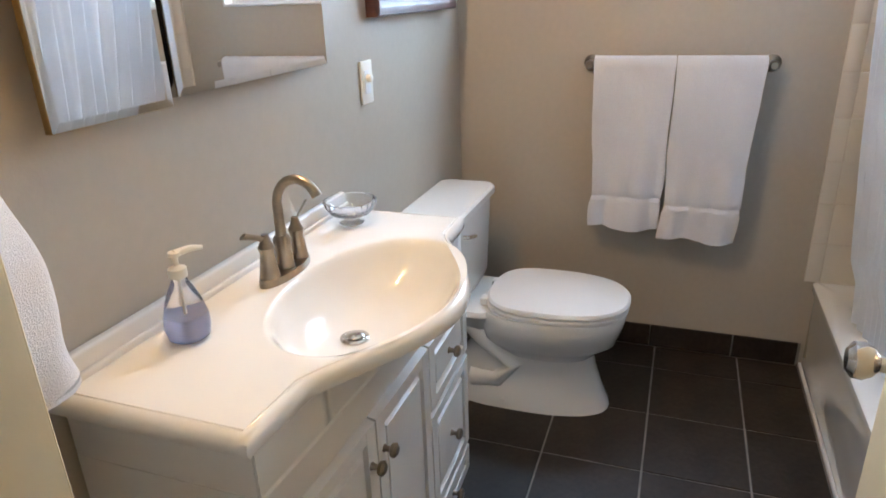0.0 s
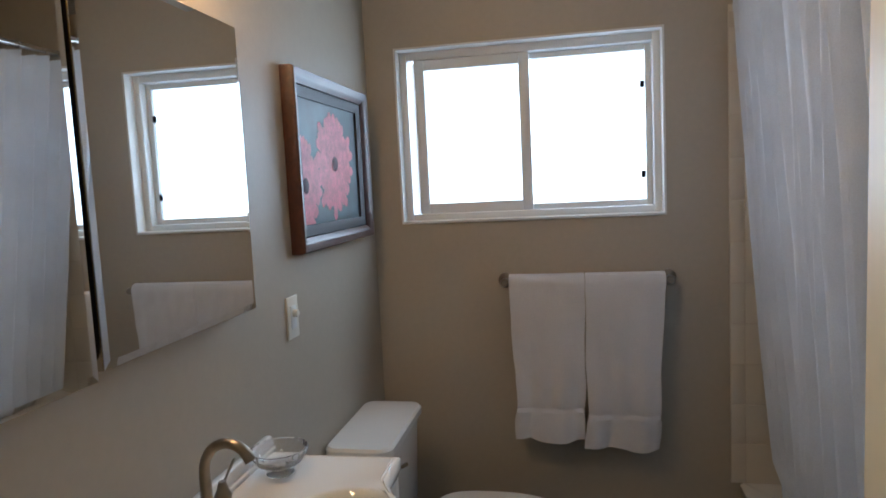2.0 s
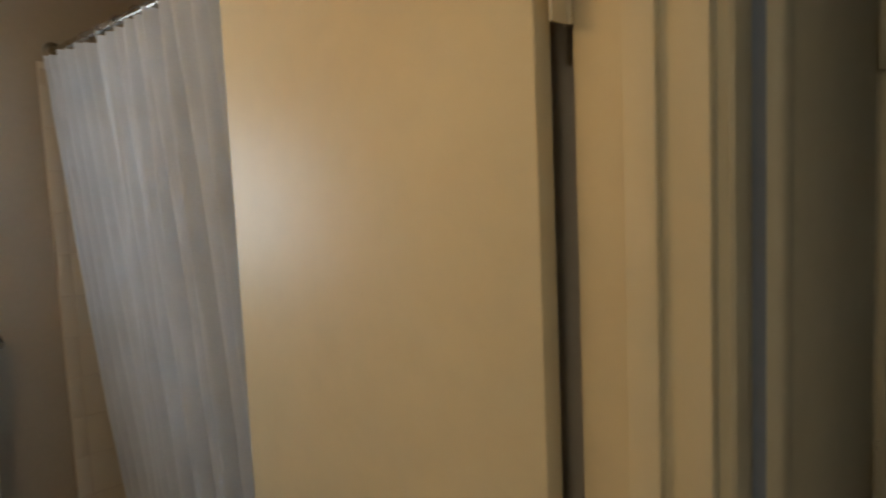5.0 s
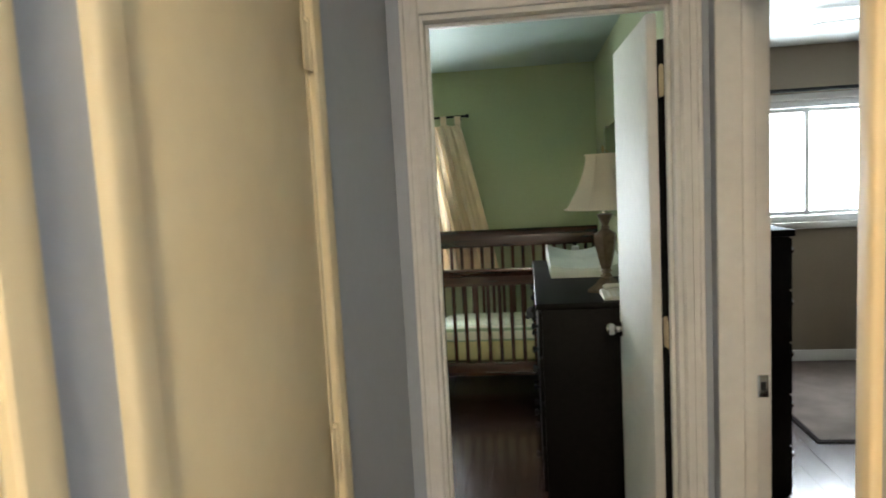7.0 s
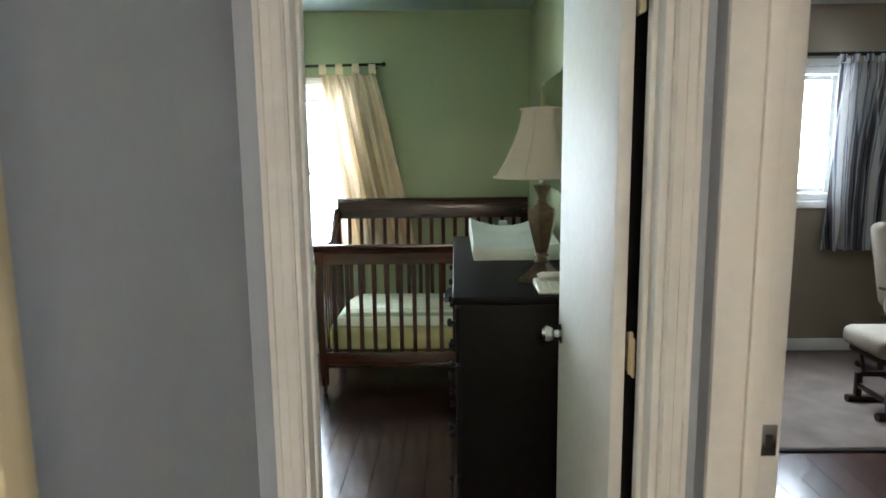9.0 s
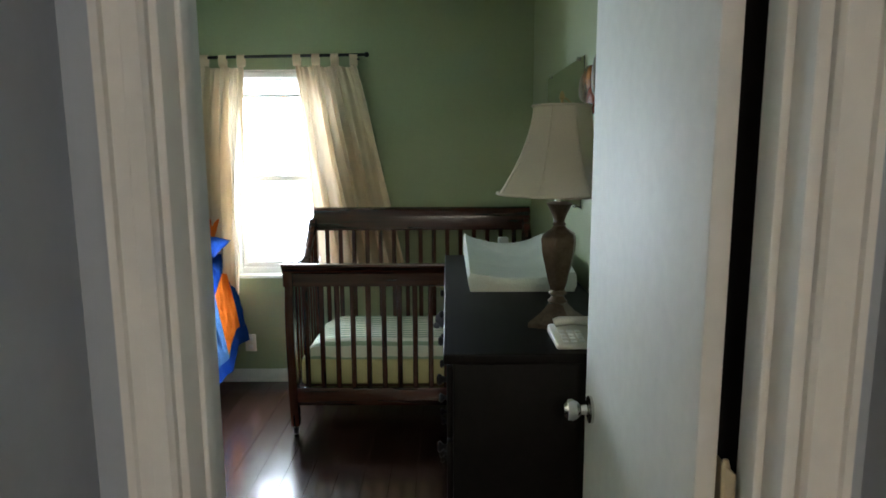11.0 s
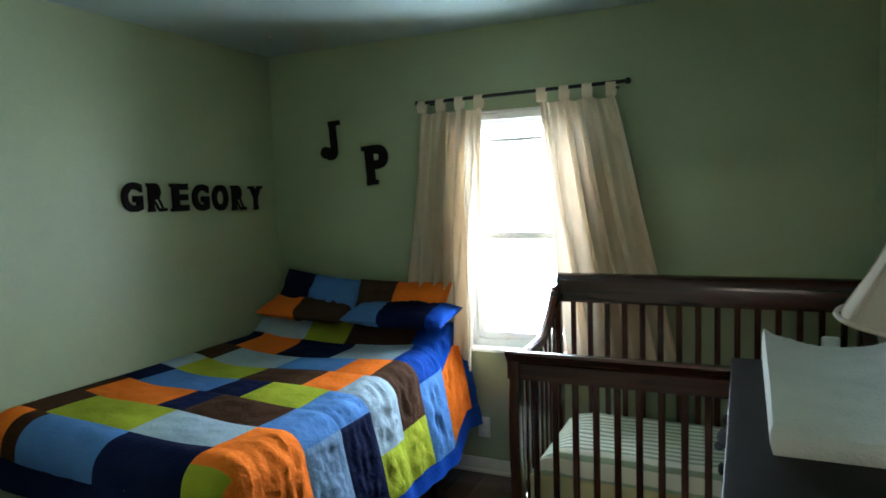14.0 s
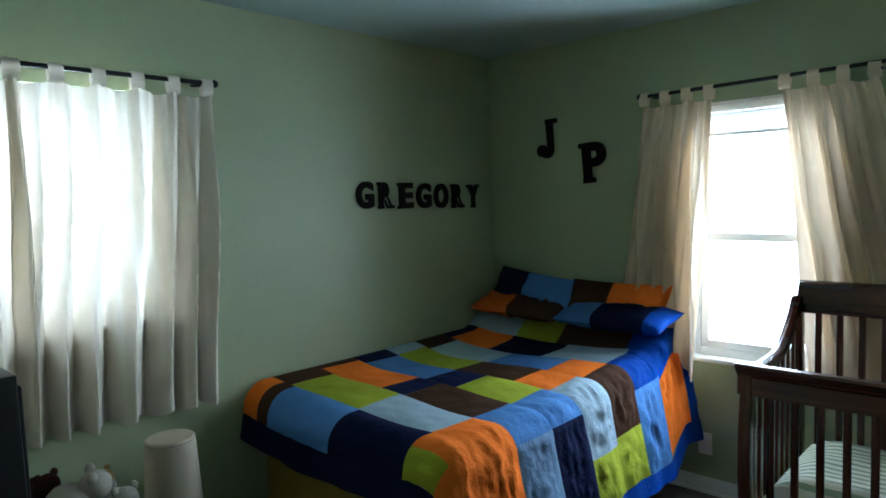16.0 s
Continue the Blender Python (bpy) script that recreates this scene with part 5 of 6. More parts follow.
part("striped_sheet", sheet(crib_sheet, 40, 24), stripes, cmat, "pale green and cream striped sheet")
PLUSH_GREY = cloth("plush_grey", (0.12, 0.12, 0.14), 0.0, weave=0.9, weave_scale=180)


def ball(at, rx, ry, rz, n=16):
    bm = bmesh.new()
    bmesh.ops.create_uvsphere(bm, u_segments=n, v_segments=n // 2 + 2, radius=1.0)
    bm.transform(Matrix.Translation(at) @ Matrix.Diagonal((rx, ry, rz, 1)))
    return bm


solid("stuffed_toy", merge(ball((1.10, 5.60, 0.560), 0.050, 0.040, 0.048), ball((1.165, 5.60, 0.595), 0.030, 0.030, 0.030), ball((1.19, 5.60, 0.565), 0.018, 0.016, 0.014), ball((1.06, 5.58, 0.530), 0.020, 0.016, 0.018)), PLUSH_GREY,
      "small grey plush toy lying on the crib mattress", "stuffed toy")

# dresser
DX0, DX1, DY0, DY1, DZ = 1.118, 1.640, 3.620, 5.180, 1.0
dresser = thing("dresser", (1.38, 4.4, 0), "long espresso-stained dresser with round knobs", "dresser")
part("body", block(DX0 + 0.018, DX1, DY0 + 0.015, DY1 - 0.015, 0.10, DZ - 0.028, 0.003), ESPRESSO, dresser)
part("top", block(DX0 - 0.008, DX1, DY0, DY1, DZ - 0.028, DZ, 0.005, 3), ESPRESSO, dresser)
for x in (DX0 + 0.045, DX1 - 0.03):
    for y in (DY0 + 0.045, DY1 - 0.045):
        part("leg", loft([([(x - 0.016, y - 0.016), (x + 0.016, y - 0.016), (x + 0.016, y + 0.016), (x - 0.016, y + 0.016)], 0.0), ([(x - 0.028, y - 0.028), (x + 0.028, y - 0.028), (x + 0.028, y + 0.028), (x - 0.028, y + 0.028)], 0.10)]), ESPRESSO, dresser)
for r in range(4):
    z0, z1 = 0.125 + 0.210 * r, 0.125 + 0.210 * r + 0.200
    for c in range(2):
        y0 = DY0 + 0.030 + c * 0.755
        d = part("drawer", block(DX0 + 0.001, DX0 + 0.018, y0, y0 + 0.745, z0, z1, 0.004), ESPRESSO, dresser)
        for ky in (0.18, 0.565):
            kb = lathe([(0.008, 0), (0.007, 0.010), (0.016, 0.018), (0.017, 0.024), (0.010, 0.030)], 14)
            kb.transform(Matrix.Translation((DX0 + 0.001, y0 + ky, (z0 + z1) / 2)) @ Matrix.Rotation(radians(-90), 4, "Y"))
            part("knob", kb, BLACK_METAL, d, "small dark metal knob")

# changing pad
PAD = cloth("pad_cover", (0.74, 0.75, 0.70), 0.0, weave=0.9, weave_scale=110, vary=0.05)
pad = thing("changing_pad", (1.38, 4.72, 1.0), "white ribbed contoured changing pad on the dresser", "changing pad")


def pad_top(u, v):
    x, y = 1.205 + 0.385 * u, 4.345 + 0.79 * v
    e = min(u, 1 - u)
    z = 1.040 + (0.022 + 0.028 * min(1.0, 3 * v)) * abs(2 * u - 1) ** 2.0 + 0.012 + 0.012 * v + 0.0034 * math.sin(2 * math.pi * 30 * v) * math.cos(2 * math.pi * 13 * u) * (0.06 < u < 0.94)
    z += 0.007 * noise.noise(Vector((u * 6, v * 9, 1)))
    return Vector((x, y, z))


bm = bmesh.new()
nu, nv = 26, 120
grid = [[bm.verts.new(pad_top(i / nu, j / nv)) for i in range(nu + 1)] for j in range(nv + 1)]
for j in range(nv):
    for i in range(nu):
        bm.faces.new((grid[j][i], grid[j][i + 1], grid[j + 1][i + 1], grid[j + 1][i]))
rim = [grid[0][i] for i in range(nu + 1)] + [grid[j][nu] for j in range(1, nv + 1)] + [grid[nv][i] for i in range(nu - 1, -1, -1)] + [grid[j][0] for j in range(nv - 1, 0, -1)]
bulge, mid_, low = [], [], []
for k, v in enumerate(rim):
    c = Vector((1.3975, 4.74, 0))
    o = (v.co - c) * Vector((1, 1, 0))
    mid_.append(bm.verts.new((v.co.x + o.x * 0.030, v.co.y + o.y * 0.018, 1.030 + 0.003 * math.sin(k * 0.9))))
    bulge.append(bm.verts.new((v.co.x + o.x * 0.022, v.co.y + o.y * 0.013, v.co.z - 0.014 + 0.004 * math.sin(k * 1.7))))
    low.append(bm.verts.new((v.co.x - o.x * 0.010, v.co.y - o.y * 0.006, 1.0015)))
for a, b in ((rim, bulge), (bulge, mid_), (mid_, low)):
    for k in range(len(rim)):
        bm.faces.new((a[k], a[(k + 1) % len(rim)], b[(k + 1) % len(rim)], b[k]))
bm.faces.new(low[::-1])
part("cushion", bm, PAD, pad)
part("strap", block(1.37, 1.42, 5.145, 5.175, 1.002, 1.092, 0.008), PAD, pad, "white safety strap")

# added dark body behind the door, so the shaded hinge gap reads black
coat = thing("coat", (1.53, 3.05, 1.98), "coat-shaped dark filler added to black out the door's hinge gap", "coat")
GAP_BLACK = cloth("gap_black", (0.012, 0.011, 0.012), 0.0, weave=0.5, weave_scale=300)
part("gap_filler", loft([(rounded_rect(1.545, 3.055, 0.032, 0.185, 0.028), 0.30), (rounded_rect(1.545, 3.055, 0.035, 0.180, 0.03), 0.9), (rounded_rect(1.545, 3.055, 0.034, 0.178, 0.03), 1.5), (rounded_rect(1.542, 3.055, 0.032, 0.170, 0.028), 1.80), (rounded_rect(1.538, 3.055, 0.026, 0.16, 0.022), 1.96)]), GAP_BLACK, coat)
part("hook", tube([(1.512, 3.055, 1.99), (1.535, 3.055, 1.985), (1.545, 3.055, 1.975), (1.54, 3.055, 1.955)], 0.005, 8), CHROME, coat, "chrome hook added with the dark filler")

# table lamp
LX, LY, LZ = 1.452, 3.905, 1.0
BRONZE = material("lamp_bronze", (0.15, 0.105, 0.075), 0.42, 0.75, vary=0.25, scale=25, grain=0.15, grain_scale=90)
SHADE = cloth("lamp_shade", (0.62, 0.54, 0.44), 0.30, weave=0.3, weave_scale=500)
table_lamp = thing("table_lamp", (LX, LY, LZ), "bronze urn table lamp with a cream bell shade", "lamp")


def prism(rings, n, at, turn=0.0):
    bm = bmesh.new()
    loops = [[bm.verts.new((at[0] + r * math.cos(2 * math.pi * i / n + turn), at[1] + r * math.sin(2 * math.pi * i / n + turn), at[2] + z)) for i in range(n)] for r, z in rings]
    for a, b in zip(loops, loops[1:]):
        for i in range(n):
            bm.faces.new((a[i], a[(i + 1) % n], b[(i + 1) % n], b[i]))
    bm.faces.new(loops[0][::-1])
    bm.faces.new(loops[-1])
    return bm


part("foot", prism([(0.098, 0.001), (0.098, 0.014), (0.090, 0.020), (0.058, 0.040), (0.030, 0.068)], 4, (LX, LY, LZ), radians(20)), BRONZE, table_lamp)
part("collar", lathe([(0.022, 0.066), (0.030, 0.074), (0.022, 0.082), (0.018, 0.090), (0.028, 0.098), (0.022, 0.108)], 20, (LX, LY, LZ)), BRONZE, table_lamp)
part("urn", prism([(0.022, 0.106), (0.030, 0.13), (0.052, 0.225), (0.055, 0.262), (0.050, 0.276), (0.026, 0.292), (0.017, 0.302)], 6, (LX, LY, LZ), radians(12)), BRONZE, table_lamp)
part("neck", lathe([(0.015, 0.300), (0.021, 0.306), (0.015, 0.312), (0.020, 0.330), (0.036, 0.362), (0.040, 0.366), (0.020, 0.372)], 20, (LX, LY, LZ)), BRONZE, table_lamp)
part("socket", lathe([(0.014, 0.370), (0.014, 0.43), (0.010, 0.45)], 14, (LX, LY, LZ)), CHROME, table_lamp)
n = 64
rings = []
bm = bmesh.new()
for k in range(13):
    s = k / 12
    r = 0.083 + 0.100 * (1 - s) ** 1.65
    z = 0.396 + 0.250 * s
    rings.append([bm.verts.new((LX + r * (1 - 0.035 * abs(math.sin(4 * 2 * math.pi * i / n / 1.0)) ** 1.0) * math.cos(2 * math.pi * i / n + 0.3), LY + r * (1 - 0.035 * abs(math.sin(4 * 2 * math.pi * i / n))) * math.sin(2 * math.pi * i / n + 0.3), LZ + z)) for i in range(n)])
for a, b in zip(rings, rings[1:]):
    for i in range(n):
        bm.faces.new((a[i], a[(i + 1) % n], b[(i + 1) % n], b[i]))
shade = part("shade", bm, SHADE, table_lamp, "cream fabric bell shade")
for r, z in ((0.183, 0.396), (0.083, 0.646)):
    part("shade_rim", tube([(LX + r * math.cos(2 * math.pi * i / 48), LY + r * math.sin(2 * math.pi * i / 48), LZ + z) for i in range(49)], 0.004, 6), SHADE, shade)
for k in range(8):
    a = 2 * math.pi * k / 8 + 0.3
    part("seam", tube([(LX + (0.0845 + 0.100 * (1 - s / 10) ** 1.65) * math.cos(a), LY + (0.0845 + 0.100 * (1 - s / 10) ** 1.65) * math.sin(a), LZ + 0.396 + 0.0250 * s) for s in range(11)], 0.0022, 5), SHADE, shade)
part("harp", tube([(LX + 0.05 * math.sin(a), LY, LZ + 0.43 + 0.24 * (0.5 - 0.5 * math.cos(a))) for a in [math.pi * k / 12 for k in range(13)]], 0.002, 6), BRASS_OLD, table_lamp)
part("finial", lathe([(0.004, 0.645), (0.004, 0.662), (0.009, 0.668), (0.006, 0.680), (0.002, 0.688)], 12, (LX, LY, LZ)), BRASS_OLD, table_lamp)

# telephone
PHONE = material("phone_plastic", (0.70, 0.67, 0.60), 0.35, vary=0.03)
phone = thing("telephone", (1.48, 3.74, 1.0), "cream push-button telephone on the dresser", "telephone")


def phone_body(z0, zf, zb, x0, x1, y0, y1, bev):
    bm = bmesh.new()
    v = box(bm, x0, x1, y0, y1, z0, zf)
    for k in v[4:]:
        if k.co.y > (y0 + y1) / 2:
            k.co.z = zb
    bmesh.ops.bevel(bm, geom=bm.edges[:], offset=bev, segments=3, profile=0.5, affect="EDGES")
    return bm


part("body", phone_body(1.001, 1.014, 1.030, 1.408, 1.560, 3.650, 3.815, 0.008), PHONE, phone)
hs = part("handset", tube([(1.425, 3.796, 1.034), (1.44, 3.796, 1.040), (1.48, 3.796, 1.043), (1.52, 3.796, 1.040), (1.545, 3.796, 1.034)], [0.013, 0.014, 0.011, 0.014, 0.013], 12), PHONE, phone)
for r in range(4):
    for c in range(3):
        part("button", block(1.430 + 0.022 * c, 1.445 + 0.022 * c, 3.672 + 0.024 * r, 3.687 + 0.024 * r, 1.013 + 0.0022 * r, 1.020 + 0.0022 * r, 0.002), VINYL, phone)

# wall mirror
wm = thing("wall_mirror", (1.65, 5.0, 1.58), "frameless rectangular wall mirror on chrome clips", "mirror")
part("mirror_glass", block(1.646, 1.651, 4.555, 5.475, 1.285, 1.872, 0.001, 1), MIRROR, wm)
part("edge", merge(block(1.644, 1.6455, 4.555, 4.558, 1.285, 1.872)), DARK_GAP, wm, "dark ground edge")
for y in (4.66, 5.37):
    for z in (1.279, 1.862):
        part("clip", block(1.638, 1.655, y, y + 0.02, z, z + 0.016, 0.003), CHROME, wm)

# carved wall ornament
RED = material("lacquer_red", (0.24, 0.042, 0.012), 0.22, vary=0.55, scale=22, grain=0.35, grain_scale=130, bump=0.5, bump_scale=120)
AMBER = material("lacquer_amber", (0.24, 0.085, 0.02), 0.22, vary=0.6, scale=26, bump=0.4, bump_scale=150)
SPECKLED = material("speckled_inlay", (0.10, 0.075, 0.035), 0.3, 0.3, vary=0.8, scale=120, grain=0.5, grain_scale=320, bump=0.7, bump_scale=160)
orn = thing("wall_ornament", (1.62, 4.2, 1.75), "lacquered red and amber carved wall ornament", "wall ornament")


def petal(cy, cz, hy, hz, lean, depth):
    """A flat pointed lobe that swells from the wall at x = 1.655."""
    rings = []
    for k, inset in enumerate((1.0, 0.97, 0.88, 0.70, 0.40, 0.10)):
        pts = []
        for i in range(32):
            a = 2 * math.pi * i / 32
            y, z = hy * inset * math.cos(a) * (1 - 0.30 * math.sin(a)), hz * inset * math.sin(a)
            pts.append((y * math.cos(lean) - z * math.sin(lean), y * math.sin(lean) + z * math.cos(lean)))
        rings.append((pts, depth * (0.0, 0.45, 0.72, 0.90, 0.98, 1.0)[k]))
    bm = loft(rings)
    for v in bm.verts:
        v.co = (1.6545 - v.co.z, cy + v.co.x, cz + v.co.y)
    return bm


part("large_lobe", petal(4.205, 1.762, 0.092, 0.098, 0.15, 0.042), RED, orn, "deep red lacquered lobe")
part("inlay", petal(4.235, 1.765, 0.030, 0.080, 0.15, 0.049), SPECKLED, orn, "gold-speckled dark inlay")
part("upper_lobe", petal(4.420, 1.768, 0.085, 0.050, 0.5, 0.034), AMBER, orn, "amber lacquered lobe")
part("small_lobe", petal(4.310, 1.695, 0.065, 0.052, -0.3, 0.046), RED, orn, "red lacquered lobe")
part("tip", petal(4.530, 1.748, 0.050, 0.055, 0.2, 0.030), SPECKLED, orn, "gold-speckled dark lobe")


# letters on the walls
WOOD_BLACK = material("letter_brown", (0.010, 0.007, 0.006), 0.8, Specular_IOR_Level=0.15, vary=0.25, scale=30)


def letter(char, at, height, facing, tilt, serifs, group, width):
    """A thick wooden slab letter on a wall; facing: 'y' looks to -y, 'x' looks to +x."""
    cu = bpy.data.curves.new("letter", "FONT")
    cu.body, cu.size, cu.extrude, cu.offset, cu.bevel_depth = char, height * 1.36, 0.0085, height * 0.050, 0.0012
    cu.align_x, cu.align_y = "CENTER", "CENTER"
    tmp = new("letter_outline", cu)
    bpy.context.view_layer.update()
    me = tmp.evaluated_get(bpy.context.evaluated_depsgraph_get()).to_mesh()
    bm = bmesh.new()
    bm.from_mesh(me)
    tmp.to_mesh_clear()
    bpy.data.objects.remove(tmp)
    bpy.data.curves.remove(cu)
    lo = [min(v.co[k] for v in bm.verts) for k in range(2)]
    hi = [max(v.co[k] for v in bm.verts) for k in range(2)]
    cx, cy = (lo[0] + hi[0]) / 2, (lo[1] + hi[1]) / 2
    s = height / (hi[1] - lo[1])
    for v in bm.verts:
        v.co.x, v.co.y = (v.co.x - cx) * s, (v.co.y - cy) * s
    w, h = (hi[0] - lo[0]) * s / 2, height / 2
    th = height * 0.12
    extra = [bm]
    for u, side in serifs:
        y0 = -h if side == "b" else h - th
        extra.append(block(u * w - height * 0.17, u * w + height * 0.17, y0, y0 + th, -0.0095, 0.0098, 0.0015, 1))
    if char == "J":
        extra.append(lathe([(0.001, -0.0095), (0.036, -0.0095), (0.036, 0.0095), (0.001, 0.0095)], 24, (-w - 0.004, -h + 0.046, 0)))
    bm = merge(*extra)
    lo, hi = min(v.co.x for v in bm.verts), max(v.co.x for v in bm.verts)
    for v in bm.verts:
        v.co.x = ((v.co.x - lo) / (hi - lo) - 0.5) * width
    turn = Matrix.Rotation(radians(90), 4, "X") if facing == "y" else Matrix.Rotation(radians(90), 4, "Z") @ Matrix.Rotation(radians(90), 4, "X")
    bm.transform(turn @ Matrix.Rotation(radians(tilt), 4, "Z"))
    ob = new("wooden_letter", mesh_of("wooden_letter", bm, WOOD_BLACK))
    ob.location = at
    return tagged(ob, "dark brown wooden slab letter on the green wall", "letter", group)


letter("J", (-1.092, 6.1235, 1.902), 0.226, "y", 3, [(0.80, "t")], "initials by the window", 0.145)
letter("P", (-0.790, 6.1235, 1.748), 0.226, "y", 4, [(-0.55, "b"), (-0.75, "t")], "initials by the window", 0.165)
SERIFS = {"G": [], "R": [(-0.72, "b"), (-0.78, "t"), (0.86, "b")], "E": [(-0.7, "b"), (-0.7, "t")], "O": [], "Y": [(0, "b"), (-0.85, "t"), (0.85, "t")]}
for k, ch in enumerate("GREGORY"):
    letter(ch, (-1.5135, 5.055 + 0.1455 * k, 1.608 - 0.0045 * k), 0.142, "x", 0, SERIFS[ch], "letters in a row on the wall", 0.114)


# curtains
def tab_curtain(name, label, rod_pt, along, x0, x1, b0, b1, z_top, z_bot, tabs, mat, seed, folds, facing, zb1=None):
    """A tab-top curtain. along: 'x' or 'y'; x0..x1 the top, b0..b1 the hem."""
    rng = random.Random(seed)
    ph = rng.uniform(0, 6)
    mid_p = (x0 + x1) / 2
    at = (mid_p, rod_pt, z_top) if along == "x" else (rod_pt, mid_p, z_top)
    t = thing(name, at, label, "curtain")

    def fn(u, v):
        a = x0 + (x1 - x0) * u
        b = b0 + (b1 - b0) * u
        e = v ** 0.9
        p = a + (b - a) * e
        amp = 0.012 + 0.026 * min(1, v * 2.5)
        wave = math.sin(2 * math.pi * folds * (u + 0.05 * math.sin(3 * v + ph) + 0.03 * math.sin(9 * u + ph)) + ph)
        off = amp * (0.8 * wave + 0.5 * wave ** 3) + 0.009 * math.sin(2 * math.pi * folds * 2.3 * u + 2 * ph + 1.5 * v)
        zb = z_bot + ((zb1 - z_bot) * u if zb1 is not None else 0)
        z = z_top - 0.045 - (z_top - 0.045 - zb) * v + (0.008 * math.sin(2 * math.pi * folds * u + ph) if v == 1 else 0)
        sag = 0.018 * abs(math.sin(math.pi * (tabs - 1) * u)) * max(0, 1 - 8 * v)
        if along == "x":
            return (p, rod_pt + facing * off, z - sag)
        return (rod_pt + facing * off, p, z - sag)

    part("cloth", sheet(fn, 110, 40), mat, t)
    for k in range(tabs):
        c = x0 + (x1 - x0) * (k + 0.12 + 0.0) / (tabs - 0.76) if tabs > 1 else mid_p
        w = 0.024
        def tab(u, v, c=c):
            a = 2 * math.pi * v
            d, h = 0.016 * math.sin(a), 0.036 * math.cos(a) - 0.020
            q = c + w * (2 * u - 1)
            return (q, rod_pt + d, z_top + h) if along == "x" else (rod_pt + d, q, z_top + h)
        part("tab", sheet(tab, 2, 16), mat, t)
    return t


def curtain_rod(name, label, pts, brackets, wall, along, radius=0.009):
    t = thing(name, pts[0], label, "curtain rod")
    part("rod", tube(pts, radius, 12), BLACK_METAL, t)
    for p in (pts[0], pts[-1]):
        part("finial", ball(p, 0.016, 0.016, 0.016, 12), BLACK_METAL, t)
    for b in brackets:
        if along == "x":
            part("bracket", tube([(b, wall, pts[0][2] - 0.004), (b, pts[0][1], pts[0][2] - 0.012)], 0.006, 8), BLACK_METAL, t)
        else:
            part("bracket", tube([(wall, b, pts[0][2] - 0.004), (pts[0][0], b, pts[0][2] - 0.012)], 0.006, 8), BLACK_METAL, t)
    return t


curtain_rod("curtain_rod", "black metal curtain rod above the bedroom window", [(-0.475, 6.062, 2.062), (0.640, 6.062, 2.076)], (-0.40, 0.585), 6.135, "x")
tab_curtain("tab_curtain", "natural canvas tab-top curtain drawn to one side", 6.062, "x", -0.462, -0.105, -0.60, -0.190, 2.064, 0.62, 4, CANVAS, 3, 5.5, -1)
tab_curtain("tab_curtain", "natural canvas tab-top curtain hanging behind the crib", 6.062, "x", 0.205, 0.575, 0.330, 0.862, 2.068, 0.72, 4, CANVAS, 8, 5.0, -1)
curtain_rod("curtain_rod", "black metal curtain rod above the side window", [(-1.455, 2.93, 2.088), (-1.455, 4.215, 2.088)], (2.99, 4.15), -1.525, "y")
tab_curtain("tab_curtain", "white sheer tab-top curtain over the side window", -1.455, "y", 2.95, 3.50, 2.94, 3.50, 2.088, 0.775, 5, SHEER, 5, 5.0, 1)
tab_curtain("tab_curtain", "white sheer tab-top curtain over the side window", -1.455, "y", 3.46, 4.195, 3.42, 4.165, 2.088, 0.79, 6, SHEER, 6, 6.5, 1, zb1=0.765)

outlet = thing("wall_outlet", (-0.17, 6.13, 0.262), "white duplex outlet plate low on the wall", "outlet")
part("plate", block(-0.205, -0.135, 6.1290, 6.1355, 0.205, 0.320, 0.002), WHITE_PLASTIC, outlet)
for z in (0.236, 0.289):
    part("socket", block(-0.186, -0.154, 6.1275, 6.1295, z - 0.014, z + 0.014, 0.001), VINYL, outlet)

hook = thing("ceiling_hook", (-1.115, 5.635, 2.44), "small brass screw hook in the ceiling", "hook")
part("stem", tube([(-1.115, 5.635, 2.441), (-1.115, 5.635, 2.415), (-1.103, 5.635, 2.404), (-1.094, 5.635, 2.412), (-1.096, 5.635, 2.422)], 0.0022, 6), BRASS_OLD, hook)

# corner by the side window
PAPER = cloth("basket_white", (0.48, 0.41, 0.31), 0.1)
basket = thing("white_hamper", (-1.17, 3.80, 0), "white tapered cylinder with a closed top", "hamper")
part("drum", lathe([(0.125, 0.002), (0.122, 0.02), (0.086, 0.750), (0.083, 0.760)], 36, (-1.17, 3.80, 0)), PAPER, basket)
part("top", lathe([(0.083, 0.7605), (0.085, 0.767), (0.079, 0.774)], 36, (-1.17, 3.80, 0)), PAPER, basket)
chest = thing("toy_chest", (-1.25, 3.35, 0), "low dark brown toy chest heaped with plush toys", "toy chest")
part("body", block(-1.50, -0.98, 3.02, 3.64, 0.03, 0.54, 0.008), ESPRESSO, chest)
part("lid", block(-1.505, -0.97, 3.01, 3.65, 0.541, 0.57, 0.006), ESPRESSO, chest)
PLUSH_WHITE = cloth("plush_white", (0.32, 0.29, 0.24), 0.0, weave=0.9, weave_scale=150)
PLUSH_BROWN = cloth("plush_brown", (0.05, 0.02, 0.012), 0.0, weave=0.9, weave_scale=150)
PLUSH_TAN = cloth("plush_tan", (0.42, 0.28, 0.12), 0.0, weave=0.9, weave_scale=150)


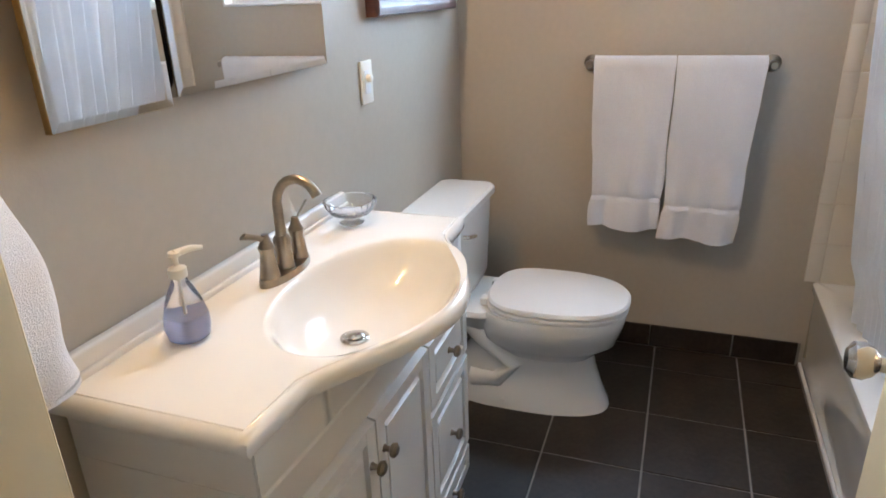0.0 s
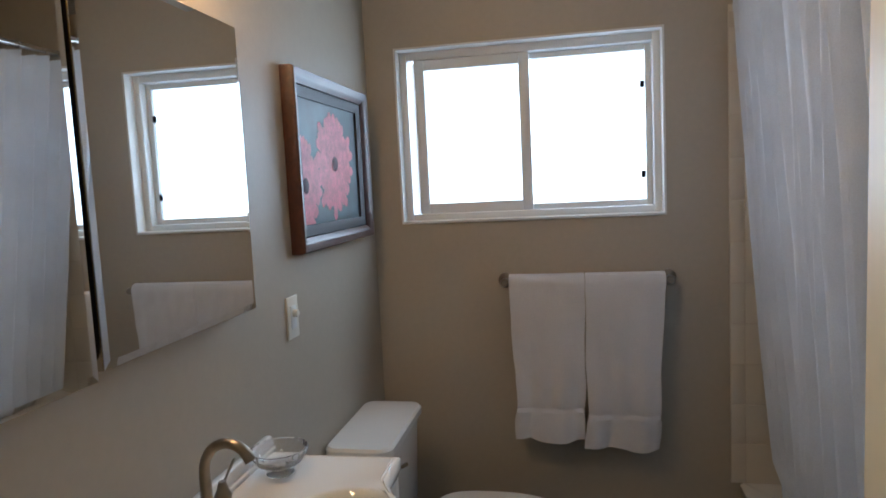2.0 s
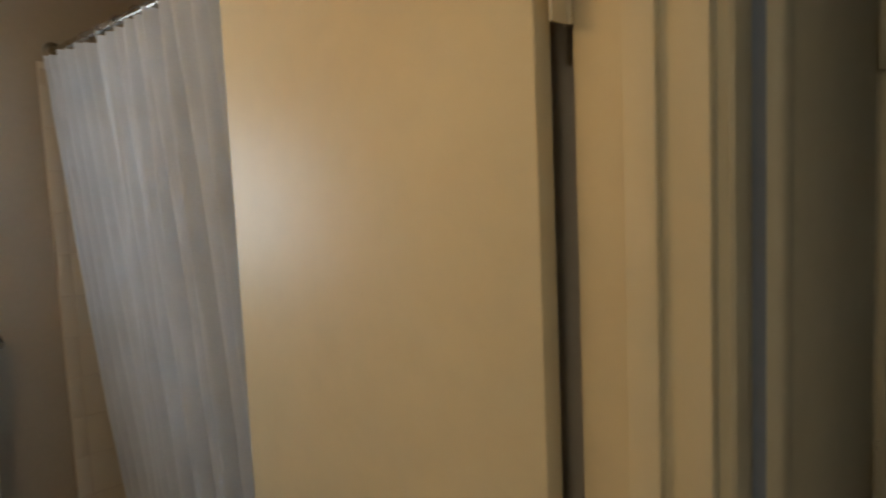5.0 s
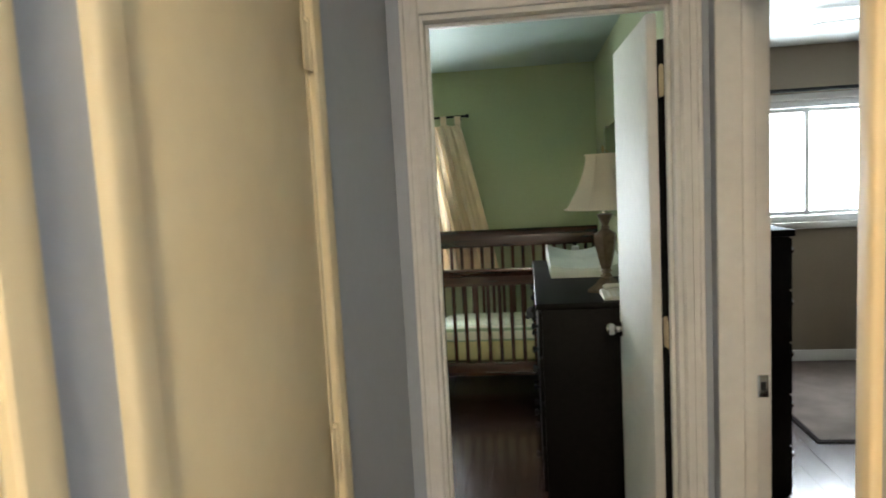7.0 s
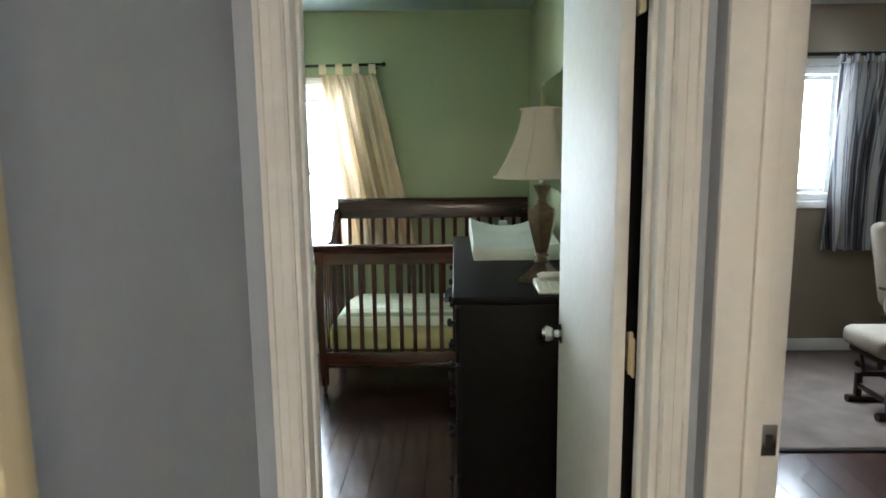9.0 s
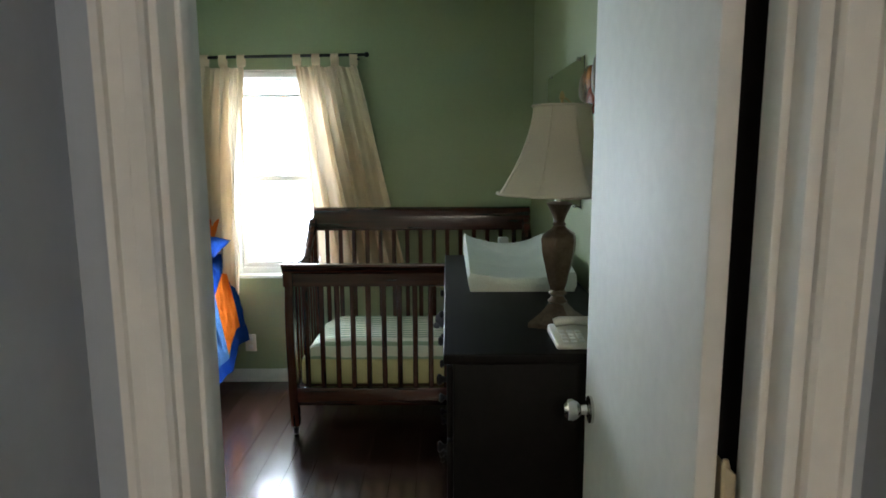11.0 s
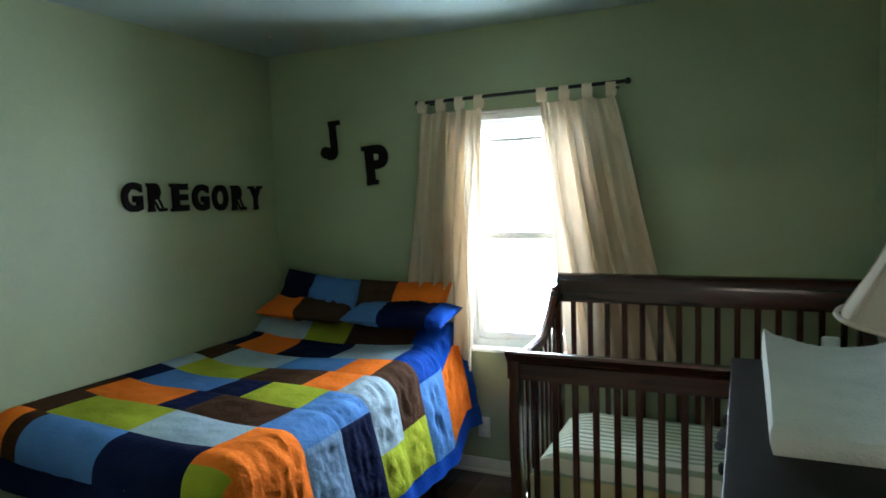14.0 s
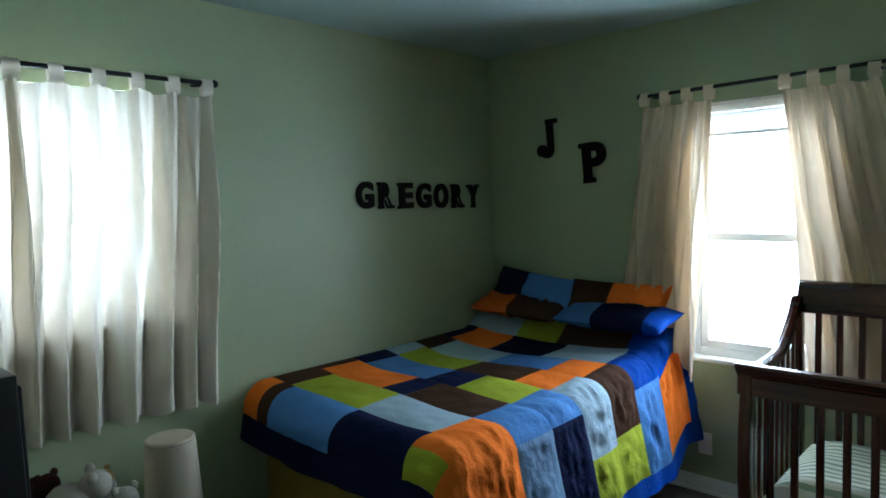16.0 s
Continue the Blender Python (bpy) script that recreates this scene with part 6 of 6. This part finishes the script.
def plush(at, s, mat, label, turn):
    c, q = math.cos(turn), math.sin(turn)

    def p(dx, dy, dz):
        return (at[0] + s * (dx * c - dy * q), at[1] + s * (dx * q + dy * c), at[2] + s * dz)
    solid("plush_toy", merge(ball(p(0, 0, 0.9), s, s * 0.9, s * 0.9), ball(p(0.9, 0, 1.5), s * 0.62, s * 0.62, s * 0.6), ball(p(1.4, 0, 1.4), s * 0.26, s * 0.24, s * 0.2), ball(p(0.8, 0.5, 2.0), s * 0.2, s * 0.2, s * 0.24),
                             ball(p(0.8, -0.5, 2.0), s * 0.2, s * 0.2, s * 0.24), ball(p(0.8, 0.7, 0.4), s * 0.45, s * 0.3, s * 0.28), ball(p(0.8, -0.7, 0.4), s * 0.45, s * 0.3, s * 0.28)), mat, label, "stuffed toy", "plush toys on the chest")


plush((-1.10, 3.585, 0.57), 0.062, PLUSH_WHITE, "cream plush toy sitting on the toy chest", 0.1)
plush((-1.16, 3.46, 0.57), 0.085, PLUSH_WHITE, "cream plush toy lying on the toy chest", 1.3)
plush((-1.07, 3.36, 0.57), 0.070, PLUSH_WHITE, "cream plush toy lying on the toy chest", -0.5)
plush((-1.42, 3.44, 0.57), 0.062, PLUSH_BROWN, "dark brown plush toy on the toy chest", 0.4)
plush((-1.42, 3.28, 0.57), 0.065, PLUSH_BROWN, "dark brown plush toy on the toy chest", -0.2)
plush((-1.33, 3.585, 0.57), 0.055, PLUSH_TAN, "tan plush toy on the toy chest", 0.6)
plush((-1.06, 3.49, 0.57), 0.045, PLUSH_GREY, "small grey plush toy on the toy chest", 0.9)
plush((-1.08, 3.20, 0.57), 0.075, PLUSH_BROWN, "dark brown plush toy on the toy chest", 0.3)
tower = thing("loudspeaker", (-0.62, 3.09, 0), "tall slim black loudspeaker by the toy chest", "loudspeaker")
part("cabinet", block(-0.71, -0.53, 2.985, 3.20, 0.02, 1.24, 0.006), BLACK_METAL, tower)
part("base", block(-0.74, -0.50, 2.955, 3.23, 0.001, 0.02, 0.004), BLACK_METAL, tower)
part("grille", block(-0.695, -0.545, 3.2005, 3.21, 0.10, 1.21, 0.004), material("grille_cloth", (0.012, 0.012, 0.013), 0.9, vary=0.2, scale=300), tower, "black cloth grille")


# unseen ceiling lamp, added to brighten the hallway
dome = thing("added_hall_light", (1.20, -0.35, 2.44), "unseen dome ceiling light added to brighten the hallway", "ceiling lamp")
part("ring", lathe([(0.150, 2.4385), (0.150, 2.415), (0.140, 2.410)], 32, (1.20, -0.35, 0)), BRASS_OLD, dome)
part("dome", lathe([(0.138, 2.4095), (0.125, 2.375), (0.09, 2.345), (0.04, 2.330), (0.004, 2.327)], 32, (1.20, -0.35, 0)), HALL_FILL, dome, "glowing dome added as a light for the hallway")

# ---- second room ----
RUG = cloth("rug_taupe", (0.20, 0.16, 0.135), 0.0, weave=1.0, weave_scale=160, vary=0.18)
rug = thing("area_rug", (3.9, 5.2, 0), "taupe cut-pile area rug with a dark bound edge", "rug")
part("carpet", block(2.665, 5.1, 4.525, 6.09, 0.001, 0.013, 0.004), RUG, rug)
part("binding", merge(block(2.640, 5.1, 4.498, 4.524, 0.001, 0.010, 0.003), block(2.640, 2.664, 4.524, 6.09, 0.001, 0.010, 0.003)), cloth("rug_binding", (0.03, 0.022, 0.02), 0.0), rug, "dark brown bound edge")

tall = thing("tall_chest", (1.99, 4.0, 0), "tall espresso-stained chest of drawers with pale knobs", "chest of drawers")
part("body", block(1.776, 2.205, 3.72, 4.50, 0.06, 1.245, 0.003), ESPRESSO, tall)
part("top", block(1.776, 2.225, 3.705, 4.515, 1.246, 1.275, 0.005), ESPRESSO, tall)
part("plinth", block(1.776, 2.19, 3.73, 4.49, 0.001, 0.06), ESPRESSO, tall)
for r in range(5):
    z0 = 0.075 + 0.234 * r
    d = part("drawer", block(2.2055, 2.222, 3.735, 4.485, z0, z0 + 0.225, 0.004), ESPRESSO, tall)
    for y in (3.80, 4.30):
        kb = lathe([(0.007, 0), (0.007, 0.010), (0.015, 0.016), (0.015, 0.024), (0.008, 0.028)], 14)
        kb.transform(Matrix.Translation((2.222, y, z0 + 0.165)) @ Matrix.Rotation(radians(90), 4, "Y"))
        part("knob", kb, CHROME, d, "brushed metal knob")

striped = bpy.data.materials.new("striped_curtain")
striped.use_nodes = True
nt = striped.node_tree
co, wv, rp = nt.nodes.new("ShaderNodeTexCoord"), nt.nodes.new("ShaderNodeTexWave"), nt.nodes.new("ShaderNodeValToRGB")
wv.inputs["Scale"].default_value, wv.inputs["Distortion"].default_value = 5.5, 0.4
for pos, colr in ((0.0, (0.12, 0.11, 0.12, 1)), (0.28, (0.46, 0.45, 0.45, 1)), (0.52, (0.20, 0.23, 0.29, 1)), (0.75, (0.55, 0.53, 0.50, 1))):
    el = rp.color_ramp.elements.new(pos)
    el.color = colr
rp.color_ramp.interpolation = "CONSTANT"
nt.links.new(co.outputs["Object"], wv.inputs["Vector"])
nt.links.new(wv.outputs["Fac"], rp.inputs[0])
bs, tr, mixs = nt.nodes["Principled BSDF"], nt.nodes.new("ShaderNodeBsdfTranslucent"), nt.nodes.new("ShaderNodeMixShader")
bs.inputs["Roughness"].default_value = 0.85
nt.links.new(rp.outputs[0], bs.inputs["Base Color"])
nt.links.new(rp.outputs[0], tr.inputs[0])
mixs.inputs[0].default_value = 0.25
nt.links.new(bs.outputs[0], mixs.inputs[1])
nt.links.new(tr.outputs[0], mixs.inputs[2])
nt.links.new(mixs.outputs[0], nt.nodes["Material Output"].inputs[0])
curtain_rod("curtain_rod", "dark bronze curtain rod in the second room", [(2.30, 6.055, 2.10), (4.16, 6.055, 2.10)], (2.5, 4.05), 6.135, "x", 0.014)
tab_curtain("striped_curtain", "grey and cream striped curtain beside the window", 6.055, "x", 3.74, 4.12, 3.68, 4.23, 2.10, 0.755, 5, striped, 12, 6, -1)

CUSHION = cloth("cushion_beige", (0.33, 0.28, 0.225), 0.0, weave=0.6, weave_scale=220)
GLIDER_WOOD = wood("glider_wood", (0.012, 0.006, 0.004), (0.04, 0.02, 0.012), 0.3, "X")
ott = thing("glider_ottoman", (3.62, 4.98, 0), "dark wooden gliding ottoman with a beige cushion", "ottoman")
part("cushion", block(3.36, 3.90, 4.79, 5.17, 0.360, 0.475, 0.045, 4), CUSHION, ott, "beige padded cushion")
part("seat_frame", block(3.40, 3.86, 4.82, 5.14, 0.325, 0.361, 0.008), GLIDER_WOOD, ott)
for y in (4.84, 5.12):
    part("runner", tube([(3.40, y, 0.034), (3.63, y, 0.026), (3.86, y, 0.034)], 0.024, 8), GLIDER_WOOD, ott)
    for x in (3.46, 3.80):
        part("leg", block(x - 0.018, x + 0.018, y - 0.016, y + 0.016, 0.04, 0.19, 0.006), GLIDER_WOOD, ott)
        part("swing_arm", tube([(x, y, 0.325), (x + 0.03, y, 0.17)], 0.011, 8), GLIDER_WOOD, ott)
    part("stretcher", block(3.46, 3.80, y - 0.010, y + 0.010, 0.165, 0.195, 0.004), GLIDER_WOOD, ott)
for x in (3.46, 3.80):
    part("crossbar", block(x - 0.012, x + 0.012, 4.85, 5.11, 0.10, 0.13, 0.004), GLIDER_WOOD, ott)

gl = thing("glider_chair", (4.15, 5.42, 0), "dark wooden glider rocking chair with beige cushions", "chair")
part("seat_cushion", block(3.86, 4.44, 5.15, 5.70, 0.40, 0.53, 0.05, 4), CUSHION, gl, "beige padded seat cushion")
bk = block(3.90, 4.40, -0.055, 0.055, 0.0, 0.56, 0.05, 4)
bk.transform(Matrix.Translation((0, 5.72, 0.44)) @ Matrix.Rotation(radians(-14), 4, "X"))
part("back_cushion", bk, CUSHION, gl, "beige tufted back cushion")
part("seat_frame", block(3.87, 4.43, 5.17, 5.70, 0.36, 0.40, 0.008), GLIDER_WOOD, gl)
for x in (3.83, 4.47):
    part("armrest", block(x - 0.035, x + 0.035, 5.14, 5.66, 0.575, 0.600, 0.010), GLIDER_WOOD, gl)
    part("arm_pad", block(x - 0.045, x + 0.045, 5.13, 5.52, 0.601, 0.640, 0.018, 3), CUSHION, gl, "beige padded arm cover")
    for y in (5.20, 5.58):
        part("arm_post", block(x - 0.016, x + 0.016, y - 0.016, y + 0.016, 0.36, 0.575, 0.005), GLIDER_WOOD, gl)
    part("runner", tube([(x, 5.10, 0.040), (x, 5.45, 0.028), (x, 5.80, 0.040)], 0.026, 8), GLIDER_WOOD, gl)
    for y in (5.22, 5.62):
        part("leg", block(x - 0.016, x + 0.016, y - 0.018, y + 0.018, 0.04, 0.24, 0.006), GLIDER_WOOD, gl)
    part("stretcher", block(x - 0.010, x + 0.010, 5.20, 5.66, 0.215, 0.245, 0.004), GLIDER_WOOD, gl)
    for y in (5.28, 5.60):
        part("swing_arm", tube([(x, y, 0.37), (x, y + 0.03, 0.21)], 0.011, 8), GLIDER_WOOD, gl)
part("crossbar", block(3.84, 4.46, 5.44, 5.47, 0.06, 0.09, 0.004), GLIDER_WOOD, gl)
gl.location.x += 0.07
gl.rotation_euler = (0, 0, radians(12))

fan = thing("ceiling_fan", (3.40, 4.88, 2.44), "ceiling fan with pale blades and a glowing bowl light", "ceiling fan")
part("canopy", lathe([(0.075, 2.438), (0.07, 2.42), (0.03, 2.40), (0.015, 2.395)], 24, (3.40, 4.88, 0)), CHROME, fan)
part("motor", lathe([(0.05, 2.395), (0.10, 2.38), (0.11, 2.33), (0.08, 2.30), (0.05, 2.285)], 28, (3.40, 4.88, 0)), VINYL, fan)
part("light_bowl", lathe([(0.055, 2.285), (0.11, 2.275), (0.115, 2.255), (0.085, 2.215), (0.03, 2.195), (0.004, 2.192)], 28, (3.40, 4.88, 0)), GLOBE, fan, "glowing frosted glass bowl")
for k in range(5):
    b = slab([(0.14, -0.045), (0.55, -0.065), (0.60, -0.05), (0.61, 0.0), (0.60, 0.05), (0.55, 0.065), (0.14, 0.045)], 0, 0.008, 0.002)
    b.transform(Matrix.Translation((3.40, 4.88, 2.355)) @ Matrix.Rotation(2 * math.pi * k / 5 + 0.35, 4, "Z") @ Matrix.Rotation(radians(9), 4, "X"))
    bl = part("blade", b, PAINT_CEILING, fan)
    br = block(0.08, 0.20, -0.015, 0.015, -0.004, 0.004, 0.002)
    br.transform(Matrix.Translation((3.40, 4.88, 2.348)) @ Matrix.Rotation(2 * math.pi * k / 5 + 0.35, 4, "Z"))
    part("blade_iron", br, BRASS_OLD, bl)
part("pull_chain", merge(tube([(3.44, 4.90, 2.21), (3.44, 4.90, 2.02)], 0.0018, 6), lathe([(0.004, 1.985), (0.007, 2.0), (0.004, 2.025)], 10, (3.44, 4.90, 0))), BRASS_OLD, fan, "brass pull chain")


# ---- floor pieces ----
def planks(parent, x0, x1, y0, y1, width, length, count):
    """Floor boards along y; the first count are objects, the rest one mesh."""
    rng = random.Random(5)
    shapes = {}
    rest = bmesh.new()
    made = 0
    x = x0
    while x < x1 - 0.005:
        w = min(width, x1 - x)
        y = y0 - rng.uniform(0, length * 0.8)
        while y < y1:
            a, b = max(y, y0), min(y + length, y1)
            y += length
            if b - a < 0.03:
                continue
            bm = block(-w / 2 + 0.0006, w / 2 - 0.0006, -(b - a) / 2 + 0.0006, (b - a) / 2 - 0.0006, -0.012, 0, 0.0012, 1)
            if made < count:
                made += 1
                key = (round(w, 3), round(b - a, 3))
                if key not in shapes:
                    shapes[key] = mesh_of("plank", bm, FLOOR_WOOD)
                else:
                    bm.free()
                ob = new("plank", shapes[key])
                ob.parent = parent
                ob.location = (x + w / 2, (a + b) / 2, 0)
            else:
                bm.transform(Matrix.Translation((x + w / 2, (a + b) / 2, 0)))
                me = bpy.data.meshes.new("rest")
                bm.to_mesh(me)
                bm.free()
                rest.from_mesh(me)
                bpy.data.meshes.remove(me)
        x += w
    if len(rest.verts):
        ob = new("plank_rest", mesh_of("plank_rest", rest, FLOOR_WOOD))
        ob.parent = parent
        tagged(ob, kind="stuff")
    else:
        rest.free()


def tiles(parent, mesh, spots):
    for p in spots:
        ob = new("tile", mesh)
        ob.parent = parent
        ob.location = p


floor_bedroom = tagged(new("floor_bedroom"), "dark reddish-brown glossy laminate floor boards", "floor", "", "structure")
planks(floor_bedroom, -1.525, 1.655, 2.78, 6.135, 0.125, 1.2, 300)
floor_hall = tagged(new("floor_hall"), "dark reddish-brown glossy laminate hallway floor", "floor", "", "structure")
planks(floor_hall, 0.63, 1.69, -1.6, 2.78, 0.125, 1.2, 300)
floor_second = tagged(new("floor_second_room"), "dark reddish-brown glossy laminate floor of the second room", "floor", "", "structure")
planks(floor_second, 1.69, 5.3, 0.9, 6.135, 0.125, 1.2, 300)

floor_bath = tagged(new("floor_bathroom", mesh_of("floor_bathroom", block(-1.633, 0.71, -0.012, 2.13, -0.010, -0.003), GROUT)), "dark slate-brown floor tiles with pale grout", "floor", "", "structure")
P = 0.315
tile_mesh = mesh_of("tile", block(-P / 2 + 0.003, P / 2 - 0.003, -P / 2 + 0.003, P / 2 - 0.003, -0.004, 0.001, 0.0015, 1), TILE_DARK)
for i in range(-1, 7):
    for j in range(-2, 3):
        cx, cy = -1.45 + P * (i + 0.5), 0.825 + P * (j + 0.5)
        x0, x1 = max(cx - P / 2, -1.622), min(cx + P / 2, 0.70)
        y0, y1 = max(cy - P / 2, 0.0), min(cy + P / 2, 1.36)
        if x1 - x0 < 0.02 or y1 - y0 < 0.02:
            continue
        full = abs(x1 - x0 - P) < 1e-6 and abs(y1 - y0 - P) < 1e-6
        hx, hy = (x1 - x0) / 2, (y1 - y0) / 2
        me = tile_mesh if full else mesh_of("tile", block(-hx + 0.003, hx - 0.003, -hy + 0.003, hy - 0.003, -0.004, 0.001, 0.0015, 1), TILE_DARK)
        tiles(floor_bath, me, [((x0 + x1) / 2, (y0 + y1) / 2, 0)])

# white wall tiles of the tub surround and dark tile skirting
surround = tagged(new("tub_surround", mesh_of("tub_surround", block(-1.633, -1.6215, 1.330, 2.13, 0.36, 2.112), GROUT_WHITE)), "cream glazed wall tiles above the bathtub", "wall tiles", "", "structure")
W = 0.152
white_tile = mesh_of("tile", block(-0.004, 0.004, -W / 2 + 0.001, W / 2 - 0.001, -W / 2 + 0.001, W / 2 - 0.001, 0.0015, 1), TILE_WHITE)
edge_tile = mesh_of("tile", block(-0.004, 0.004, -0.024, 0.024, -W / 2 + 0.001, W / 2 - 0.001, 0.0035, 2), TILE_WHITE)
for j in range(11):
    z = 0.437 + W * j
    tiles(surround, edge_tile, [(-1.624, 1.355, z)])
    tiles(surround, white_tile, [(-1.624, 1.381 + W * (i + 0.5), z) for i in range(5)])
cap = mesh_of("tile", block(-0.004, 0.004, -W / 2 + 0.001, W / 2 - 0.001, -0.012, 0.012, 0.003, 2), TILE_WHITE)
tiles(surround, cap, [(-1.624, 1.405 + W * i, 2.099) for i in range(5)])

skirting = tagged(new("baseboard_tiles", mesh_of("baseboard_tiles", merge(block(-1.633, -1.629, -0.012, 1.36, 0, 0.095), block(-1.629, 0.64, -0.012, -0.008, 0, 0.095)), GROUT)), "dark slate-brown tile skirting", "baseboard", "", "structure")
sk = mesh_of("tile", block(-0.0045, 0.0045, -P / 2 + 0.002, P / 2 - 0.002, 0.002, 0.098, 0.002, 1), TILE_DARK)
tiles(skirting, sk, [(-1.6245, 1.115 - P * (i + 0.5), 0) for i in range(3)])
sk2 = mesh_of("tile", block(-0.0045, 0.0045, -0.115, 0.115, 0.002, 0.098, 0.002, 1), TILE_DARK)
tiles(skirting, sk2, [(-1.6245, 1.234, 0)])
sk3 = mesh_of("tile", block(-P / 2 + 0.002, P / 2 - 0.002, -0.0045, 0.0045, 0.002, 0.098, 0.002, 1), TILE_DARK)
tiles(skirting, sk3, [(-1.62 + P * (i + 0.5), -0.0035, 0) for i in range(7)])
for ob in (floor_bath, surround, skirting):
    ob.location.x -= 0.08
